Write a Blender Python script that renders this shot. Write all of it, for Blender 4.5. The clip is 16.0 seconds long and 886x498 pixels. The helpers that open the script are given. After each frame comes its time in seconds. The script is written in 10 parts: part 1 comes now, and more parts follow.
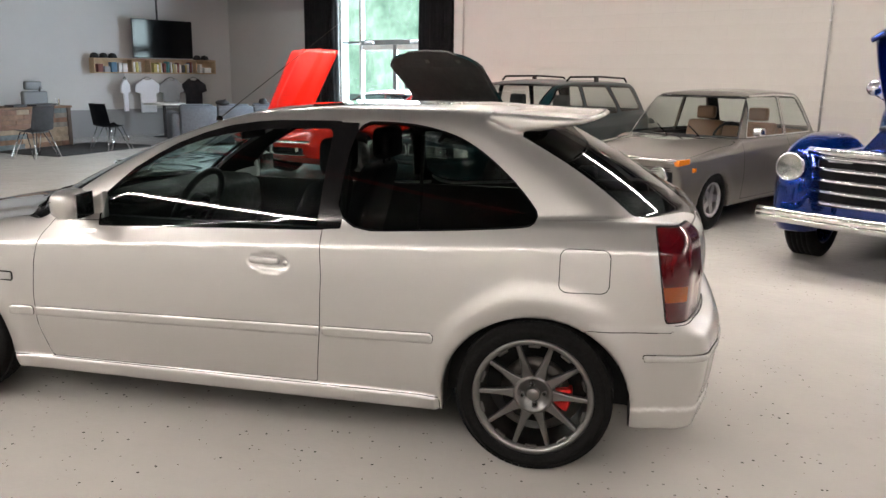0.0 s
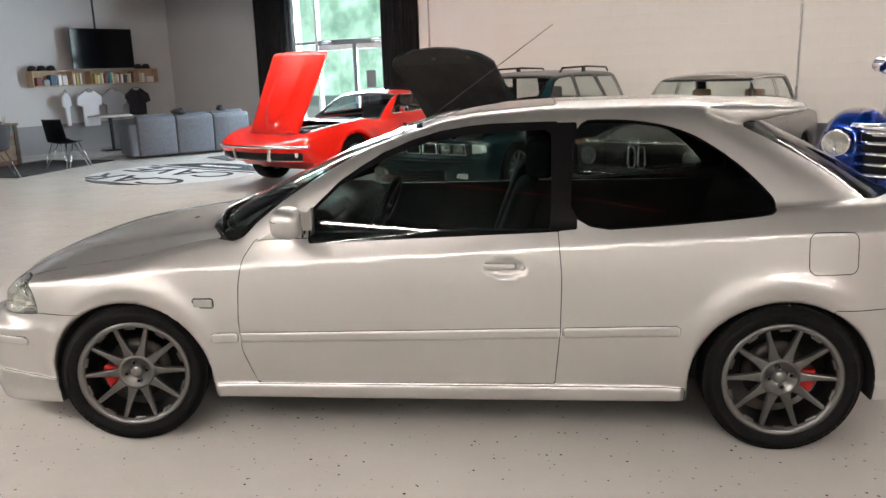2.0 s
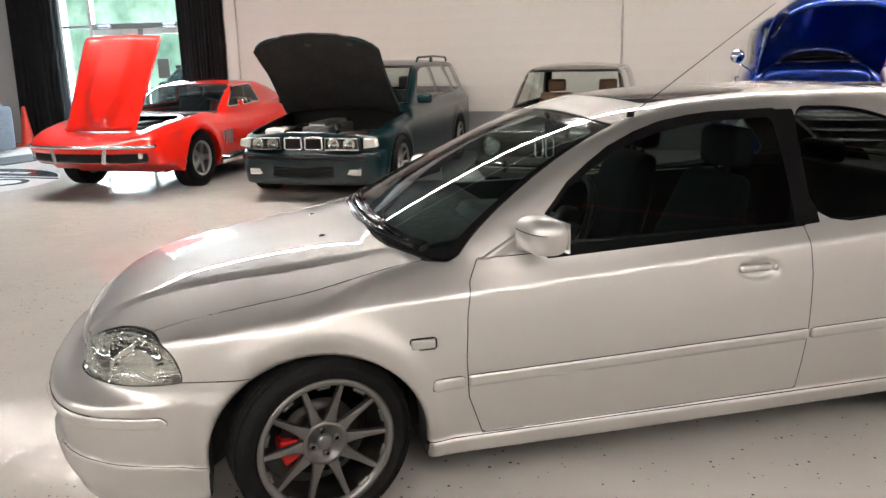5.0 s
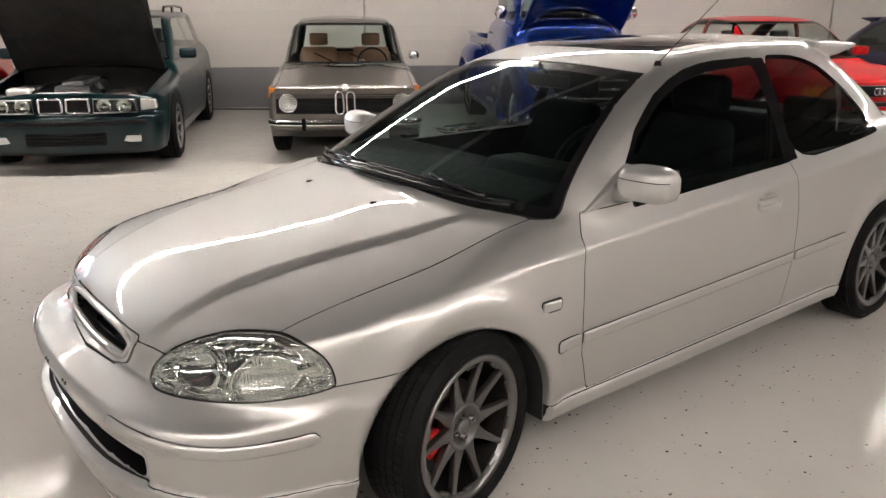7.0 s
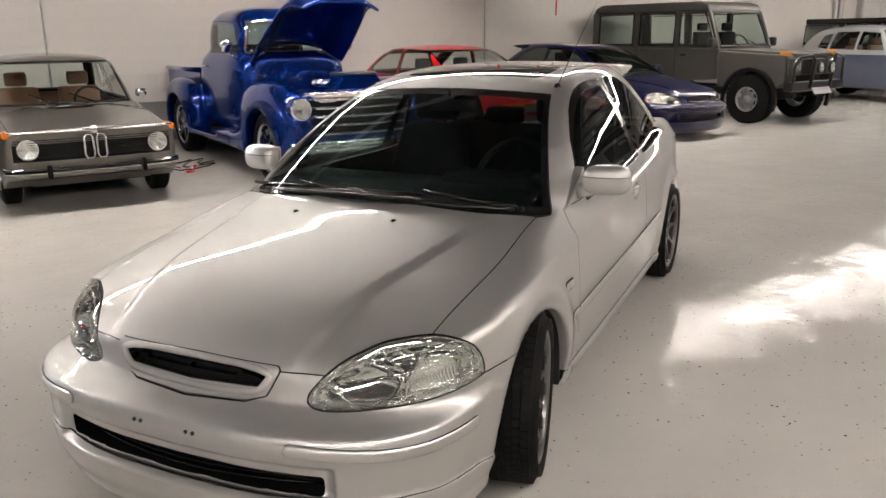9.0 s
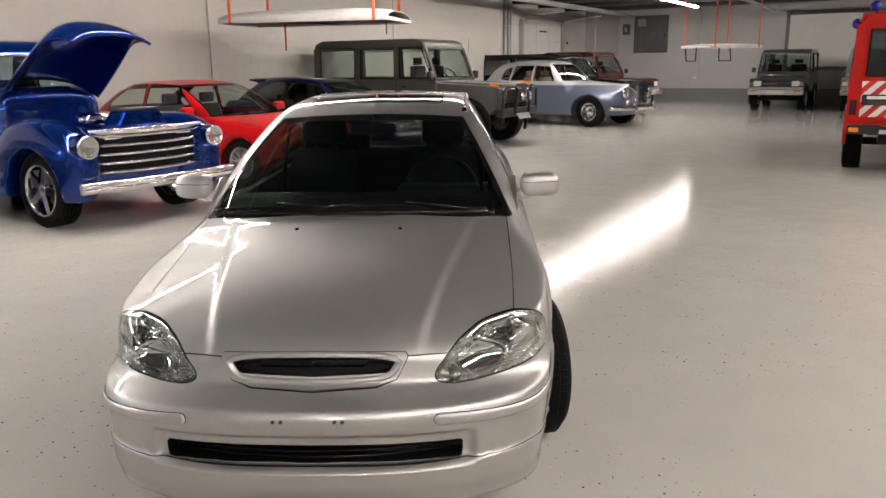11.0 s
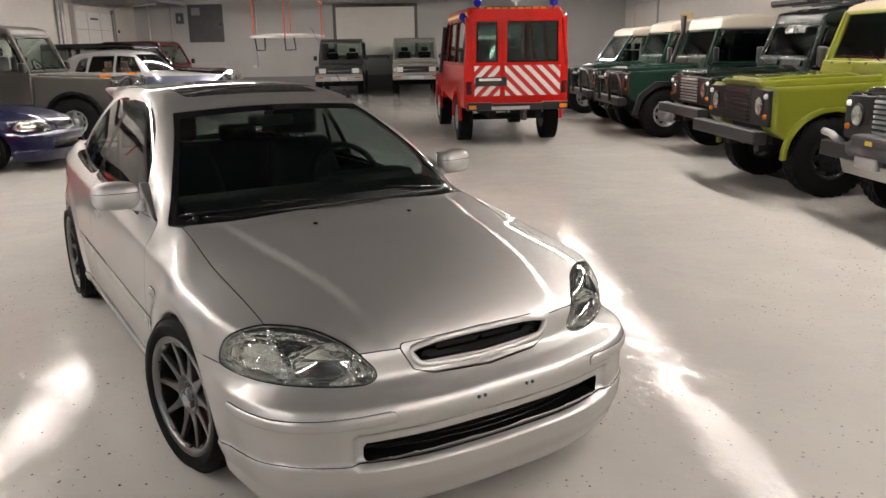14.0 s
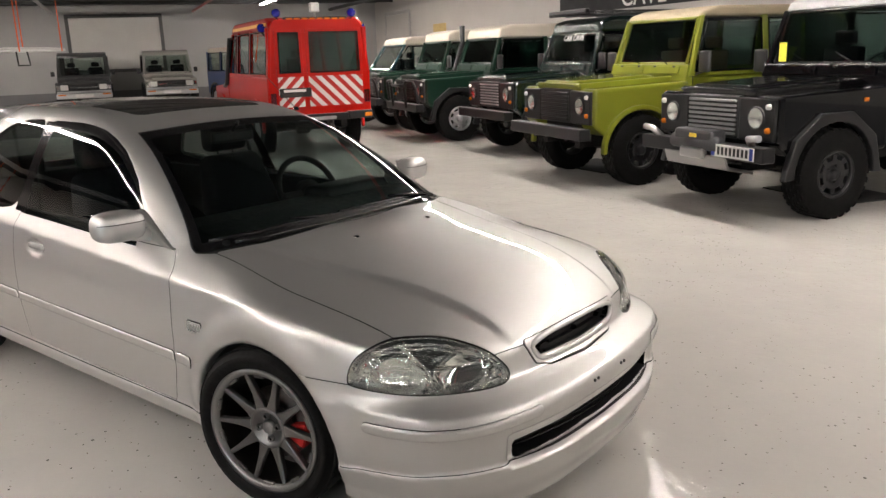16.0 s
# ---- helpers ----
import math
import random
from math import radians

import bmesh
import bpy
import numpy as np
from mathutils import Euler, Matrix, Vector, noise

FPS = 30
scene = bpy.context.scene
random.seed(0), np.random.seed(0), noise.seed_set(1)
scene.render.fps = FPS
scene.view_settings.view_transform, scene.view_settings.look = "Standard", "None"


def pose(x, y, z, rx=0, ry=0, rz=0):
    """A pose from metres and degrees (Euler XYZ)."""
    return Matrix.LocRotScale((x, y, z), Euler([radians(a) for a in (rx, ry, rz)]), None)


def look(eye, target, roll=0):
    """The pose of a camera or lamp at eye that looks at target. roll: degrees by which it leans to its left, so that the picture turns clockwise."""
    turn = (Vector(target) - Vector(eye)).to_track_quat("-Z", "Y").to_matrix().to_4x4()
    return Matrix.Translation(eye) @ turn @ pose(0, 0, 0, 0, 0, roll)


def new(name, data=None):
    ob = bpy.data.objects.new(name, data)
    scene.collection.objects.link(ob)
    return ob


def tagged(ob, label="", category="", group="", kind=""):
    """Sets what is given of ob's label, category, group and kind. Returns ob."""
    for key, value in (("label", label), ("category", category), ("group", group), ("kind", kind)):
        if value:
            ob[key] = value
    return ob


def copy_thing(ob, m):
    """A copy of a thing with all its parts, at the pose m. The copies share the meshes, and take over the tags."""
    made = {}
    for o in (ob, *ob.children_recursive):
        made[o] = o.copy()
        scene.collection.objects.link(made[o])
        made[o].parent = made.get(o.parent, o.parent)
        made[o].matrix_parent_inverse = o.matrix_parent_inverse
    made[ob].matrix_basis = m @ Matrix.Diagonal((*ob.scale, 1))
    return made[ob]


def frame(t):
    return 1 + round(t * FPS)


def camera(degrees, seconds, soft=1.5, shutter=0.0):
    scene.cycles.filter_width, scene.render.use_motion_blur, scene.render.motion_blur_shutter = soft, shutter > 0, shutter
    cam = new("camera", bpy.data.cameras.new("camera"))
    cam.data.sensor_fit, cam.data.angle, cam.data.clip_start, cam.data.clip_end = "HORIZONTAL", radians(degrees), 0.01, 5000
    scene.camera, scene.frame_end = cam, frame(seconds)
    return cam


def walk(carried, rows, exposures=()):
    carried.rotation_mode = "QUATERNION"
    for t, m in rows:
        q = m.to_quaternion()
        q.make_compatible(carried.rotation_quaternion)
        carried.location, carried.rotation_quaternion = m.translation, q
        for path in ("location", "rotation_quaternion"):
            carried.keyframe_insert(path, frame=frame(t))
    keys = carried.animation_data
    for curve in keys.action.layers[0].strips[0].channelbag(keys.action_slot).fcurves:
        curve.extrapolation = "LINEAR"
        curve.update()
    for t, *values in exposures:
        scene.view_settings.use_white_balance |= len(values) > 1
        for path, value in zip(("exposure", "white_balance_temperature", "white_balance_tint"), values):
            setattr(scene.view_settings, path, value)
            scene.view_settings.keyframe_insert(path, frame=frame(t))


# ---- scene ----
cam = camera(58.2, 16.0)
PATH = [
    (0, (1.596, -3.612, 1.474), (1.162, -1.709, 1.041), 0.8),
    (0.5, (1.28, -3.74, 1.485), (0.9, -1.824, 1.056), 0.3),
    (1, (0.968, -3.807, 1.502), (0.634, -1.881, 1.082), -0.5),
    (1.5, (0.665, -3.87, 1.519), (0.397, -1.935, 1.088), -1.1),
    (2, (0.348, -3.798, 1.507), (0.134, -1.86, 1.06), -1.9),
    (2.5, (0.003, -3.745, 1.494), (-0.138, -1.803, 1.035), -2.0),
    (3, (-0.293, -3.651, 1.524), (-0.316, -1.703, 1.069), -1.6),
    (3.5, (-0.595, -3.434, 1.513), (-0.504, -1.485, 1.073), -1.5),
    (4, (-0.911, -3.338, 1.514), (-0.677, -1.4, 1.076), -1.3),
    (4.2, (-1.032, -3.36, 1.533), (-0.764, -1.428, 1.088), -1.3),
    (6.3, (-2.225, -2.545, 1.463), (-1.292, -0.868, 0.9), -0.4),
    (6.5, (-2.35, -2.486, 1.475), (-1.348, -0.854, 0.901), -0.2),
    (7, (-2.65, -2.388, 1.485), (-1.458, -0.893, 0.895), 0.2),
    (7.5, (-2.921, -2.183, 1.462), (-1.558, -0.847, 0.865), 0.3),
    (8, (-3.187, -2.0, 1.485), (-1.676, -0.828, 0.898), 0.1),
    (8.5, (-3.496, -1.831, 1.504), (-1.851, -0.84, 0.944), -0.1),
    (9, (-3.723, -1.582, 1.507), (-1.973, -0.767, 0.985), -0.5),
    (9.5, (-3.966, -1.385, 1.511), (-2.135, -0.743, 1.023), -0.3),
    (9.7, (-4.097, -1.289, 1.519), (-2.231, -0.751, 1.043), 0.0),
    (11.8, (-4.47, 0.026, 1.494), (-2.532, -0.121, 1.025), -1.4),
    (12, (-4.452, 0.145, 1.507), (-2.52, -0.061, 1.031), -1.4),
    (12.5, (-4.421, 0.491, 1.515), (-2.53, 0.061, 1.026), -1.5),
    (13, (-4.292, 0.806, 1.514), (-2.461, 0.177, 1.013), -1.5),
    (13.5, (-4.183, 1.131, 1.505), (-2.439, 0.286, 1.008), -1.2),
    (14, (-4.135, 1.425, 1.517), (-2.486, 0.403, 1.028), -1.0),
    (14.5, (-3.938, 1.683, 1.521), (-2.382, 0.523, 1.041), -1.1),
    (15, (-3.792, 1.994, 1.515), (-2.358, 0.683, 1.04), -1.2),
    (15.5, (-3.654, 2.227, 1.517), (-2.316, 0.82, 1.037), -1.7),
    (16, (-3.411, 2.355, 1.537), (-2.179, 0.855, 1.057), -1.9),
]
walk(cam, [(t, look(eye, target, roll)) for t, eye, target, roll in PATH], exposures=((0.0, 0.28), (4.0, 0.32), (8.0, 0.0), (16.0, 0.0)))

# the room's axes are turned against the silver car's: u along the hall, v across it
ROOM = radians(-29)


def room(u, v, z=0.0, turn=0.0):
    """A pose in the room: u along, v across, turn in degrees against the u axis."""
    c, s = math.cos(ROOM), math.sin(ROOM)
    return Matrix.Translation((u * c - v * s, u * s + v * c, z)) @ Matrix.Rotation(ROOM + radians(turn), 4, "Z")


world = bpy.data.worlds.new("world")
world.use_nodes = True
scene.world = world
sky = world.node_tree.nodes.new("ShaderNodeTexSky")
sky.sky_type, sky.sun_disc, sky.sun_elevation, sky.sun_rotation = "NISHITA", False, radians(38), radians(60)
world.node_tree.links.new(sky.outputs[0], world.node_tree.nodes["Background"].inputs[0])
world.node_tree.nodes["Background"].inputs[1].default_value = 0.12
sun = new("sun", bpy.data.lights.new("sun", "SUN"))
sun.data.energy, sun.data.angle, sun.data.color = 2.0, radians(0.6), (1.0, 0.96, 0.9)
sun.matrix_basis = pose(0, 0, 20, 52, 0, -150)


def sky_lamp(u, v, z, w, h, turn, watts):
    """Stands in for the sky's light in a window's opening."""
    ob = new("daylight", bpy.data.lights.new("daylight", "AREA"))
    ob.data.shape, ob.data.size, ob.data.size_y, ob.data.energy, ob.data.color = "RECTANGLE", w, h, watts, (0.74, 0.88, 1.0)
    ob.matrix_basis = room(u, v, z, turn) @ Matrix.Rotation(radians(90), 4, "X")
    return ob


sky_lamp(-8.85, 9.45, 1.5, 2.4, 2.7, 180, 900)


# ---------------------------------------------------------------- small tools
def curve(*pts):
    """A smooth monotone curve through a few control points, as a function of an array."""
    px, py = np.array([p[0] for p in pts], float), np.array([p[1] for p in pts], float)
    if len(px) < 3:
        return lambda q: np.interp(q, px, py)
    dx, dy = np.diff(px), np.diff(py)
    m = dy / dx
    t = np.zeros(len(px))
    same = m[:-1] * m[1:] > 0
    w1, w2 = 2 * dx[1:] + dx[:-1], dx[1:] + 2 * dx[:-1]
    with np.errstate(divide="ignore", invalid="ignore"):
        t[1:-1] = np.where(same, (w1 + w2) / (w1 / m[:-1] + w2 / m[1:]), 0)
    t[0], t[-1] = m[0], m[-1]
    xs = np.linspace(px[0], px[-1], 500)
    k = np.clip(np.searchsorted(px, xs, side="right") - 1, 0, len(dx) - 1)
    s = (xs - px[k]) / dx[k]
    ys = (py[k] * (1 + 2 * s) * (1 - s) ** 2 + t[k] * dx[k] * s * (1 - s) ** 2
          + py[k + 1] * s * s * (3 - 2 * s) + t[k + 1] * dx[k] * s * s * (s - 1))
    return lambda q: np.interp(q, xs, ys)


def fair(width, *pts):
    """The same curve, evened out over a width, so that reflections run on it without waves."""
    base = curve(*pts)
    lo, hi = pts[0][0], pts[-1][0]
    xs = np.linspace(lo - 3 * width, hi + 3 * width, 900)
    e = 0.01
    ys = np.where(xs < lo, base(lo) + (xs - lo) * (base(lo + e) - base(lo)) / e, np.where(xs > hi, base(hi) + (xs - hi) * (base(hi) - base(hi - e)) / e, base(xs)))
    k = np.arange(-3 * width, 3 * width, xs[1] - xs[0])
    w = np.exp(-(k / width) ** 2)
    ys = np.convolve(np.pad(ys, len(w), mode="edge"), w / w.sum(), mode="same")[len(w):-len(w)]
    return lambda q: np.interp(q, xs, ys)


def smax(a, b, k):
    h = np.maximum(k - np.abs(a - b), 0) / k
    return np.maximum(a, b) + h * h * k * 0.25


def smin(a, b, k):
    return -smax(-a, -b, k)


def step(a, b, q):
    s = np.clip((q - a) / (b - a), 0, 1)
    return s * s * (3 - 2 * s)


def poly(pts, r=0.0):
    """Signed distance to a polygon, rounded outwards by r: a function of two arrays."""
    p = np.array(pts, float)

    def f(a, b):
        d = np.full(np.shape(a), 1e9)
        inside = np.ones(np.shape(a), bool)
        sign = np.ones(np.shape(a))
        n = len(p)
        for i in range(n):
            j = (i - 1) % n
            ex, ey = p[j] - p[i]
            wx, wy = a - p[i][0], b - p[i][1]
            t = np.clip((wx * ex + wy * ey) / (ex * ex + ey * ey), 0, 1)
            d = np.minimum(d, (wx - ex * t) ** 2 + (wy - ey * t) ** 2)
            c1, c2, c3 = b >= p[i][1], b < p[j][1], ex * wy > ey * wx
            flip = (c1 & c2 & c3) | (~c1 & ~c2 & ~c3)
            sign = np.where(flip, -sign, sign)
        return sign * np.sqrt(d) - r

    return f


def rounded(pts, times=3):
    """Cuts the corners of a closed outline so that it runs smoothly."""
    p = np.array(pts, float)
    for _ in range(times):
        q = np.roll(p, -1, 0)
        p = np.stack([0.75 * p + 0.25 * q, 0.25 * p + 0.75 * q], 1).reshape(-1, 2)
    return p


def box2(x0, x1, z0, z1, r=0.0):
    def f(a, b):
        qx, qy = np.abs(a - (x0 + x1) / 2) - (x1 - x0) / 2 + r, np.abs(b - (z0 + z1) / 2) - (z1 - z0) / 2 + r
        return np.hypot(np.maximum(qx, 0), np.maximum(qy, 0)) + np.minimum(np.maximum(qx, qy), 0) - r

    return f


def mesh_of(name, verts, faces, normals=None, smooth=True):
    """A mesh from arrays: faces is an (n, 3) or (n, 4) array."""
    me = bpy.data.meshes.new(name)
    verts, faces = np.asarray(verts, np.float32), np.asarray(faces, np.int32)
    n, k = faces.shape
    me.vertices.add(len(verts))
    me.vertices.foreach_set("co", verts.ravel())
    me.loops.add(n * k)
    me.loops.foreach_set("vertex_index", faces.ravel())
    me.polygons.add(n)
    me.polygons.foreach_set("loop_start", np.arange(0, n * k, k, dtype=np.int32))
    me.polygons.foreach_set("use_smooth", np.full(n, smooth))
    me.update(calc_edges=True)
    me.validate()
    if normals is not None and len(me.polygons) == n:
        me.normals_split_custom_set_from_vertices(np.asarray(normals, np.float32).tolist())
    return me


def thing(name, m, label="", category="", group="", kind=""):
    """An Empty at a thing's base."""
    ob = new(name)
    ob.matrix_basis = m
    return tagged(ob, label, category, group, kind)


def part(name, data, material, parent=None, label=""):
    """Links a bmesh or mesh as one mesh object under a thing or under a part."""
    if isinstance(data, bmesh.types.BMesh):
        me = bpy.data.meshes.new(name)
        bmesh.ops.recalc_face_normals(data, faces=data.faces)
        data.to_mesh(me)
        data.free()
        data = me
    if material is not None:
        data.materials.clear()
        data.materials.append(material)
    ob = new(name, data)
    if parent is not None:
        ob.parent = parent
    return tagged(ob, label)


def joined(*bms):
    out = bms[0]
    for b in bms[1:]:
        me = bpy.data.meshes.new("t")
        b.to_mesh(me)
        b.free()
        out.from_mesh(me)
        bpy.data.meshes.remove(me)
    return out


def fast_join(bms):
    """Many small bmeshes as one mesh, without from_mesh on a growing bmesh."""
    verts, faces = [], []
    for b in bms:
        b.verts.index_update()
        base = len(verts)
        verts += [tuple(v.co) for v in b.verts]
        faces += [[base + v.index for v in f.verts] for f in b.faces]
        b.free()
    me = bpy.data.meshes.new("joined")
    me.from_pydata(verts, [], faces)
    return me


def block(x0, x1, y0, y1, z0, z1, bev=0.0, seg=1, smooth=False):
    bm = bmesh.new()
    bmesh.ops.create_cube(bm, size=1)
    for v in bm.verts:
        v.co = ((x0 + x1) / 2 + v.co.x * (x1 - x0), (y0 + y1) / 2 + v.co.y * (y1 - y0), (z0 + z1) / 2 + v.co.z * (z1 - z0))
    if bev:
        bmesh.ops.bevel(bm, geom=list(bm.edges), offset=bev, segments=seg, affect="EDGES", profile=0.5)
    for f in bm.faces:
        f.smooth = smooth
    return bm


def prism(pts, y0, y1, bev=0.0, seg=1, plane="xz", shrink=1.0, smooth=False):
    """A polygon in the xz (or xy, yz) plane, drawn out along the third axis; shrink scales the far end."""
    bm = bmesh.new()
    cx, cz = sum(p[0] for p in pts) / len(pts), sum(p[1] for p in pts) / len(pts)
    ends = []
    for far, k in ((y0, 1.0), (y1, shrink)):
        row = []
        for a, b in pts:
            a, b = cx + (a - cx) * k, cz + (b - cz) * k
            row.append(bm.verts.new({"xz": (a, far, b), "xy": (a, b, far), "yz": (far, a, b)}[plane]))
        ends.append(row)
    bm.faces.new(ends[0])
    bm.faces.new(ends[1][::-1])
    n = len(pts)
    for i in range(n):
        bm.faces.new((ends[0][i], ends[1][i], ends[1][(i + 1) % n], ends[0][(i + 1) % n]))
    bmesh.ops.recalc_face_normals(bm, faces=bm.faces)
    if bev:
        bmesh.ops.bevel(bm, geom=list(bm.edges), offset=bev, segments=seg, affect="EDGES", profile=0.5, clamp_overlap=True)
    for f in bm.faces:
        f.smooth = smooth
    return bm


def lathe(profile, n=32, axis="y", closed=False, caps=False):
    """Turns (radius, along) pairs round an axis."""
    bm = bmesh.new()
    rings = []
    for r, a in profile:
        ring = []
        for i in range(n):
            c, s = math.cos(2 * math.pi * i / n) * r, math.sin(2 * math.pi * i / n) * r
            ring.append(bm.verts.new({"y": (c, a, s), "z": (c, s, a), "x": (a, c, s)}[axis]))
        rings.append(ring)
    pairs = list(zip(rings, rings[1:])) + ([(rings[-1], rings[0])] if closed else [])
    for p, q in pairs:
        for i in range(n):
            bm.faces.new((p[i], p[(i + 1) % n], q[(i + 1) % n], q[i])).smooth = True
    if caps:
        bm.faces.new(rings[0])
        bm.faces.new(rings[-1])
    return bm


def tube(pts, r=0.01, n=8, closed=False):
    """A round bar along a line of points."""
    bm = bmesh.new()
    pts = [Vector(p) for p in pts]
    rings, side = [], None
    for i, p in enumerate(pts):
        a = pts[i - 1] if (i or closed) else p
        b = pts[(i + 1) % len(pts)] if (i < len(pts) - 1 or closed) else p
        d = (b - a).normalized()
        side = (side - d * side.dot(d)).normalized() if side else d.orthogonal().normalized()
        up = d.cross(side)
        rr = r[i] if isinstance(r, (list, tuple)) else r
        rings.append([bm.verts.new(p + (side * math.cos(2 * math.pi * k / n) + up * math.sin(2 * math.pi * k / n)) * rr) for k in range(n)])
    for p, q in list(zip(rings, rings[1:])) + ([(rings[-1], rings[0])] if closed else []):
        for i in range(n):
            bm.faces.new((p[i], p[(i + 1) % n], q[(i + 1) % n], q[i])).smooth = True
    if not closed:
        bm.faces.new(rings[0][::-1])
        bm.faces.new(rings[-1])
    return bm


def arc(cx, cz, r, a0, a1, n=10, rz=None):
    return [(cx + r * math.cos(radians(a0 + (a1 - a0) * i / n)), cz + (rz or r) * math.sin(radians(a0 + (a1 - a0) * i / n))) for i in range(n + 1)]


def moved(bm, m):
    bmesh.ops.transform(bm, matrix=m, verts=bm.verts)
    return bm


# ---------------------------------------------------------------- surfaces from fields
def gradient(f, V, e=0.004):
    x, y, z = V.T
    g = np.stack([f(x + e, y, z) - f(x - e, y, z), f(x, y + e, z) - f(x, y - e, z), f(x, y, z + e) - f(x, y, z - e)], 1) / (2 * e)
    return g


def net(f, lo, hi, h, rounds=3):
    """Surface nets of f = 0 for y >= 0, mirrored in y. Returns vertices and triangles."""
    xs, zs = np.arange(lo[0], hi[0] + h, h), np.arange(lo[2], hi[2] + h, h)
    ys = np.arange(-h / 2, hi[1] + h, h)
    X, Y, Z = np.meshgrid(xs, ys, zs, indexing="ij")
    D = f(X, Y, Z)
    S = D < 0
    nx, ny, nz = (s - 1 for s in D.shape)
    acc, cnt = np.zeros((nx, ny, nz, 3)), np.zeros((nx, ny, nz))
    for ax in range(3):
        others = [a for a in range(3) if a != ax]
        for o1 in (0, 1):
            for o2 in (0, 1):
                sl0, sl1 = [slice(None)] * 3, [slice(None)] * 3
                sl0[ax], sl1[ax] = slice(0, -1), slice(1, None)
                for a, o in zip(others, (o1, o2)):
                    sl0[a] = sl1[a] = slice(o, D.shape[a] - 1 + o)
                a0, a1 = D[tuple(sl0)], D[tuple(sl1)]
                cross = (a0 < 0) != (a1 < 0)
                with np.errstate(divide="ignore", invalid="ignore"):
                    t = np.where(cross, a0 / (a0 - a1), 0)
                pos = [np.where(cross, t if a == ax else float(o1 if a == others[0] else o2), 0) for a in range(3)]
                for a in range(3):
                    acc[..., a] += pos[a]
                cnt += cross
    cells = cnt > 0
    idx = np.full(cells.shape, -1)
    idx[cells] = np.arange(cells.sum())
    ii = np.argwhere(cells)
    V = (acc[cells] / cnt[cells][:, None] + ii) * h + (xs[0], ys[0], zs[0])
    quads = []
    for ax in range(3):
        b, c = [(1, 2), (2, 0), (0, 1)][ax]
        sl0, sl1 = [slice(None)] * 3, [slice(None)] * 3
        sl0[ax], sl1[ax] = slice(0, -1), slice(1, None)
        for a in (b, c):
            sl0[a] = sl1[a] = slice(1, -1)
        s0, s1 = S[tuple(sl0)], S[tuple(sl1)]
        e = np.argwhere(s0 != s1)
        if not len(e):
            continue
        flip = s0[tuple(e.T)]
        base = e.copy()
        base[:, b] += 1
        base[:, c] += 1
        q = []
        for ob, oc in ((-1, -1), (0, -1), (0, 0), (-1, 0)):
            k = base.copy()
            k[:, b] += ob
            k[:, c] += oc
            q.append(idx[tuple(k.T)])
        q = np.stack(q, 1)
        q[~flip] = q[~flip][:, ::-1]
        quads.append(q)
    Q = np.concatenate(quads)
    mid = ii[:, 1] == 0
    V[mid, 1] = 0
    for _ in range(rounds):
        g = gradient(f, V)
        d = f(*V.T)
        mv = np.clip(d / np.maximum((g * g).sum(1), 0.05), -h, h)
        V = V - g * mv[:, None]
        V[mid, 1] = 0
    W = V.copy()
    W[:, 1] *= -1
    other = np.where(mid, np.arange(len(V)), np.arange(len(V)) + len(V))
    Q = np.concatenate([Q, other[Q][:, ::-1]])
    V = np.concatenate([V, W])
    return V, np.concatenate([Q[:, [0, 1, 2]], Q[:, [0, 2, 3]]])


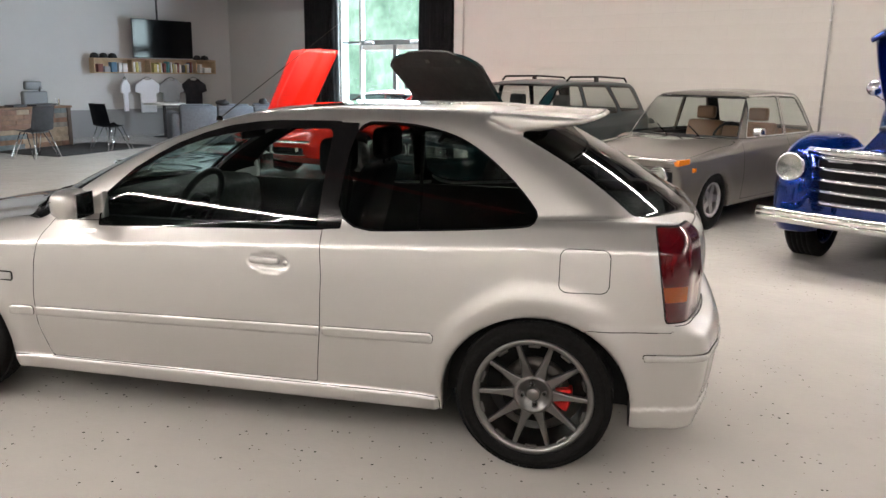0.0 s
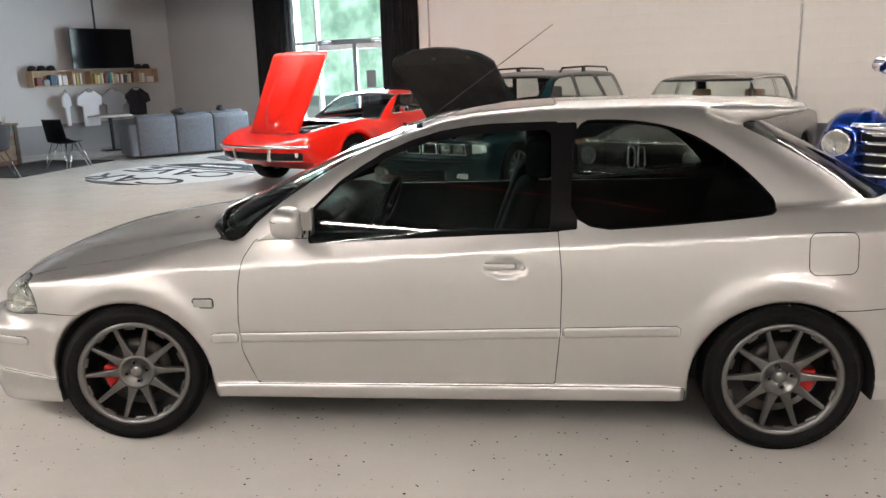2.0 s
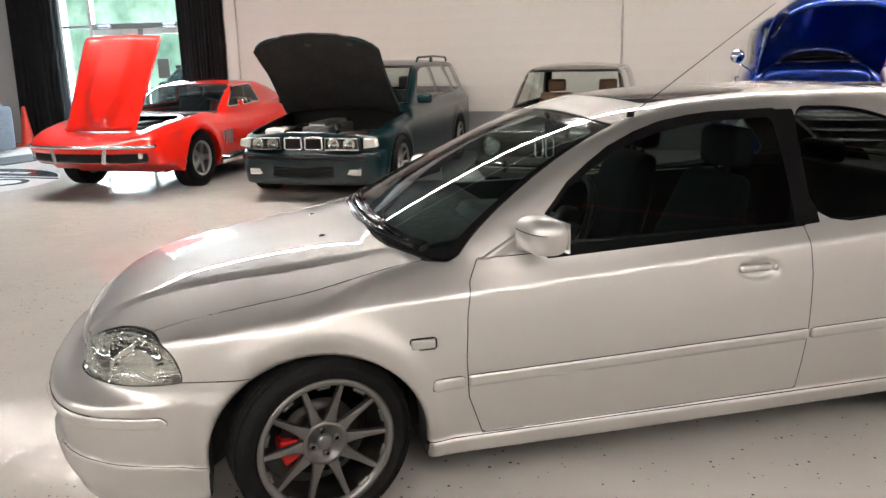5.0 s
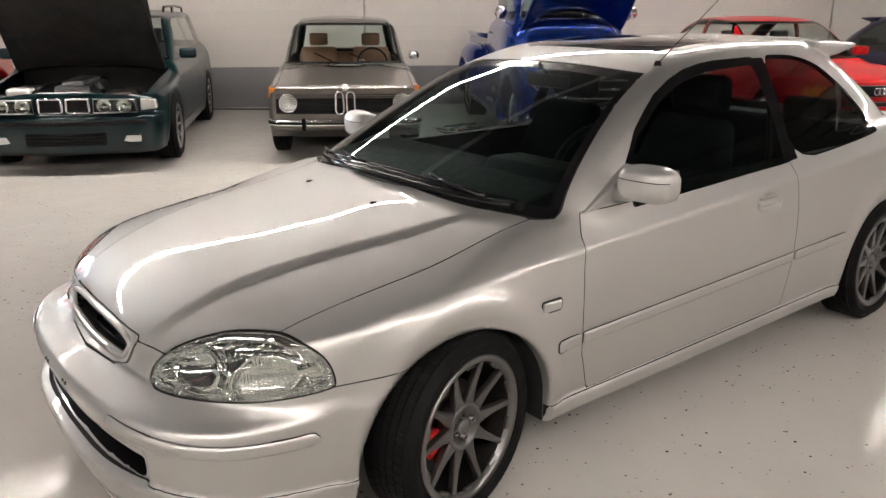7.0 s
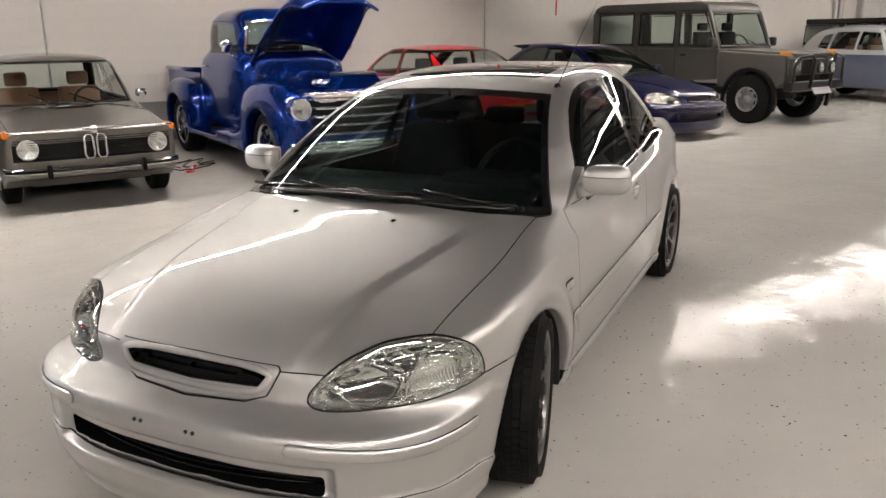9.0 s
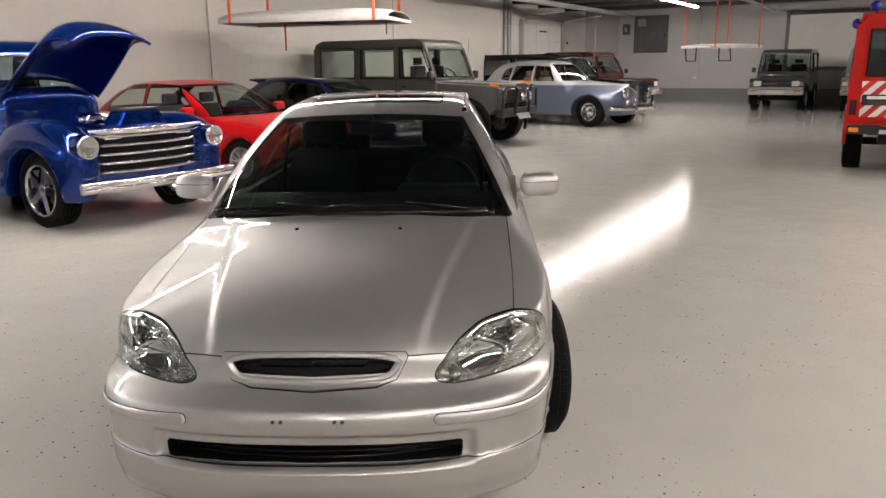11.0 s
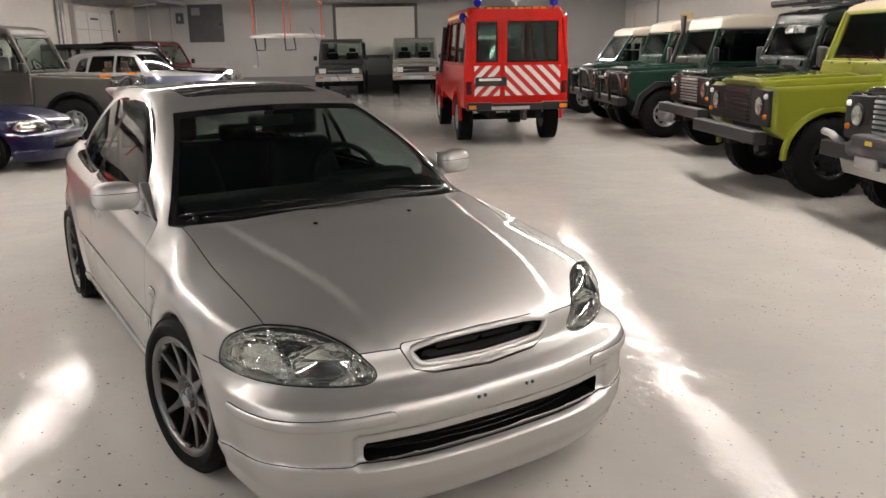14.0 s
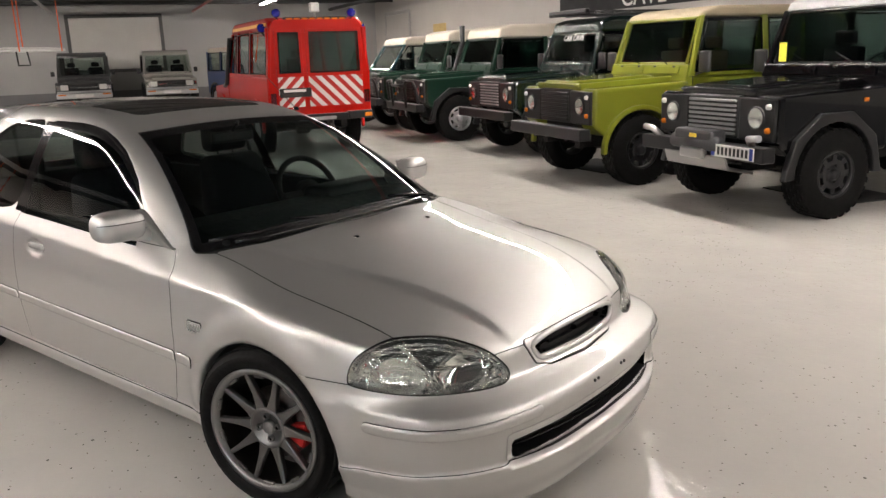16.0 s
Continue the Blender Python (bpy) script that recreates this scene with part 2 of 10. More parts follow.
class Shell:
    """A skin of triangles that fields cut into panels."""

    def __init__(self, f, lo, hi, h):
        self.f, self.seams = f, []
        self.V, self.rest = net(f, lo, hi, h)

    def split(self, T, field):
        d = field(*self.V.T)
        d = np.where(np.abs(d) < 1e-5, -1e-5, d)
        s = d[T] < 0
        c = s.sum(1)
        ins, out, mixed = [T[c == 3]], [T[c == 0]], T[(c == 1) | (c == 2)]
        if len(mixed):
            V, extra, made, a_in, a_out = self.V, [], {}, [], []
            n0 = len(V)

            def cut(i, j):
                key = (i, j) if i < j else (j, i)
                if key not in made:
                    i, j = key
                    made[key] = n0 + len(extra)
                    extra.append(V[i] + (V[j] - V[i]) * (d[i] / (d[i] - d[j])))
                return made[key]

            for t in mixed.tolist():
                k = [d[i] < 0 for i in t]
                lone = k.index(True) if sum(k) == 1 else k.index(False)
                a, b, e = t[lone], t[(lone + 1) % 3], t[(lone + 2) % 3]
                p, q = cut(a, b), cut(a, e)
                one, two = [[a, p, q]], [[p, b, e], [p, e, q]]
                if sum(k) == 1:
                    a_in += one
                    a_out += two
                else:
                    a_out += one
                    a_in += two
            self.V = np.concatenate([V, np.array(extra)])
            ins.append(np.array(a_in))
            out.append(np.array(a_out))
        return np.concatenate(ins), np.concatenate(out)

    def take(self, field, gap=0.0):
        """Cuts a panel out of what is left; with a gap, the seam round it stays behind as self.seam."""
        ins, self.rest = self.split(self.rest, (lambda x, y, z: field(x, y, z) - gap) if gap else field)
        if gap and len(ins):
            ins, strip = self.split(ins, lambda x, y, z: field(x, y, z) + gap)
            self.seams.append(strip)
        return ins

    def refine(self, field, near=0.018, times=2):
        """Splits the triangles that lie close to a border into smaller ones."""
        for _ in range(times):
            d = field(*self.V.T)[self.rest]
            hit = (np.abs(d).min(1) < near) | ((d.min(1) < 0) & (d.max(1) > 0))
            keep = self.rest[~hit]
            self.rest = np.concatenate([keep, self.fine(self.rest[hit], 1, False)])
            near *= 0.6

    def fine(self, T, times=1, weld=True):
        """Splits each triangle into four, so that small relief can be shaped."""
        for _ in range(times):
            n = len(self.V)
            a, b, c = T.T
            k = len(T)
            self.V = np.concatenate([self.V, (self.V[a] + self.V[b]) / 2, (self.V[b] + self.V[c]) / 2, (self.V[c] + self.V[a]) / 2])
            p, q, r = n + np.arange(k), n + k + np.arange(k), n + 2 * k + np.arange(k)
            T = np.concatenate([np.stack(t, 1) for t in ((a, p, r), (p, b, q), (r, q, c), (p, q, r))])
        if not weld:
            key = np.round(self.V[T.ravel()], 6)
            _, first, inv = np.unique(key, axis=0, return_index=True, return_inverse=True)
            return T.ravel()[first][inv.ravel()].reshape(-1, 3)
        key = np.round(self.V[T.ravel()], 5)
        _, first, inv = np.unique(key, axis=0, return_index=True, return_inverse=True)
        return T.ravel()[first][inv.ravel()].reshape(-1, 3)

    def sunk(self, name, T, depth):
        """A copy of a panel pushed inwards by depth(x, y, z)."""
        ids, inv = np.unique(T.ravel(), return_inverse=True)
        V = self.V[ids]
        n = gradient(self.f, V)
        n /= np.maximum(np.linalg.norm(n, axis=1), 1e-6)[:, None]
        return mesh_of(name, V - n * depth(*V.T)[:, None], inv.reshape(-1, 3))

    def raised(self, name, T, field, height, edge):
        """A panel that swells out from its border, rounded over a given edge width."""
        ids, inv = np.unique(T.ravel(), return_inverse=True)
        V = self.V[ids]
        n = gradient(self.f, V)
        n /= np.maximum(np.linalg.norm(n, axis=1), 1e-6)[:, None]
        s = np.clip(-field(*V.T) / edge, 0, 1)
        return mesh_of(name, V + n * (height * np.sqrt(1 - (1 - s) ** 2) + 0.0005)[:, None], inv.reshape(-1, 3))

    def mesh(self, name, T, offset=0.0, flat=False, tilt=None):
        a, b, c = (self.V[T[:, i]] for i in range(3))
        T = T[np.linalg.norm(np.cross(b - a, c - a), axis=1) > 1e-9]
        ids, inv = np.unique(T.ravel(), return_inverse=True)
        V = self.V[ids]
        n = gradient(self.f, V)
        n /= np.maximum(np.linalg.norm(n, axis=1), 1e-6)[:, None]
        if tilt:
            back = offset - tilt[0] * (V[:, 2] - tilt[1])
            return mesh_of(name, V + n * back[:, None], inv.reshape(-1, 3))
        return mesh_of(name, V + n * offset, inv.reshape(-1, 3), None if flat else n)

    def rim(self, name, T, depth, way=None):
        """The edge faces that drop inwards round a panel's border."""
        e = np.concatenate([T[:, [0, 1]], T[:, [1, 2]], T[:, [2, 0]]])
        keys = np.sort(e, 1)
        _, first, counts = np.unique(keys, axis=0, return_index=True, return_counts=True)
        e = e[first[counts == 1]]
        ids, inv = np.unique(e.ravel(), return_inverse=True)
        V = self.V[ids]
        if way is None:
            n = gradient(self.f, V)
            n /= np.maximum(np.linalg.norm(n, axis=1), 1e-6)[:, None]
            W = V - n * depth
        else:
            W = V + np.array(way) * depth
        inv = inv.reshape(-1, 2)
        return mesh_of(name, np.concatenate([V, W]), np.stack([inv[:, 1], inv[:, 0], inv[:, 0] + len(V), inv[:, 1] + len(V)], 1), smooth=False)



# ---------------------------------------------------------------- materials
class Mat:
    """A node material with a Principled shader and short ways to wire it."""

    def __init__(self, name, color=(0.5, 0.5, 0.5), rough=0.5, metal=0.0, coat=0.0, **more):
        self.m = bpy.data.materials.new(name)
        self.m.use_nodes = True
        self.t = self.m.node_tree
        self.b = self.t.nodes["Principled BSDF"]
        self.set("Base Color", (*color, 1))
        self.set("Roughness", rough)
        self.set("Metallic", metal)
        if coat:
            self.set("Coat Weight", coat)
            self.set("Coat Roughness", 0.03)
        for k, v in more.items():
            self.set(k.replace("_", " "), v)

    def set(self, key, value):
        self.b.inputs[key].default_value = value

    def node(self, kind, **values):
        n = self.t.nodes.new(kind)
        for k, v in values.items():
            n.inputs[k.replace("_", " ")].default_value = v
        return n

    def link(self, a, b):
        self.t.links.new(a, b)

    def noise(self, scale, detail=4.0, rough=0.6, stretch=None):
        tc = self.node("ShaderNodeTexCoord")
        n = self.node("ShaderNodeTexNoise", Scale=scale, Detail=detail, Roughness=rough)
        if stretch:
            mp = self.node("ShaderNodeMapping")
            mp.inputs["Scale"].default_value = stretch
            self.link(tc.outputs["Object"], mp.inputs[0])
            self.link(mp.outputs[0], n.inputs["Vector"])
        else:
            self.link(tc.outputs["Object"], n.inputs["Vector"])
        return n.outputs[0]

    def ramp(self, fac, *stops):
        r = self.node("ShaderNodeValToRGB")
        els = r.color_ramp.elements
        while len(els) < len(stops):
            els.new(0.5)
        for e, (p, c) in zip(els, stops):
            e.position = p
            e.color = (*c, 1) if isinstance(c, tuple) else (c, c, c, 1)
        self.link(fac, r.inputs[0])
        return r.outputs[0]

    def color(self, fac, *stops):
        self.link(self.ramp(fac, *stops), self.b.inputs["Base Color"])
        return self

    def rough(self, fac, lo, hi, a=0.3, b=0.7):
        self.link(self.ramp(fac, (a, lo), (b, hi)), self.b.inputs["Roughness"])
        return self

    def bump(self, fac, strength=0.2, distance=0.01):
        n = self.node("ShaderNodeBump", Strength=strength, Distance=distance)
        self.link(fac, n.inputs["Height"])
        self.link(n.outputs[0], self.b.inputs["Normal"])
        return self


def shade(c, k):
    return tuple(min(1.0, v * k) for v in c)


def paint(name, color, metal=0.0, rough=0.35, coat=1.0, **more):
    """Car lacquer: a coloured coat with faint unevenness under a clear one."""
    m = Mat(name, color, rough, metal, coat, **more)
    m.color(m.noise(0.7, 1), (0.2, shade(color, 0.97)), (0.8, shade(color, 1.03)))
    m.set("Specular IOR Level", 0.12)
    return m.m


def plain(name, color, rough=0.5, metal=0.0, grain=40.0, vary=0.12, bump=0.08, **more):
    m = Mat(name, color, rough, metal, **more)
    if metal > 0.3 or rough < 0.36:
        return m.m
    n = m.noise(grain, 5)
    m.color(n, (0.3, shade(color, 1 - vary)), (0.7, shade(color, 1 + vary)))
    m.rough(m.noise(grain / 6, 3), max(rough - 0.08, 0.02), min(rough + 0.1, 1))
    if bump:
        m.bump(n, bump, 0.004)
    return m.m


def glass(name, tint, gloss=1.0, ior=1.5, rough=0.0):
    m = bpy.data.materials.new(name)
    m.use_nodes = True
    t = m.node_tree
    t.nodes.remove(t.nodes["Principled BSDF"])
    out = t.nodes["Material Output"]
    clear, shine, mix, lw, power, fr = (t.nodes.new("ShaderNode" + k) for k in ("BsdfTransparent", "BsdfGlossy", "MixShader", "LayerWeight", "Math", "Math"))
    f0 = ((ior - 1) / (ior + 1)) ** 2
    lw.inputs[0].default_value = 0.5
    power.operation, fr.operation = "POWER", "MULTIPLY_ADD"
    power.inputs[1].default_value = 5.0
    fr.inputs[1].default_value, fr.inputs[2].default_value = 1 - f0, f0
    t.links.new(lw.outputs["Facing"], power.inputs[0])
    t.links.new(power.outputs[0], fr.inputs[0])
    clear.inputs[0].default_value = (*tint, 1)
    shine.inputs[0].default_value = (gloss, gloss, gloss, 1)
    shine.inputs["Roughness"].default_value = rough
    t.links.new(fr.outputs[0], mix.inputs[0])
    t.links.new(clear.outputs[0], mix.inputs[1])
    t.links.new(shine.outputs[0], mix.inputs[2])
    t.links.new(mix.outputs[0], out.inputs[0])
    return m


def glow(name, color, strength):
    m = Mat(name, color, 0.4)
    m.set("Emission Color", (*color, 1))
    m.set("Emission Strength", strength)
    return m.m


SILVER = paint("silver_lacquer", (0.56, 0.554, 0.542), 0.91, 0.50, Coat_IOR=1.6)
BLACK_TRIM = Mat("black_trim", (0.006, 0.006, 0.0065), 0.12, Specular_IOR_Level=0.3).m
SEAM = plain("seam_shadow_gap", (0.006, 0.006, 0.006), 0.8, bump=0)
RUBBER = plain("tyre_rubber", (0.008, 0.008, 0.008), 0.6, grain=80, vary=0.3, bump=0.15, Specular_IOR_Level=0.06)
GLASS = glass("window_glass", (0.54, 0.63, 0.61))
CLEAR_GLASS = glass("clear_glass", (0.84, 0.88, 0.86))
GLASS_DARK = glass("tinted_glass", (0.34, 0.38, 0.37))
LENS = glass("lamp_lens", (0.88, 0.90, 0.88), ior=1.55)
CHROME = Mat("chrome", (0.85, 0.85, 0.86), 0.06, 1.0).m
REFLECTOR = Mat("lamp_reflector", (0.88, 0.88, 0.87), 0.05, 1.0).m
ALLOY = plain("alloy", (0.55, 0.55, 0.56), 0.28, 1.0, grain=120, vary=0.06, bump=0)
GUNMETAL = plain("gunmetal_alloy", (0.145, 0.142, 0.139), 0.34, 0.9, grain=120, vary=0.08, bump=0)
LIP_METAL = plain("rim_lip_metal", (0.20, 0.198, 0.195), 0.34, 0.9, grain=120, vary=0.08, bump=0)
STEEL = plain("brake_steel", (0.07, 0.065, 0.06), 0.5, 1.0, grain=90, vary=0.2)
CALIPER = plain("caliper_red", (0.45, 0.012, 0.012), 0.4, bump=0)
AMBER = plain("amber_lens", (0.75, 0.22, 0.02), 0.15, bump=0, grain=200, Coat_Weight=1.0)
RED_LENS = plain("red_lens", (0.075, 0.003, 0.006), 0.12, bump=0, grain=200, Coat_Weight=1.0)
CLOTH = plain("seat_cloth", (0.0045, 0.005, 0.006), 0.95, grain=140, vary=0.3, bump=0.3, Specular_IOR_Level=0.08)
DASH = plain("dash_plastic", (0.0035, 0.004, 0.004), 0.6, grain=220, vary=0.2, bump=0.2, Specular_IOR_Level=0.2)
UNDER = plain("underbody", (0.010, 0.010, 0.010), 0.85, grain=20, vary=0.4)
MESH_BLACK = Mat("grille_black", (0.004, 0.004, 0.0045), 0.4, Specular_IOR_Level=0.2).m
LAMP_BOWL = Mat("lamp_bowl_metal", (0.86, 0.86, 0.85), 0.19, 0.9).m
WHITE_LENS = plain("white_lens", (0.75, 0.75, 0.72), 0.15, bump=0, grain=200, Coat_Weight=1.0)
PLATE = plain("plate_white", (0.72, 0.72, 0.70), 0.4, bump=0)
INK = plain("ink_black", (0.02, 0.02, 0.022), 0.5, bump=0)


# ---------------------------------------------------------------- the hall
def floor_material():
    m = Mat("epoxy_floor", (0.45, 0.43, 0.40), 0.2)
    big, mid = m.noise(0.35, 5), m.noise(2.2, 6)
    mix = m.node("ShaderNodeMix")
    mix.data_type = "RGBA"
    mix.inputs[0].default_value = 0.4
    m.link(m.ramp(big, (0.3, (0.42, 0.405, 0.38)), (0.7, (0.50, 0.485, 0.455))), mix.inputs[6])
    m.link(m.ramp(mid, (0.3, (0.42, 0.405, 0.385)), (0.7, (0.50, 0.48, 0.45))), mix.inputs[7])
    tc = m.node("ShaderNodeTexCoord")
    last = mix.outputs[2]
    # scattered paint flakes, dark and tan
    for scale, size, col, keep in ((24, 0.11, (0.05, 0.045, 0.04), 0.64), (42, 0.13, (0.14, 0.11, 0.085), 0.76), (13, 0.065, (0.035, 0.03, 0.027), 0.52)):
        vo = m.node("ShaderNodeTexVoronoi", Scale=scale)
        m.link(tc.outputs["Object"], vo.inputs["Vector"])
        dot = m.ramp(vo.outputs["Distance"], (size, 1.0), (size + 0.03, 0.0))
        pick = m.ramp(vo.outputs["Color"], (keep, 0.0), (keep + 0.01, 1.0))
        patch = m.ramp(m.noise(0.6, 3), (0.36, 0.0), (0.55, 1.0))
        mul, mul2 = m.node("ShaderNodeMath"), m.node("ShaderNodeMath")
        mul.operation = mul2.operation = "MULTIPLY"
        m.link(dot, mul.inputs[0])
        m.link(pick, mul.inputs[1])
        m.link(mul.outputs[0], mul2.inputs[0])
        m.link(patch, mul2.inputs[1])
        mx = m.node("ShaderNodeMix")
        mx.data_type = "RGBA"
        m.link(mul2.outputs[0], mx.inputs[0])
        m.link(last, mx.inputs[6])
        mx.inputs[7].default_value = (*col, 1)
        last = mx.outputs[2]
    m.link(last, m.b.inputs["Base Color"])
    m.rough(m.noise(1.3, 6), 0.015, 0.06)
    m.set("Specular IOR Level", 0.05)
    # trowel marks: fine waves, stronger in some patches than in others
    wave = m.node("ShaderNodeMath")
    wave.operation = "MULTIPLY"
    m.link(m.noise(14.0, 4, 0.6), wave.inputs[0])
    m.link(m.ramp(m.noise(3.2, 3), (0.38, 0.12), (0.62, 1.0)), wave.inputs[1])
    m.bump(wave.outputs[0], 0.42, 0.007)
    return m.m


def wall_material(name, color, rough=0.6):
    m = Mat(name, color, rough)
    n = m.noise(0.8, 6)
    m.color(n, (0.3, shade(color, 0.95)), (0.7, shade(color, 1.03)))
    m.bump(m.noise(60, 5), 0.12, 0.004)
    return m.m


FLOOR = floor_material()
WALL_WHITE = wall_material("painted_block_white", (0.50, 0.475, 0.445))
WALL_GREY = wall_material("painted_wall_grey", (0.40, 0.395, 0.39))
BAND_GREY = wall_material("painted_band_grey", (0.17, 0.17, 0.175), 0.5)
CEILING = wall_material("ceiling_dark", (0.055, 0.055, 0.058), 0.8)
TUBE_GLOW = glow("led_tube", (1.0, 0.905, 0.83), 118.0)

HALL_Z = 3.55
U0, U1, V0, V1 = -14.18, 28.0, -9.7, 8.9
NICHE_U, NICHE_V = 20.0, 9.35


def slab(name, u0, u1, v0, v1, z0, z1, material, label, category, kind="structure"):
    ob = part(name, block(u0, u1, v0, v1, z0, z1), material)
    ob.matrix_basis = room(0, 0)
    return tagged(ob, label, category, kind=kind)


slab("floor", U0 - 0.3, U1 + 0.3, V0 - 0.3, NICHE_V + 0.3, -0.2, 0.0, FLOOR, "light grey glossy epoxy floor with scattered dark flakes", "floor")
slab("ceiling", U0 - 0.3, U1 + 0.3, V0 - 0.3, NICHE_V + 0.3, HALL_Z, HALL_Z + 0.2, CEILING, "dark painted hall ceiling", "ceiling")
LIGHT_WALL = dict(material=WALL_WHITE, category="wall")
WIN_U0, WIN_U1, WIN_TOP = -10.15, -7.5, 3.05


def cut_wall(name, spans, material, label):
    """One wall from a few butted blocks (u0, u1, v0, v1, z0, z1)."""
    ob = part(name, joined(*[block(*s) for s in spans]), material)
    ob.matrix_basis = room(0, 0)
    return tagged(ob, label, "wall", kind="structure")


wall_north_west = cut_wall("wall_north_west", [(U0, WIN_U0, 9.03, 9.33, 0, HALL_Z), (WIN_U1, -6.7, 9.03, 9.33, 0, HALL_Z), (WIN_U0, WIN_U1, 9.03, 9.33, WIN_TOP, HALL_Z)],
                           WALL_GREY, "grey painted wall round the glazed entrance")
wall_north = cut_wall("wall_north", [(-6.7, NICHE_U, V1, V1 + 0.45, 0, HALL_Z)], WALL_WHITE, "white painted concrete block wall")
wall_bay = cut_wall("wall_bay", [(NICHE_U, U1, NICHE_V, NICHE_V + 0.3, 0, HALL_Z)], WALL_WHITE, "white painted wall of the gate bay")
wall_west = cut_wall("wall_west", [(U0 - 0.3, U0, V0, 9.33, 0, HALL_Z)], WALL_GREY, "pale grey painted wall of the lounge")
wall_south = cut_wall("wall_south", [(U0, U1, V0 - 0.3, V0, 0, HALL_Z)], WALL_WHITE, "white painted wall behind the off-road cars")
wall_east = cut_wall("wall_east", [(U1, U1 + 0.3, V0, NICHE_V + 0.3, 0, HALL_Z)], WALL_GREY, "grey painted end wall of the hall")


def band(name, u0, u1, v0, v1, top):
    return slab(name, u0, u1, v0, v1, 0.0, top, BAND_GREY, "dark grey painted band along the foot of the wall", "trim")


band("trim", -6.7, NICHE_U, V1 - 0.004, V1, 0.58)
band("trim", U1 - 0.004, U1, V0, NICHE_V, 0.55)
band("trim", U0, U0 + 0.004, V0, 9.03, 0.58)
band("trim", U0 + 0.004, U1 - 0.004, V0, V0 + 0.004, 0.58)

# long rows of tube lights under the ceiling
HOUSING = plain("lamp_housing", (0.6, 0.6, 0.6), 0.5, grain=20)


def strip_light():
    ob = thing("strip_light", room(0, 0, 0), "long white tube light hung under the ceiling", "ceiling lamp", "tube light rows")
    part("housing", block(-1.2, 1.2, -0.062, 0.062, 0.035, 0.075, 0.008), HOUSING, ob)
    part("tube", block(-1.19, 1.19, -0.044, 0.044, 0.0, 0.036, 0.012, 2), TUBE_GLOW, ob, "glowing white tube")
    for x in (-0.8, 0.8):
        part("rod", tube([(x, 0, 0.07), (x, 0, HALL_Z - LAMP_Z)], 0.006, 6), HOUSING, ob)
    return ob


LAMP_Z = 3.36
first = strip_light()
first.matrix_basis = room(-4.6, 4.4, LAMP_Z)
for row_v in (4.4, -4.75):
    for k in range(13):
        if row_v > 0 and k == 0:
            continue
        copy_thing(first, room(-4.6 + 2.42 * k, row_v, LAMP_Z))
# assumed tube past the north row's end, added to brighten the car's right front
copy_thing(first, room(-7.02, 4.4, LAMP_Z))
# three more unseen tubes, added to light the car's nose and left side
for k in range(3):
    copy_thing(first, room(-7.02 - 2.42 * k, -4.75, LAMP_Z))


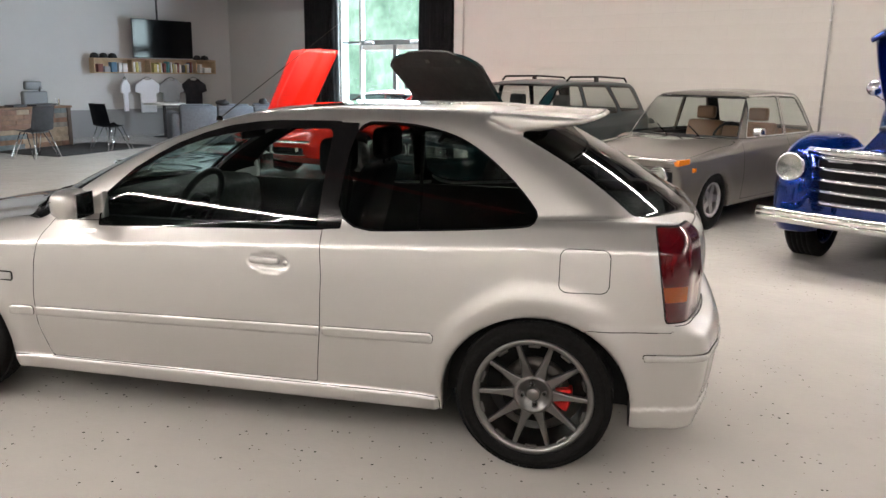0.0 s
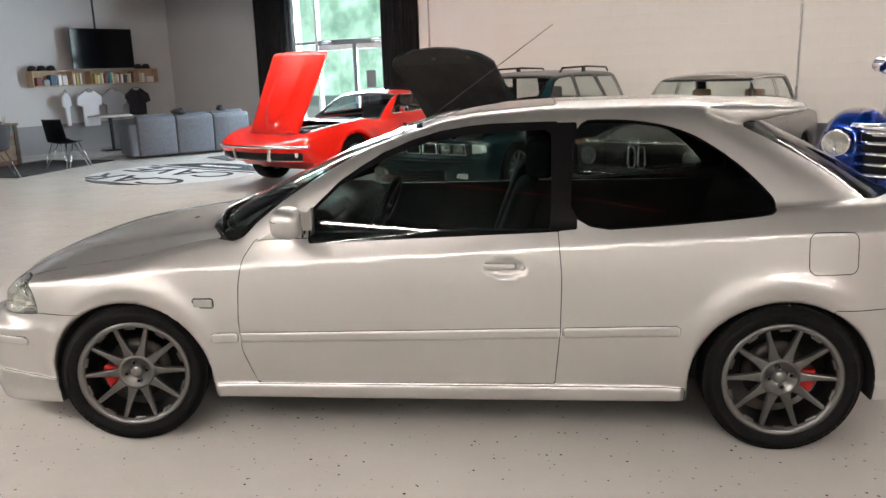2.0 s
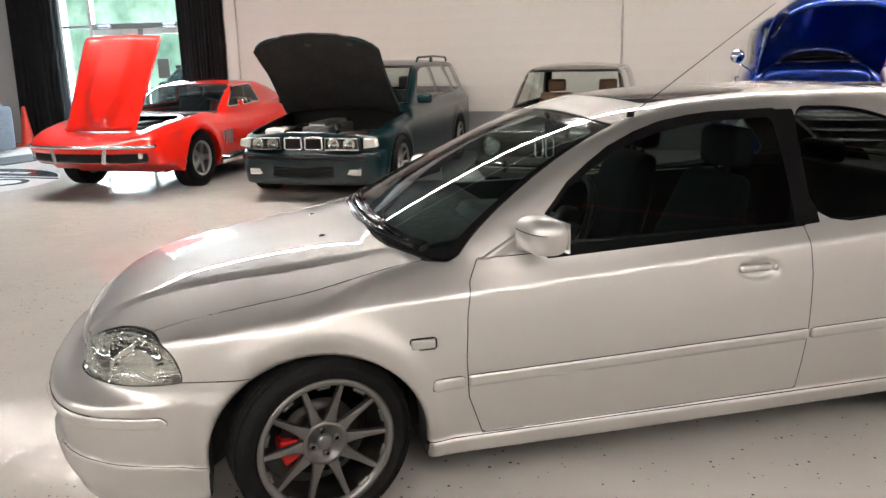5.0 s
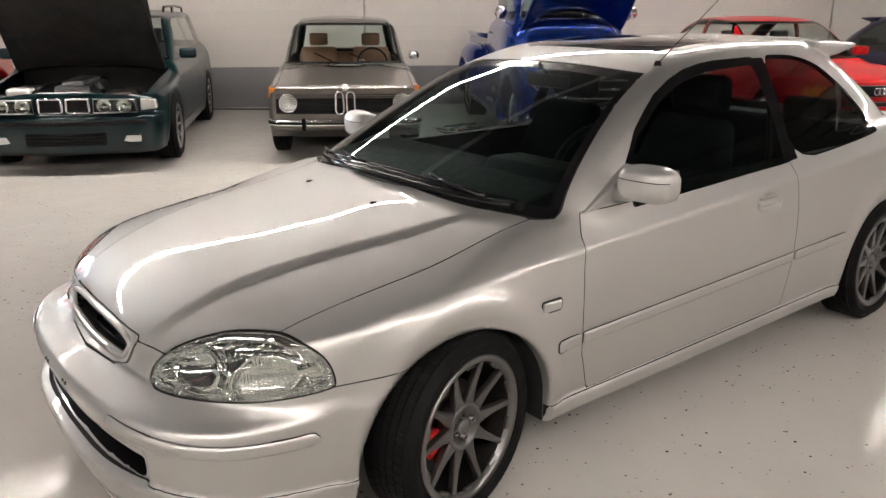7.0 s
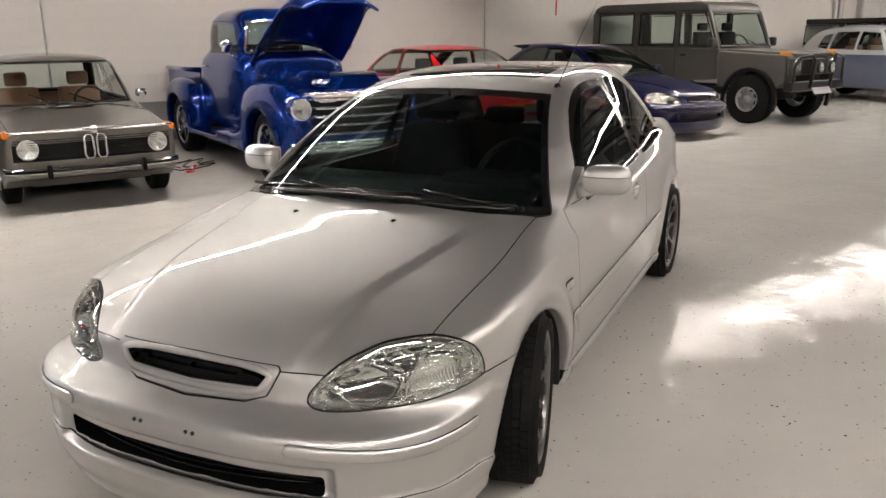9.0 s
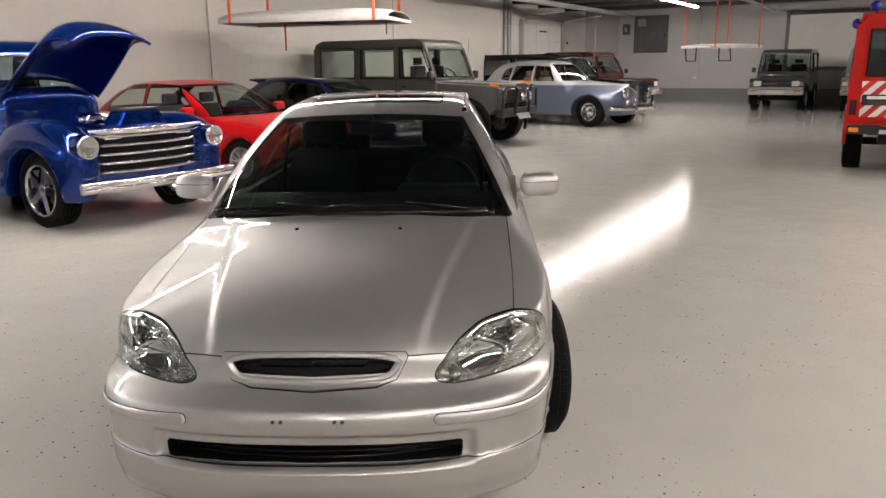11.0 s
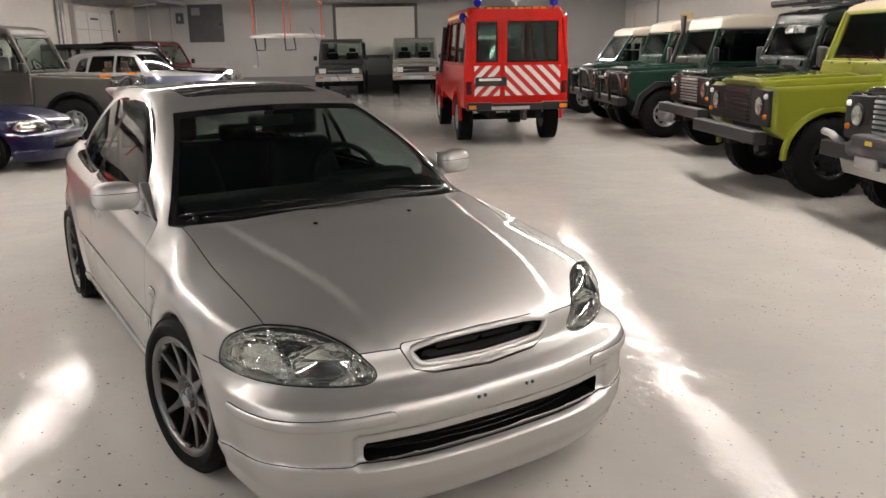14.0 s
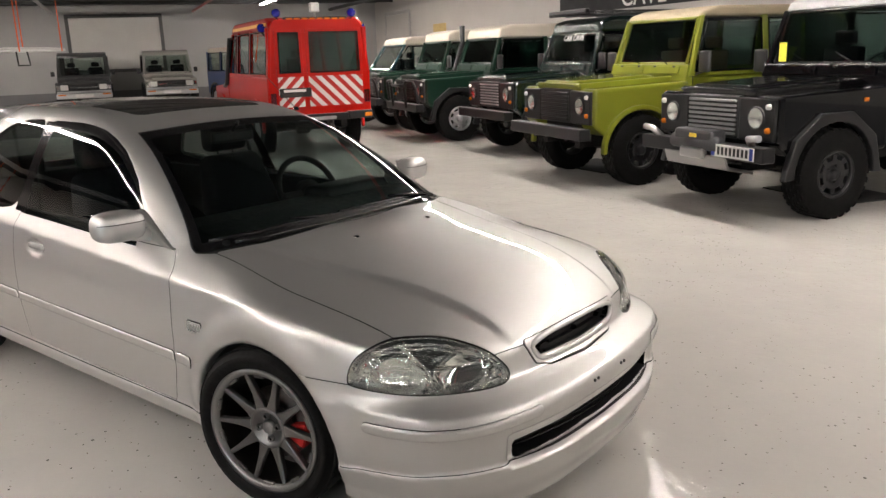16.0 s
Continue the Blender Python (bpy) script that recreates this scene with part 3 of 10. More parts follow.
# ---------------------------------------------------------------- cars from fields
class Body:
    """The outer form of a car, front towards -x, from a few curves. S holds the numbers."""

    def __init__(self, S):
        self.S = S

    def lower(self, x, ay, z):
        S = self.S
        zc, wc = S["crease"](x), S["width"](x)
        dz = z - zc
        slope = S["lean"](x) if callable(S.get("lean")) else S.get("lean", 0.75)
        lean = slope * np.where(dz > 0, dz * dz / (dz + S.get("crease_r", 0.012)), 0)
        low = S.get("sill_z", 0.25)
        mid = (zc + low) / 2
        bulge = S.get("bulge", 0.024) * np.clip(1 - ((z - mid) / (zc - mid)) ** 2, -0.6, 1)
        W = wc + np.where(dz > 0, 0, bulge) - lean
        for xw in S["axles"]:
            r = np.hypot(x - xw, z - S["hub_z"])
            W = W + S.get("flare", 0.02) * np.exp(-(((r - S["arch"][0] - 0.02) / S.get("flare_w", 0.055)) ** 2)) * step(0.1, 0.3, z)
        if "skirt" in S:
            x0, x1, top, out = S["skirt"]
            W = W + out * (1 - step(top - 0.012, top + 0.012, z)) * step(x0, x0 + 0.02, x) * (1 - step(x1 - 0.02, x1, x))
        side = ay - W
        T = S["top"](x) - S.get("drop", 0.085) * (ay / S.get("drop_y", 0.62)) ** S.get("drop_p", 2.6) * S["hood_mask"](x)
        if "ridge" in S:
            yr, amp = S["ridge"]
            T = T - amp * step(-0.02, 0.02, ay - yr(x)) * S["hood_mask"](x)
        top = (z - T) * 0.93
        front = (S["nose"](z) + S["front_plan"](ay) - x) * 0.8
        rear = (x - S["tail"](z) + S["rear_plan"](ay)) * 0.8
        f = smax(side, top, S.get("k_top", 0.05))
        f = smax(f, front, S.get("k_front", 0.04))
        f = smax(f, rear, S.get("k_rear", 0.04))
        return smax(f, S["floor"](x) - z, 0.02)

    def cabin(self, x, ay, z):
        S = self.S
        x0, z0, x1, z1, c = S["screen"]
        sl = (z1 - z0) / (x1 - x0)
        n = 1 / math.hypot(1, sl)
        zz = (z - z0) / (z1 - z0)
        f = (z - (z0 + sl * (x - x0 - c * (ay / 0.7) ** S.get("screen_p", 2)) + S.get("screen_bow", 0.02) * 4 * zz * (1 - zz))) * n
        roof = (z - (S["roof"](x) - S.get("crown", 0.03) * (ay / 0.5) ** 2))
        f = smax(f, roof, S.get("k_screen", 0.06))
        back = (z - S["back"](x + S.get("back_curve", 0.2) * (ay / 0.6) ** 2.5)) * S.get("back_n", 0.85)
        f = smax(f, back, S.get("k_back", 0.05))
        d = z - S["belt"]
        side = (ay - (S["cabin_w"](x) - S["tumble"][0] * d - S["tumble"][1] * d * d)) * 0.96
        f = smax(f, side, S.get("k_rail", 0.07))
        if "clip_tail" in S:
            f = smax(f, (x - S["tail"](z) + S["rear_plan"](ay)) * 0.8, 0.04)
        return smax(f, S["belt"] - 0.15 - z, 0.02)

    def __call__(self, x, y, z):
        S = self.S
        ay = np.sqrt(y * y + 1e-8)
        f = smin(self.lower(x, ay, z), self.cabin(x, ay, z), S.get("k_join", 0.02))
        if "extra" in S:
            f = S["extra"](f, x, ay, z)
        rx, rz = S["arch"]
        for xw in S["axles"]:
            e = (np.hypot((x - xw) / rx, (z - S["hub_z"] + 0.015) / rz) - 1) * min(rx, rz)
            e = np.where(z < S["hub_z"] - 0.015, np.maximum(np.abs(x - xw) - rx, e * 0 - 1), e) if S.get("arch_open", True) else e
            f = smax(f, -np.maximum(e, S.get("well", 0.56) - ay), 0.008)
        return f


def side_only(fn, y0=0.3):
    return lambda x, y, z: np.maximum(fn(x, z), y0 - np.abs(y))


def wheel(name, R, width, rim_r, hub_style, rim_mat, m, parent, spokes=10, tread=True, steer=0.0, sub=True):
    """A wheel whose outer face looks towards -y; centre at the origin of m."""
    w = new(name)
    w.parent = parent
    w.matrix_basis = m @ Matrix.Rotation(radians(steer), 4, "Z")
    h = width / 2
    prof = [(rim_r, -h + 0.012), (rim_r + 0.012, -h + 0.002), (rim_r + 0.03, -h - 0.004), ((R + rim_r) / 2 + 0.01, -h - 0.008), (R - 0.025, -h + 0.004), (R - 0.008, -h + 0.016)]
    n = 5
    blocks = 0.0035 if hub_style == "spokes" else 0.0
    R -= blocks
    for i in range(n):
        a, b = -h + 0.02 + (width - 0.04) * i / n, -h + 0.02 + (width - 0.04) * (i + 1) / n
        prof += [(R, a + 0.004), (R, b - 0.004), (R - 0.007, b - 0.003), (R - 0.007, b + 0.003)] if i < n - 1 else [(R, a + 0.004), (R, b)]
    prof += [(R - 0.02, h - 0.005), ((R + rim_r) / 2, h + 0.006), (rim_r, h - 0.01)]
    tyre = lathe(prof, 48)
    rubber = part("tyre", tyre, RUBBER, w, "black rubber tyre")
    if blocks:
        pads = []
        for k in range(64):
            for i in range(n):
                q0, q1 = -h + 0.0215 + (width - 0.04) * i / n, -h + 0.0185 + (width - 0.04) * (i + 1) / n
                lead = 0.35 * (i % 2)
                pads.append(moved(block(R - 0.006, R + blocks, q0 - (0.004 if i == 0 else 0), q1 + (0.004 if i == n - 1 else 0), -0.0134, 0.0134), Matrix.Rotation(2 * math.pi * (k + lead) / 64, 4, "Y")))
        tagged(part("tread", fast_join(pads), RUBBER, rubber, "worn road tread with fine cross cuts"), "worn road tread with fine cross cuts", kind="stuff")
    # rim barrel and lip
    lip = lathe([(rim_r + 0.004, -h + 0.012), (rim_r + 0.006, -h + 0.002), (rim_r - 0.004, -h - 0.001), (rim_r - 0.016, -h + 0.006), (rim_r - 0.020, -h + 0.02)], 48)
    part("barrel", lathe([(rim_r - 0.020, -h + 0.02), (rim_r - 0.03, h - 0.02), (rim_r, h - 0.01)], 48), STEEL if hub_style == "spokes" else rim_mat, w)
    part("rim", lip, rim_mat if hub_style != "spokes" else LIP_METAL, w)
    face = []
    d0 = -h + 0.035
    if hub_style == "spokes":
        for i in range(spokes):
            a = 2 * math.pi * i / spokes
            s = prism([(0.060, -0.0235), (0.080, -0.0205), (0.10, -0.0160), (0.14, -0.0115), (rim_r - 0.014, -0.0085), (rim_r - 0.014, 0.0085), (0.14, 0.0115), (0.10, 0.0160), (0.080, 0.0205), (0.060, 0.0235)], d0 - 0.012, d0 + 0.012, 0.005, 2, plane="xz")
            for v in s.verts:
                v.co.y += 0.012 * (1 - v.co.x / rim_r) - 0.02 * max(0, (v.co.x / rim_r - 0.55))
            part("spoke", moved(s, Matrix.Rotation(a, 4, "Y")), rim_mat, w)
        face.append(lathe([(0.002, d0 + 0.012), (0.052, d0 + 0.010), (0.060, d0 - 0.006), (0.068, d0 - 0.009), (0.076, d0 - 0.003), (0.079, d0 + 0.04)], 32))
        for i in range(4):
            a = 2 * math.pi * (i + 0.1) / 4
            face.append(moved(lathe([(0.007, -0.004), (0.0075, -0.010), (0.011, -0.010), (0.012, 0.01)], 12), Matrix.Translation((0.041 * math.cos(a), d0 + 0.006, 0.041 * math.sin(a)))))
        if sub:
            # raised pads between the spokes on the lip
            for i in range(spokes):
                a = 2 * math.pi * (i + 0.5) / spokes
                part("rim_pad", moved(block(rim_r - 0.03, rim_r - 0.016, -h + 0.008, -h + 0.022, -0.022, 0.022, 0.004), Matrix.Rotation(a, 4, "Y")), rim_mat, w)
    elif hub_style == "bbs":
        for i in range(spokes):
            for sk in (-0.18, 0.18):
                a = 2 * math.pi * i / spokes
                bar = tube([(0.05, d0 - 0.005, 0), (rim_r * 0.6, d0 - 0.012, math.sin(sk) * rim_r * 0.5), (rim_r - 0.012, d0 - 0.008, math.sin(sk) * rim_r * 0.95)], 0.010, 6)
                part("spoke", moved(bar, Matrix.Rotation(a, 4, "Y")), rim_mat, w)
        face.append(lathe([(0.002, d0 - 0.02), (0.05, d0 - 0.018), (0.065, d0 - 0.004), (0.066, d0 + 0.02)], 24))
    elif hub_style == "five":
        for i in range(5):
            a = 2 * math.pi * i / 5
            s = prism([(0.04, -0.035), (rim_r - 0.014, -0.03), (rim_r - 0.01, -0.035), (rim_r - 0.01, 0.035), (rim_r - 0.014, 0.03), (0.04, 0.035)], d0 - 0.012, d0 + 0.03, 0.01, 2)
            part("spoke", moved(s, Matrix.Rotation(a, 4, "Y")), rim_mat, w)
        face.append(lathe([(0.002, d0 - 0.024), (0.035, d0 - 0.022), (0.055, d0 - 0.012), (0.075, d0 + 0.03)], 24))
    else:  # pressed steel disc with holes hinted by dished pads
        face.append(lathe([(0.002, d0 - 0.035), (0.04, d0 - 0.035), (0.05, d0 - 0.02), (0.055, d0), (0.09, d0 + 0.006), (rim_r * 0.60, d0 - 0.012), (rim_r * 0.64, d0 - 0.008), (rim_r * 0.64, d0 + 0.02)], 36))
        face.append(lathe([(rim_r * 0.84, d0 + 0.02), (rim_r * 0.84, d0 - 0.004), (rim_r * 0.88, d0 - 0.004), (rim_r - 0.015, d0 + 0.035)], 36))
        for i in range(8):
            a = 2 * math.pi * i / 8
            face.append(moved(block(rim_r * 0.60, rim_r * 0.87, d0 - 0.010, d0 + 0.012, -0.026, 0.026, 0.005), Matrix.Rotation(a, 4, "Y")))
        lugs = []
        for i in range(30):
            for row, (q0, q1) in enumerate(((-h + 0.010, -h * 0.45), (-h * 0.36, h * 0.0), (h * 0.06, h * 0.40), (h * 0.48, h - 0.010))):
                a = 2 * math.pi * (i + 0.5 * (row % 2)) / 30
                lugs.append(moved(block(R - 0.012, R + 0.004, q0, q1, -0.024, 0.024), Matrix.Rotation(a, 4, "Y")))
        part("tread", fast_join(lugs), RUBBER, w, "blocky off-road tread")
        for i in range(5):
            a = 2 * math.pi * i / 5
            face.append(moved(lathe([(0.001, -0.012), (0.01, -0.012), (0.011, 0.01)], 8), Matrix.Translation((0.075 * math.cos(a), d0, 0.075 * math.sin(a)))))
    part("wheel_face", joined(*face), rim_mat, w)
    if hub_style == "spokes":
        part("hub_cap", lathe([(0.001, d0 - 0.004), (0.020, d0 - 0.004), (0.025, d0 + 0.002), (0.026, d0 + 0.014)], 20), LIP_METAL, w)
        for i in range(4):
            a = 2 * math.pi * (i + 0.1) / 4
            part("lug_well", moved(lathe([(0.001, 0.0), (0.0072, 0.0), (0.0074, 0.004)], 12), Matrix.Translation((0.041 * math.cos(a), d0 + 0.001, 0.041 * math.sin(a)))), BLACK_TRIM, w)
    part("brake_disc", lathe([(0.05, 0.0), (min(0.13, rim_r - 0.06), 0.0), (min(0.13, rim_r - 0.06), 0.012), (0.05, 0.012)], 32, closed=True), STEEL, w)
    return w


def seams_part(shell, parent, depth=0.005):
    if shell.seams:
        T = np.concatenate([s for s in shell.seams if len(s)])
        part("panel_gap", shell.mesh("panel_gap", T, -depth), SEAM, parent)
        shell.seams = []


def put(shell, name, T, mat, parent, label="", offset=0.0, two_sides=True):
    """Links cut-out triangles, one object for each side of the car when it lies off the middle."""
    if not len(T):
        return
    ys = shell.V[T].mean(1)[:, 1]
    if two_sides:
        xs = shell.V[T].mean(1)[:, 0]
        ends = (xs < 0, xs >= 0) if name == "wheel_well" else (xs < 1e9,)
        for sel in [(ys < 0) & e for e in ends] + [(ys >= 0) & e for e in ends]:
            if sel.any():
                part(name, shell.mesh(name, T[sel], offset), mat, parent, label)
    else:
        part(name, shell.mesh(name, T, offset), mat, parent, label)


# ---------------------------------------------------------------- the silver hatchback
MARKER_LENS = plain("marker_lens", (0.36, 0.36, 0.345), 0.15, bump=0, Coat_Weight=1.0)
def lip_line(x, ay):
    """Height of the groove between the front bumper and the lip under it."""
    return 0.286 + 0.008 * step(0.3, 0.7, ay) - 0.034 * np.clip((x + 2.02) / 0.34, 0, 1)


def civic_spec():
    def extra(f, x, ay, z):
        # roof wing over the hatch
        zu = 1.334 - 0.012 * step(1.1, 1.45, x) - 0.02 * (ay / 0.5) ** 2 * 0.6
        zl = np.interp(x, [1.08, 1.16, 1.26, 1.40, 1.52], [1.29, 1.250, 1.256, 1.282, 1.306])
        wing = smax(smax(z - zu, zl - z, 0.012), x - (1.515 - 0.09 * (ay / 0.55) ** 2.2), 0.015)
        wing = smax(smax(wing, 1.06 - x, 0.02), ay - 0.515, 0.03)
        f = smin(f, wing, 0.012)
        # shoulder of the front bumper and the lip under it
        f = f + 0.020 * step(0.272, 0.290, z) * (1 - step(0.372, 0.396, z)) * (x < -1.5) * (1 - step(-1.7, -1.6, x)) * (1 - step(0.485, 0.525, ay))
        zg = lip_line(x, ay)
        lip = (0.009 + 0.012 * (1 - step(0.30, 0.62, ay))) * (1 - step(zg - 0.006, zg + 0.006, z)) * (1 - step(-1.68, -1.6, x))
        f = f - lip
        rlip = 0.01 * (1 - step(0.255, 0.27, z)) * step(1.62, 1.7, x)
        f = f - rlip
        # handle bowl
        hb = np.hypot((x - 0.255) / 0.095, (z - 0.738) / 0.04) - 1
        f = f + 0.011 * (1 - step(-0.35, 0.0, hb)) * (ay > 0.5)
        return f

    return dict(
        crease=fair(0.10, (-2.25, 0.655), (-1.66, 0.700), (-0.8, 0.742), (0.04, 0.786), (0.94, 0.828), (1.36, 0.848), (2.0, 0.855)),
        width=fair(0.08, (-2.25, 0.66), (-2.0, 0.725), (-1.7, 0.772), (-1.31, 0.795), (-0.8, 0.798), (0, 0.80), (0.8, 0.80), (1.31, 0.792), (1.6, 0.772), (1.85, 0.725), (2.05, 0.67)),
        lean=lambda x: 0.80 + 0.40 * (1 - step(-1.05, -0.62, x)), bulge=0.022, sill_z=0.25, axles=(-1.31, 1.31), hub_z=0.295, arch=(0.350, 0.318), flare=0.016, flare_w=0.050,
        skirt=(-0.96, 0.95, 0.25, 0.016),
        top=fair(0.07, (-2.2, 0.53), (-2.08, 0.612), (-2.0, 0.664), (-1.86, 0.732), (-1.7, 0.777), (-1.52, 0.808), (-1.36, 0.830), (-1.0, 0.868), (-0.86, 0.862), (-0.7, 0.850), (-0.4, 0.850), (0.035, 0.872), (0.456, 0.888), (0.72, 0.905), (1.228, 0.94), (1.76, 0.955), (2.0, 0.93)),
        hood_mask=lambda x: 1 - step(-1.40, -0.62, x), drop=0.052, drop_y=0.62, drop_p=2.6,
        ridge=(lambda x: np.interp(x, [-2.08, -1.0], [0.335, 0.53]), 0.012),
        nose=curve((0.05, -2.13), (0.15, -2.155), (0.22, -2.185), (0.30, -2.195), (0.38, -2.20), (0.44, -2.212), (0.472, -2.200), (0.495, -2.13), (0.52, -2.09), (0.60, -2.07), (0.64, -2.045), (0.8, -1.9)),
        front_plan=curve((0, 0), (0.2, 0.006), (0.4, 0.034), (0.55, 0.08), (0.65, 0.14), (0.72, 0.22), (0.78, 0.36), (0.86, 0.75)),
        tail=curve((0.05, 1.93), (0.17, 1.955), (0.35, 2.0), (0.5, 2.012), (0.55, 2.0), (0.60, 1.930), (0.75, 1.932), (0.88, 1.918), (0.96, 1.87)),
        rear_plan=curve((0, 0), (0.3, 0.004), (0.5, 0.028), (0.62, 0.06), (0.7, 0.085), (0.76, 0.15), (0.80, 0.32), (0.86, 0.7)),
        floor=curve((-2.3, 0.130), (-1.9, 0.138), (-1.68, 0.145), (-1.58, 0.185), (0, 0.185), (1.5, 0.19), (2.1, 0.19)),
        screen=(-1.05, 0.875, -0.15, 1.277, 0.28), screen_p=4, screen_bow=0.02,
        roof=fair(0.08, (-0.6, 1.19), (-0.3, 1.245), (-0.1, 1.292), (0.15, 1.326), (0.5, 1.345), (0.9, 1.346), (1.2, 1.336), (1.6, 1.31)), crown=0.022,
        back=curve((0.9, 1.47), (1.1, 1.375), (1.25, 1.298), (1.406, 1.218), (1.6, 1.115), (1.753, 1.024), (1.935, 0.894), (2.08, 0.76), (2.2, 0.55)), back_curve=0.22,
        belt=0.87, cabin_w=curve((-1.2, 0.70), (-0.75, 0.738), (0, 0.748), (0.6, 0.748), (1.2, 0.722), (1.6, 0.675), (1.95, 0.60)), tumble=(0.375, 0.40),
        extra=extra, clip_tail=True, k_front=0.03, k_rear=0.04, k_top=0.028, k_join=0.016, well=0.56)


FRONT_GLASS = poly([(-0.497, 0.862), (-0.497, 0.935), (-0.40, 1.025), (-0.30, 1.083), (-0.20, 1.134), (-0.11, 1.165), (-0.036, 1.184), (0.1, 1.206), (0.2, 1.214), (0.415, 1.220), (0.41, 0.893)], 0.026)
DOOR_TRIM = poly([(-0.525, 0.838), (-0.525, 0.952), (-0.41, 1.062), (-0.32, 1.120), (-0.234, 1.168), (-0.12, 1.213), (-0.012, 1.243), (0.1, 1.260), (0.2, 1.268), (0.465, 1.272), (0.465, 0.876)], 0.006)
QUARTER_GLASS = poly(rounded([(0.522, 0.886), (0.530, 1.1), (0.553, 1.262), (0.66, 1.262), (0.781, 1.256), (0.92, 1.228), (1.03, 1.178), (1.15, 1.090), (1.238, 1.004), (1.284, 0.945), (1.215, 0.932), (0.885, 0.906)], 2), 0.012)
PILLAR_BLACK = poly([(0.40, 0.868), (0.40, 1.272), (0.545, 1.272), (0.535, 0.878)], 0.0)
HEADLAMP = poly(rounded([(-0.004, 0.514), (0.0, 0.545), (0.025, 0.576), (0.05, 0.600), (0.09, 0.624), (0.14, 0.644), (0.22, 0.666), (0.31, 0.674), (0.38, 0.674), (0.45, 0.658), (0.494, 0.618), (0.512, 0.556), (0.495, 0.545), (0.36, 0.533), (0.2, 0.523), (0.08, 0.514)], 2), 0.003)


def civic_lamp_field(x, y, z):
    s = (x + 2.055) * 0.68 + (np.abs(y) - 0.395) * 0.73
    out = np.full(np.shape(x), 1.0)
    near = (x < -1.5) & (z > 0.4) & (z < 0.75)
    out[near] = np.maximum(HEADLAMP(s[near], z[near]), x[near] + 1.5)
    return out


def make_civic(name, m, lacquer, h, label, steer=-0.0, detail=True, rim=GUNMETAL):
    car = thing(name, m, label, "car", "cars on show")
    S = civic_spec()
    sh = Shell(Body(S), (-2.3, 0, 0.1), (2.08, 0.92, 1.40), h)
    g = 0.0017
    # lamps
    if detail:
        sh.refine(civic_lamp_field)
    lamp = sh.take(civic_lamp_field, 0.002)
    tail = sh.take(lambda x, y, z: np.maximum(box2(0.60, 0.942, 0.5, 2.0, 0.02)(z, np.abs(y) * 0 + 1.0), np.maximum(1.772 - 0.16 * (z - 0.6) - x, 0.53 - np.abs(y))), 0.003)
    # glass
    screen_edge = curve((0.80, 0.722), (0.835, 0.702), (1.03, 0.602), (1.232, 0.480), (1.3, 0.43))
    ws = lambda x, y, z: np.maximum(np.maximum(np.abs(y) - screen_edge(z), z - 1.254 + 0.018 * (y / 0.475) ** 2), np.maximum(x + 0.02, 0.880 - 0.042 * (np.abs(y) / 0.69) ** 2 - z))
    if detail:
        sh.refine(ws, 0.012, 1)
        for outline in (FRONT_GLASS, QUARTER_GLASS):
            sh.refine(side_only(outline), 0.014, 1)
    frit = sh.take(ws, 0.002)
    keep = sh.rest
    sh.rest = frit
    screen = sh.take(lambda x, y, z: ws(x, y, z) + 0.022)
    put(sh, "screen_frit", sh.rest, BLACK_TRIM, car, "black band round the windscreen", two_sides=False)
    sh.rest = keep
    hg = lambda x, y, z: np.maximum(np.maximum(np.abs(y) - 0.60 + 0.30 * (z - 0.93), 1.20 - x), np.maximum(0.925 + 0.03 * (np.abs(y) / 0.6) ** 3 - z, z - 1.262 + 0.0 * x) + 0 * x)
    front_glass = sh.take(side_only(FRONT_GLASS))
    quarter = sh.take(side_only(QUARTER_GLASS))
    hatch_black = sh.take(lambda x, y, z: np.maximum(hg(x, y, z), z - (S["back"](x + 0.22 * (np.abs(y) / 0.6) ** 2.5) + 0.03)))
    pillar = sh.take(side_only(PILLAR_BLACK))
    frame1 = sh.take(side_only(DOOR_TRIM))
    frame2 = sh.take(side_only(lambda a, b: QUARTER_GLASS(a, b) - 0.006))
    put(sh, "windscreen", screen, GLASS, car, two_sides=False)
    put(sh, "hatch_glass", hatch_black, GLASS_DARK, car, "dark tinted rear glass", two_sides=False)
    put(sh, "door_window", front_glass, GLASS, car)
    put(sh, "quarter_window", quarter, GLASS_DARK, car, "dark tinted side glass")
    put(sh, "window_pillar", pillar, BLACK_TRIM, car)
    put(sh, "window_trim", np.concatenate([frame1, frame2]), BLACK_TRIM, car)
    # openings in the nose
    intake = sh.take(lambda x, y, z: np.maximum(box2(-0.475, 0.475, 0.291, 0.350, 0.012)(y, z), x + 1.9))
    frame_poly = poly([(-0.285, 0.598), (-0.255, 0.54), (-0.2, 0.524), (0, 0.516), (0.2, 0.524), (0.255, 0.54), (0.285, 0.598), (0, 0.602)], 0.014)
    if detail:
        sh.refine(lambda x, y, z: np.maximum(frame_poly(y, z), x + 1.98), 0.03)
    surround = sh.take(lambda x, y, z: np.maximum(frame_poly(y, z), x + 1.98), 0.0016)
    keep = sh.rest
    sh.rest = surround
    hole = sh.take(lambda x, y, z: poly([(-0.262, 0.592), (-0.235, 0.555), (0, 0.545), (0.235, 0.555), (0.262, 0.592), (0, 0.598)], 0.004)(y, z))
    put(sh, "grille_surround", sh.rest, lacquer, car, two_sides=False, offset=0.006)
    part("surround_edge", sh.rim("surround_edge", sh.rest, -0.006), lacquer, car)
    loop = rounded([(-0.284, 0.604), (-0.258, 0.552), (-0.215, 0.533), (0, 0.525), (0.215, 0.533), (0.258, 0.552), (0.284, 0.604), (0, 0.612)], 2)
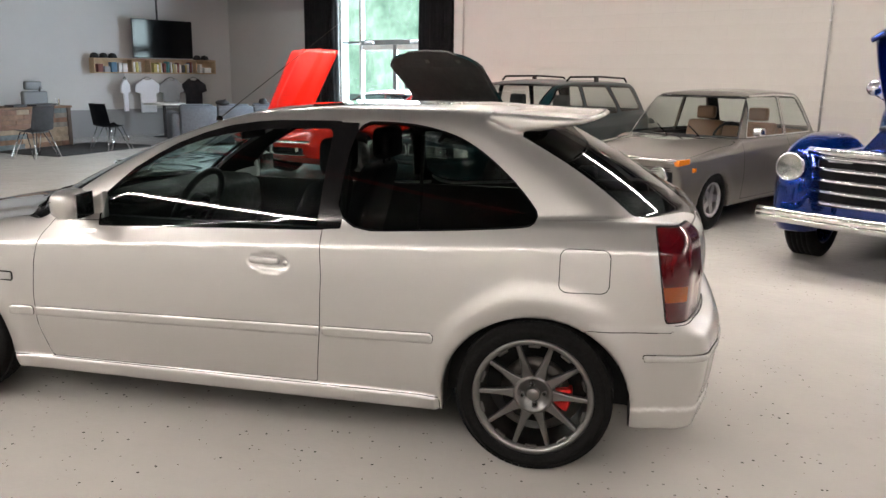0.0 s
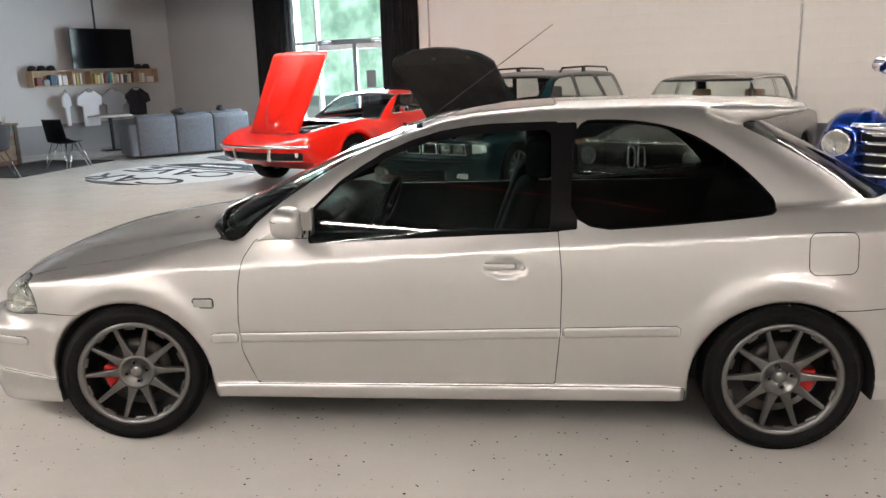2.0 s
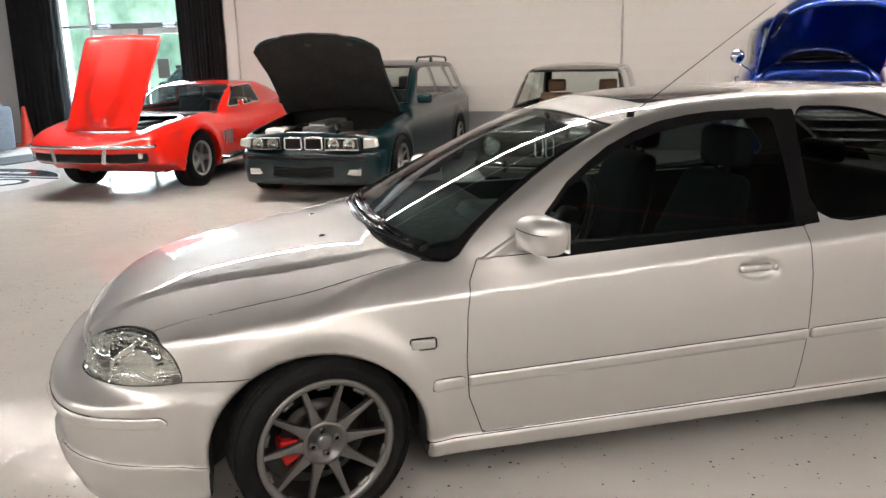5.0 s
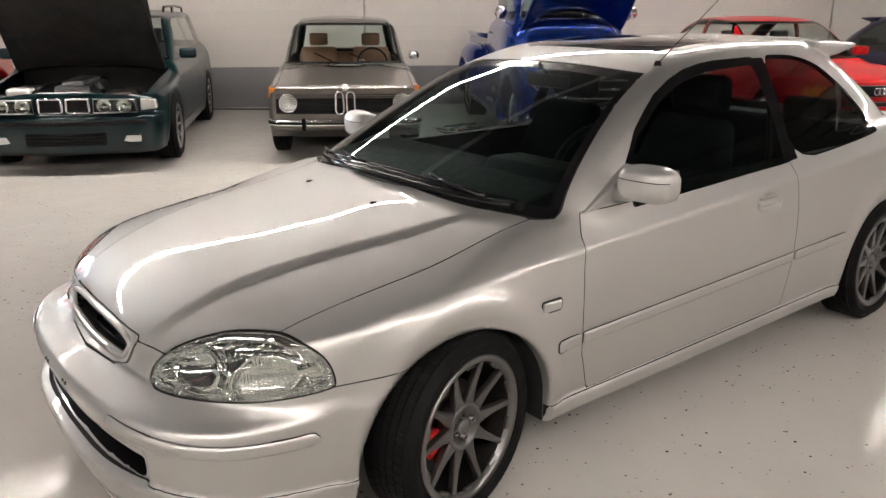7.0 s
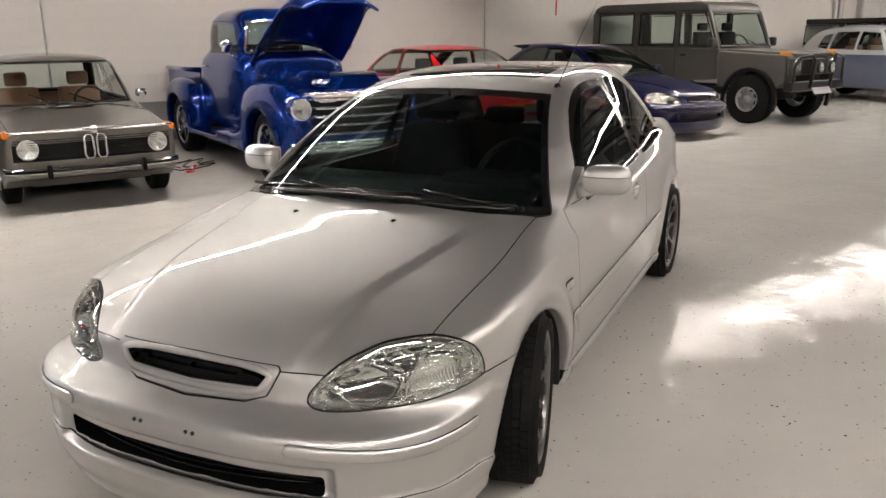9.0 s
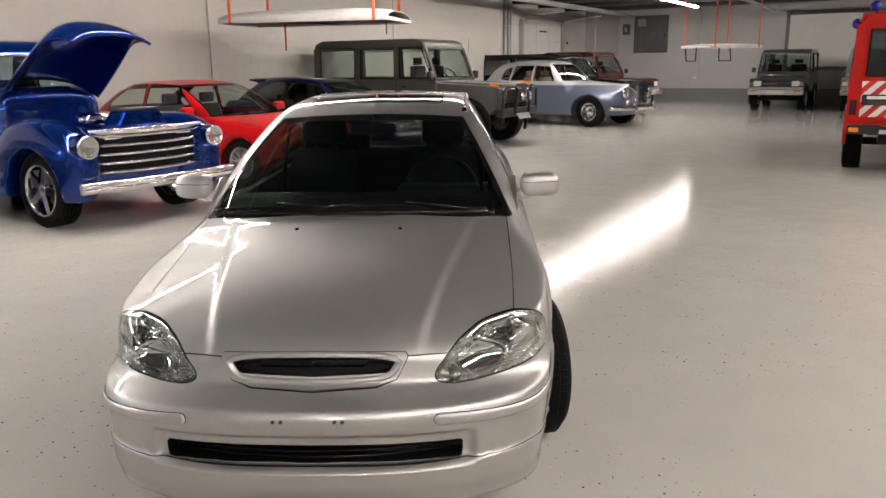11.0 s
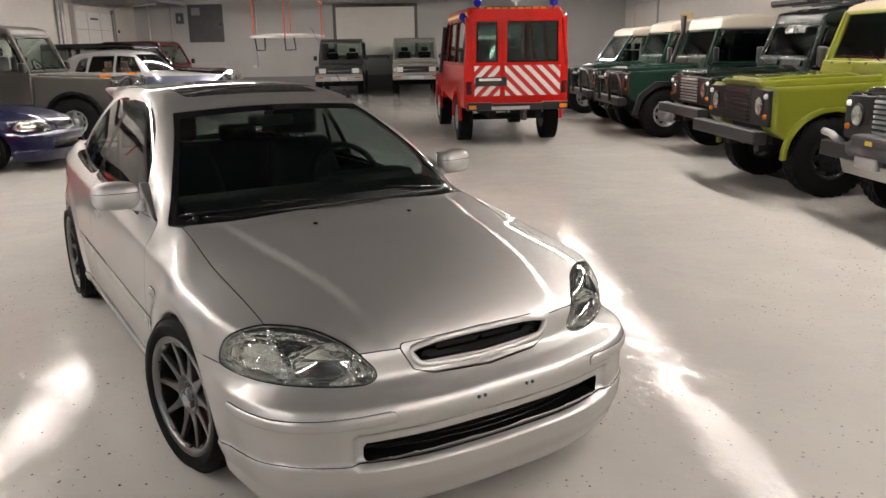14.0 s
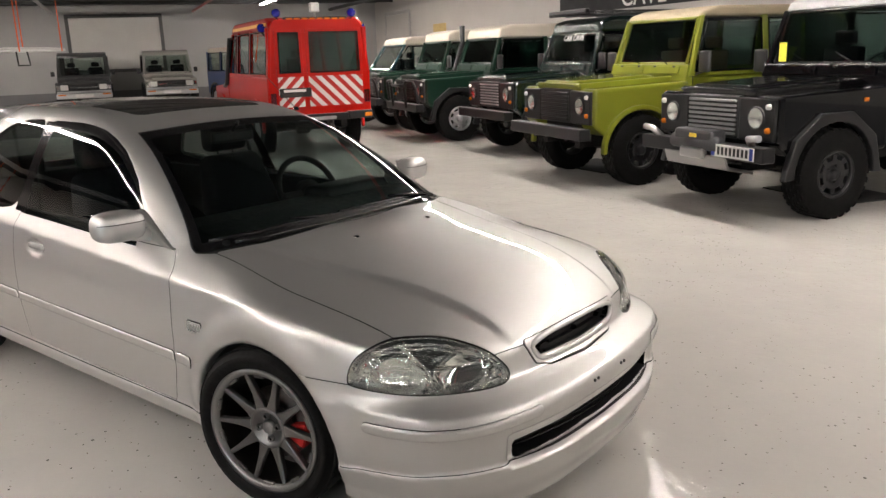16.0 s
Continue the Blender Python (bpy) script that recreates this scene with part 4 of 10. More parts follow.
    nose_x = lambda yy, zz: float(S["nose"](zz) + S["front_plan"](abs(yy)))
    part("grille_frame", tube([(nose_x(a, b) - 0.002, a, b) for a, b in loop], 0.011, 10, True), lacquer, car, "raised silver frame round the grille")
    sh.rest = keep
    for nm, T, depth in (("intake_grille", intake, 0.07), ("grille", hole, 0.018)):
        part("opening_edge", sh.rim("opening_edge", T, depth, (1, 0, 0)), MESH_BLACK, car)
        back = sh.mesh(nm, T, 0.0)
        co = np.empty(len(back.vertices) * 3, np.float32)
        back.vertices.foreach_get("co", co)
        co[0::3] += depth
        back.vertices.foreach_set("co", co)
        gr = part(nm, back, MESH_BLACK, car, "black mesh in the opening")
        if detail:
            z0, z1, w = (0.291, 0.350, 0.45) if nm == "intake_grille" else (0.548, 0.594, 0.24)
            x0 = -2.155 if nm == "intake_grille" else -2.055
            bars = [tube([(x0 + 0.10 * (yy / 0.5) ** 2, yy, z0 + (z1 - z0) * (k + 0.5) / 3) for yy in np.linspace(-w, w, 9)], 0.004, 5) for k in range(3)]
            if nm == "grille":
                bars += [tube([(x0 + 0.10 * (yy / 0.5) ** 2, yy, z0), (x0 + 0.10 * (yy / 0.5) ** 2, yy, z1)], 0.0025, 4) for yy in np.linspace(-w, w, 25)]
            for b in bars:
                part("grille_bar", b, BLACK_TRIM, gr)
    # rubbing strips: doors, bumpers
    for nm, field in (("rubbing_strip", lambda x, y, z: np.maximum(box2(-0.945, -0.832, -0.021, 0.021, 0.013)(x, z - 0.472 - 0.0185 * x), 0.6 - np.abs(y))),
                      ("rubbing_strip", lambda x, y, z: np.maximum(box2(-0.822, 0.467, -0.021, 0.021, 0.003)(x, z - 0.472 - 0.0185 * x), 0.6 - np.abs(y))),
                      ("rubbing_strip", lambda x, y, z: np.maximum(box2(0.476, 0.925, -0.021, 0.021, 0.013)(x, z - 0.472 - 0.0185 * x), 0.6 - np.abs(y))),
                      ("bumper_strip", lambda x, y, z: np.maximum(box2(0.385, 0.862, -0.019, 0.019, 0.018)(np.abs(y) + 0.6 * np.maximum(0, x + 1.9), z - 0.440 + 0.016 * np.clip((np.abs(y) - 0.4) / 0.4, 0, 1)), x + 1.68)),
                      ("bumper_strip", lambda x, y, z: np.maximum(np.maximum(np.abs(z - 0.468) - 0.014, 0.25 - np.abs(y)), 1.70 - x))):
        T = sh.take(field, 0.0008)
        for inset in (0.0035, 0.007, 0.0115):
            T = np.concatenate(sh.split(T, lambda x, y, z: field(x, y, z) + inset))
        for sel in (sh.V[T].mean(1)[:, 1] < 0, sh.V[T].mean(1)[:, 1] >= 0):
            if sel.any():
                part(nm, sh.raised(nm, T[sel], field, 0.0075, 0.011), lacquer, car)
    # panels
    hood_side = curve((-2.1, 0.60), (-1.79, 0.652), (-1.3, 0.668), (-0.87, 0.670))
    hood = sh.take(lambda x, y, z: np.maximum(np.maximum(np.abs(y) - hood_side(x), x + 0.895 + 0.17 * (1 - (np.abs(y) / 0.66) ** 2)), np.maximum(0.600 - z, -x - 2.075)), g)
    door = sh.take(side_only(poly([(-0.76, 0.845), (-0.80, 0.78), (-0.818, 0.68), (-0.826, 0.531), (-0.82, 0.40), (-0.77, 0.257), (0.447, 0.262), (0.468, 0.49), (0.474, 0.70), (0.460, 0.895), (-0.5, 0.855)]), 0.5), g)
    fuel = sh.take(lambda x, y, z: np.maximum(box2(1.387, 1.566, 0.703, 0.86, 0.03)(x, z), y + 0.4), g)
    well = lambda x, y, z: np.maximum(np.where(z < 0.28, np.abs(np.abs(x) - 1.31) / 0.357, np.hypot((np.abs(x) - 1.31) / 0.357, (z - 0.28) / 0.322)) - 1, np.abs(y) - 0.785)
    wells = sh.take(well)
    lip = sh.take(lambda x, y, z: np.maximum(x + 1.635, z - lip_line(x, np.abs(y))), 0.0016)
    bumper = sh.take(lambda x, y, z: np.maximum(x + 1.49, z - np.where(np.abs(y) > 0.5, 0.548, 0.640)), g)
    rbump = sh.take(lambda x, y, z: np.maximum(1.49 - x, z - np.where(x > 1.80, 0.59, 0.566)), g)
    skirt = sh.take(side_only(box2(-0.96, 0.95, 0.0, 0.252), 0.7), 0.0018)
    sunroof = sh.take(lambda x, y, z: np.maximum(box2(0.02, 0.47, -0.36, 0.36, 0.05)(x, y), 1.2 - z), 0.004)
    hatch = sh.take(lambda x, y, z: np.maximum(np.maximum(np.abs(y) - 0.525, 1.75 - x), np.maximum(0.6 - z, z - 0.93)), g)
    under = sh.take(lambda x, y, z: z - 0.19 - 0.03 * (np.abs(y) < 0.7))
    for nm, T, both in (("hood", hood, False), ("door", door, True), ("fuel_flap", fuel, False), ("front_lip", lip, False), ("front_bumper", bumper, False), ("rear_bumper", rbump, False), ("side_skirt", skirt, True), ("hatch", hatch, False)):
        put(sh, nm, T, lacquer, car, two_sides=both)
    put(sh, "sunroof", sunroof, GLASS_ROOF, car, "dark glass sunroof", two_sides=False)
    put(sh, "underbody", under, UNDER, car, two_sides=False)
    put(sh, "wheel_well", wells, UNDER, car)
    # what is left: fenders in front of the doors, body behind
    fend = sh.take(lambda x, y, z: np.maximum(x + 0.79, z - 0.86))
    put(sh, "fender", fend, lacquer, car)
    put(sh, "body", sh.rest, lacquer, car, two_sides=False)
    inner = sh.rest[(sh.V[sh.rest].mean(1)[:, 2] > 0.8)]
    part("headlining", sh.mesh("headlining", inner, -0.022), DASH, car, "dark cabin lining")
    seams_part(sh, car)
    # headlamps: clear lens over a reflector bowl with two lamps
    for sy in (-1, 1):
        sel = lamp[(sh.V[lamp].mean(1)[:, 1] * sy) > 0]
        hl = part("headlight", sh.mesh("headlight", sel), LENS, car, "clear headlight lens")
        part("lamp_edge", sh.rim("lamp_edge", sel, 0.012), LAMP_BOWL, hl)
        
        def along(x, y):
            return (x + 2.055) * 0.68 + (np.abs(y) - 0.395) * 0.73

        def web(z):
            return 0.255 + 5.5 * np.maximum(z - 0.55, 0) ** 2

        def bowls(x, y, z):
            s = along(x, y)
            rim = step(0.0, 1.0, np.clip(-civic_lamp_field(x, y, z) / 0.02, 0, 1))
            q = np.hypot((s - 0.150) / 0.090, (z - 0.580) / 0.058)
            deep = np.where(q < 1, 0.022 + 0.040 * (1 - q * q), 0.016 + 0.012 * step(1.06, 1.5, q))
            deep = deep - 0.010 * np.exp(-((q - 1.02) / 0.05) ** 2)
            p = np.hypot((s - 0.345) / 0.082, (z - 0.588) / 0.060)
            far = np.where(p < 1, 0.014 + 0.020 * (1 - p * p), 0.014 + 0.010 * step(1.0, 1.4, p))
            edge = np.abs(s - web(z))
            return 0.004 + (np.where(s < web(z), deep, far) * step(0.0, 0.014, edge) + 0.004) * rim

        keep, sh.rest = sh.rest, sel
        outer = sh.take(lambda x, y, z: np.maximum(web(z) + 0.012 - along(x, y), np.hypot((along(x, y) - 0.345) / 0.084, (z - 0.585) / 0.062) - 1))
        inner, sh.rest = sh.rest, keep
        for half, mat in ((inner, LAMP_BASE), (outer, LAMP_FLUTED)):
            part("reflector", sh.sunk("reflector", sh.fine(half, 2), bowls), mat, hl, "bright hollow reflector")
        turn = Vector((-0.80, 0.58 * sy, 0.05)).to_track_quat("-Y", "Z").to_matrix().to_4x4()
        cap = lathe([(0.001, -0.022), (0.010, -0.020), (0.013, -0.012), (0.013, 0.02)], 16)
        part("bulb_shield", moved(cap, Matrix.Translation((-1.954 + 0.030, (0.503 - 0.024) * sy, 0.580)) @ turn), LAMP_BOWL, hl, "bright cap before the bulb")
        bulb = [moved(lathe([(0.001, -0.02), (0.009, -0.016), (0.009, 0.012), (0.001, 0.018)], 10), Matrix.Translation((-1.835 + 0.035, 0.665 * sy, 0.61)))]
        part("bulb", joined(*bulb), AMBER_DARK, hl, "amber indicator bulb")
        selt = tail[(sh.V[tail].mean(1)[:, 1] * sy) > 0]
        keep, sh.rest = sh.rest, selt
        amber = sh.take(lambda x, y, z: np.abs(z - 0.705) - 0.028)
        tl = part("tail_light", sh.mesh("tail_light", sh.rest), RED_LENS, car, "dark red tail light")
        if len(amber):
            part("indicator", sh.mesh("indicator", amber), AMBER_DARK, tl, "amber indicator band")
        sh.rest = keep
        # side marker, door handle, mirror
        mk = moved(block(-0.04, 0.04, -0.006, 0.004, -0.0165, 0.0165, 0.005, 2), Matrix.Translation((-0.97, 0, 0.601)))
        yw = 0.818
        sm = part("side_marker", moved(mk, Matrix.Translation((0, yw * sy, 0))), MARKER_LENS, car, "small clear side marker")
        part("marker_seal", tube([(-0.97 + a, (yw - 0.001) * sy, 0.601 + b) for a, b in ((-0.043, -0.013), (-0.037, -0.019), (0.037, -0.019), (0.043, -0.013), (0.043, 0.013), (0.037, 0.019), (-0.037, 0.019), (-0.043, 0.013))], 0.003, 6, True), BLACK_TRIM, sm)
        for k in range(7):
            part("lens_rib", tube([(-1.000 + 0.010 * k, (yw + 0.004) * sy, 0.589), (-1.000 + 0.010 * k, (yw + 0.004) * sy, 0.613)], 0.0022, 5), MARKER_LENS, sm)
        hd = joined(moved(block(-0.07, 0.055, -0.012, 0.012, -0.012, 0.016, 0.010, 3, True), Matrix.Translation((0.245, 0.806 * sy, 0.744))),
                    moved(lathe([(0.001, -0.006), (0.011, -0.005), (0.012, 0.006)], 12), Matrix.Translation((0.325, 0.800 * sy, 0.738))))
        part("door_handle", hd, lacquer, car)

        def mirror_f(x, y, z, sy=sy):
            yy = y
            b = np.sqrt(((x + 0.585) / 0.062) ** 2 + 1e-9) ** 2.6 + np.abs((yy) / 0.094) ** 3.2 + np.abs((z - 0.936) / 0.060) ** 3.2
            return (b ** (1 / 2.8) - 1) * 0.06

        V, T = net(mirror_f, (-0.68, 0, 0.84), (-0.48, 0.13, 1.03), 0.011)
        V[:, 1] += 0.850 * sy
        V[:, 0] -= 0.16 * (np.abs(V[:, 1]) - 0.845) * -1
        mi = part("mirror", mesh_of("mirror", V, T), lacquer, car)
        part("mirror_glass", moved(block(-0.003, 0.003, -0.07, 0.07, -0.050, 0.050, 0.002), Matrix.Translation((-0.523, 0.842 * sy, 0.932)) @ Matrix.Rotation(-0.16 * sy, 4, "Z")), CHROME, mi, "mirror glass")
        line = []
        for q in np.linspace(-0.95, 0.95, 21):
            y = 0.850 * sy + 0.094 * q
            line.append((-0.585 - 0.062 * max(0.0, 1 - abs(q) ** 3.2 - (0.016 / 0.060) ** 3.2) ** (1 / 2.6) + 0.16 * (abs(y) - 0.845), y, 0.952))
        part("mirror_groove", tube(line, 0.0016, 5), SEAM, mi)
        part("mirror_foot", prism([(-0.76, 0.838), (-0.515, 0.86), (-0.515, 0.975), (-0.545, 0.96)], 0.695 * sy, 0.738 * sy, 0.008, 2), lacquer, mi)
        part("mirror_arm", tube([(-0.60, 0.735 * sy, 0.885), (-0.59, 0.80 * sy, 0.895)], [0.03, 0.024], 10), lacquer, mi)
    # cabin
    tub = joined(block(-0.74, 1.75, -0.70, -0.665, 0.25, 0.865), block(-0.74, 1.75, 0.665, 0.70, 0.25, 0.865), block(-0.95, 1.75, -0.665, 0.665, 0.24, 0.27),
                 block(-0.99, -0.95, -0.66, 0.66, 0.25, 0.80), block(1.66, 1.70, -0.6, 0.6, 0.25, 0.86))
    part("cabin_lining", tub, DASH, car)
    dash = prism([(-0.95, 0.78), (-0.93, 0.868), (-0.72, 0.90), (-0.52, 0.895), (-0.46, 0.86), (-0.45, 0.72), (-0.52, 0.55), (-0.9, 0.5)], -0.62, 0.62, 0.02, 3, smooth=True)
    part("dashboard", dash, DASH, car)
    hood2 = prism([(-0.70, 0.88), (-0.66, 0.94), (-0.50, 0.935), (-0.46, 0.89)], -0.56, -0.16, 0.02, 3, smooth=True)
    part("instrument_hood", hood2, DASH, car)
    sw = joined(tube([(0.0, 0.185 * math.cos(a), 0.185 * math.sin(a)) for a in np.linspace(0, 2 * math.pi, 33)[:-1]], 0.016, 8, True),
                block(-0.02, 0.02, -0.18, 0.18, -0.03, 0.015, 0.008), block(-0.02, 0.02, -0.03, 0.03, -0.18, 0.0, 0.008), lathe([(0.001, -0.03), (0.06, -0.025), (0.07, 0.02)], 20, "x"))
    part("steering_wheel", moved(sw, Matrix.Translation((-0.30, -0.36, 0.86)) @ Matrix.Rotation(radians(25), 4, "Y")), DASH, car)
    for sy in (-1, 1):
        seat(car, -0.02, 0.36 * sy)
    part("rear_bench", prism([(0.80, 0.36), (0.80, 0.50), (1.18, 0.47), (1.36, 0.93), (1.46, 0.92), (1.34, 0.36)], -0.62, 0.62, 0.04, 3, smooth=True), CLOTH, car)
    for sy in (-1, 1):
        part("headrest", block(1.36, 1.46, 0.33 * sy - 0.13, 0.33 * sy + 0.13, 0.92, 1.03, 0.03, 3, True), CLOTH, car)
        belt = tube([(0.52, 0.60 * sy, 1.14), (0.50, 0.64 * sy, 0.9), (0.48, 0.65 * sy, 0.6)], 0.012, 6)
        part("seat_belt", belt, DASH, car)
    part("parcel_shelf", prism([(1.42, 0.86), (1.42, 0.885), (1.78, 0.895), (1.78, 0.87)], -0.58, 0.58, 0.005), DASH, car)
    part("rear_view_mirror", joined(block(-0.20, -0.175, -0.12, 0.12, 1.15, 1.205, 0.012, 2), tube([(-0.19, 0, 1.20), (-0.24, 0, 1.25)], 0.008, 6)), DASH, car)
    # wheels
    for xw in (-1.31, 1.31):
        for sy in (-1, 1):
            mm = Matrix.Translation((xw, 0.745 * sy, 0.295)) @ Matrix.Rotation(radians(180 if sy > 0 else 0), 4, "Z")
            w = wheel("wheel", 0.295, 0.175, 0.222, "spokes", rim, mm, car, 10, steer=steer if xw < 0 else 0)
            if detail:
                part("caliper", moved(prism(arc(0, 0, 0.142, 20, -20, 6) + arc(0, 0, 0.075, -20, 20, 4), -0.028, 0.03, 0.006), Matrix.Rotation(radians(10 if xw * sy < 0 else 170), 4, "Y")), CALIPER, w, "red brake caliper")
    return car


def seat(car, x, y):
    """A front seat: cushion, back and headrest."""
    part("seat_cushion", prism([(x - 0.28, 0.36), (x - 0.26, 0.50), (x - 0.1, 0.53), (x + 0.2, 0.48), (x + 0.24, 0.36)], y - 0.24, y + 0.24, 0.04, 3, smooth=True), CLOTH, car)
    b = prism([(x + 0.12, 0.46), (x + 0.22, 0.75), (x + 0.33, 1.03), (x + 0.43, 1.02), (x + 0.36, 0.75), (x + 0.27, 0.44)], y - 0.235, y + 0.235, 0.05, 3, smooth=True)
    for v in b.verts:
        if v.co.z > 0.8:
            v.co.y = y + (v.co.y - y) * (1 - 0.25 * (v.co.z - 0.8) / 0.25)
    part("seat_back", b, CLOTH, car)
    part("headrest", joined(block(x + 0.36, x + 0.46, y - 0.13, y + 0.13, 1.04, 1.20, 0.035, 3, True), tube([(x + 0.4, y - 0.05, 1.0), (x + 0.41, y - 0.05, 1.06)], 0.006, 5), tube([(x + 0.4, y + 0.05, 1.0), (x + 0.41, y + 0.05, 1.06)], 0.006, 5)), CLOTH, car)


GLASS_ROOF = plain("dark_glass_roof", (0.01, 0.012, 0.012), 0.05, bump=0, Coat_Weight=1.0)
AMBER_DARK = plain("amber_band", (0.22, 0.05, 0.008), 0.12, bump=0, Coat_Weight=1.0)
fl = Mat("fluted_reflector", (0.86, 0.86, 0.84), 0.22, 0.88)
wv = fl.node("ShaderNodeTexWave", Scale=42.0)
wv.bands_direction = "X"
fl.link(fl.node("ShaderNodeTexCoord").outputs["Object"], wv.inputs["Vector"])
fl.bump(wv.outputs["Fac"], 0.45, 0.006)
LAMP_FLUTED = fl.m
LAMP_BASE = Mat("lamp_base_satin", (0.80, 0.80, 0.79), 0.09, 1.0).m

silver_car = make_civic("hatchback_car", pose(0, 0, 0), SILVER, 0.0145, "silver three-door hatchback with grey spoked wheels and roof wing", steer=12)
# washer nozzles, wipers, aerial, plate bolts
for y in (-0.215, 0.215):
    part("washer_nozzle", moved(prism([(-0.015, 0), (0.012, 0), (0.008, 0.008), (-0.008, 0.008)], -0.008, 0.008, 0.002), Matrix.Translation((-1.215, y, 0.8415))), BLACK_TRIM, silver_car)
    part("plate_bolt", joined(*[moved(lathe([(0.001, -0.006), (0.006, -0.005), (0.006, 0.004)], 8, "x"), Matrix.Translation((-2.208, (0.095 if y > 0 else -0.095) + k, 0.445))) for k in (-0.012, 0.012)]), INK, silver_car)
# black cowl, wipers and aerial
part("cowl", joined(*[tube([(-1.055 + 0.17 * abs(y / 0.66) ** 2.6 + dx, y, 0.888 - 0.032 * (y / 0.65) ** 2 + dz) for y in np.linspace(-0.58, 0.58, 21)], 0.014, 8) for dx, dz in ((0.0, 0.0), (0.03, 0.006))]), BLACK_TRIM, silver_car, "black cowl strip under the windscreen")
for y0, y1, lift in ((-0.50, 0.05, 0.0), (0.10, 0.60, 0.0)):
    base = (-1.03 + 0.06 * (y0 < 0 and abs(y0) > 0.3), y0, 0.884)
    arm = part("wiper", tube([base, (-1.005, y0 + 0.15, 0.908), (-0.985, (y0 + y1) / 2, 0.918)], [0.010, 0.008, 0.006], 6), BLACK_TRIM, silver_car, "black wiper arm")
    part("wiper_blade", tube([(-1.012 + 0.13 * abs(y / 0.66) ** 3, y, 0.906 - 0.03 * (y / 0.65) ** 2) for y in np.linspace(y0 + 0.05, y1 + 0.06, 7)], 0.008, 6), BLACK_TRIM, arm)
foot = part("aerial_foot", lathe([(0.001, 0.02), (0.012, 0.018), (0.016, 0.0)], 12, "z"), BLACK_TRIM, silver_car)
foot.location = (-0.10, -0.485, 1.262)
part("aerial", tube([(-0.10, -0.485, 1.27), (0.20, -0.50, 1.48), (0.45, -0.515, 1.655)], [0.0024, 0.0018, 0.0012], 6), STEEL, silver_car, "thin bright aerial leaning back")


# ---------------------------------------------------------------- the other road cars
def nose_at(S, y, z):
    return float(S["nose"](z) + S["front_plan"](abs(y)))


def tail_at(S, y, z):
    return float(S["tail"](z) - S["rear_plan"](abs(y)))


def round_lamp(car, x, y, z, r, lean=0.0, ring=CHROME, name="headlight"):
    """A round lamp that looks towards -x."""
    m = Matrix.Translation((x, y, z)) @ Matrix.Rotation(lean, 4, "Y")
    lamp = part(name, moved(lathe([(0.001, -0.035), (r * 0.45, -0.030), (r * 0.8, -0.022), (r * 0.97, -0.014)], 24, "x"), m), LENS, car, "round clear headlight lens")
    part("reflector", moved(lathe([(0.001, -0.002), (r * 0.5, -0.006), (r * 0.97, -0.014)], 24, "x"), m), LAMP_BOWL, lamp)
    part("lamp_ring", moved(lathe([(r * 0.95, 0.012), (r * 0.95, -0.012), (r * 1.04, -0.02), (r * 1.14, -0.012), (r * 1.17, 0.014)], 24, "x"), m), ring, lamp)
    return lamp


def bent_bar(S, z, half, w, t, out=0.03, n=13, y0=None, rear=False):
    """A bumper-like bar that follows the plan of the nose (or the tail)."""
    bm = bmesh.new()
    rows = []
    for yy in np.linspace(-half if y0 is None else y0, half, n):
        x = tail_at(S, yy, z) + out if rear else nose_at(S, yy, z) - out
        k = 1 if rear else -1
        ring = [(0, w), (t * 0.7, w * 0.75), (t, 0.2 * w), (t, -0.2 * w), (t * 0.7, -w * 0.75), (0, -w), (-t * 0.4, 0)]
        rows.append([bm.verts.new((x + k * a, yy, z + b)) for a, b in ring])
    for p, q in zip(rows, rows[1:]):
        for i in range(len(p)):
            bm.faces.new((p[i], p[(i + 1) % len(p)], q[(i + 1) % len(p)], q[i])).smooth = True
    bm.faces.new(rows[0])
    bm.faces.new(rows[-1][::-1])
    return bm


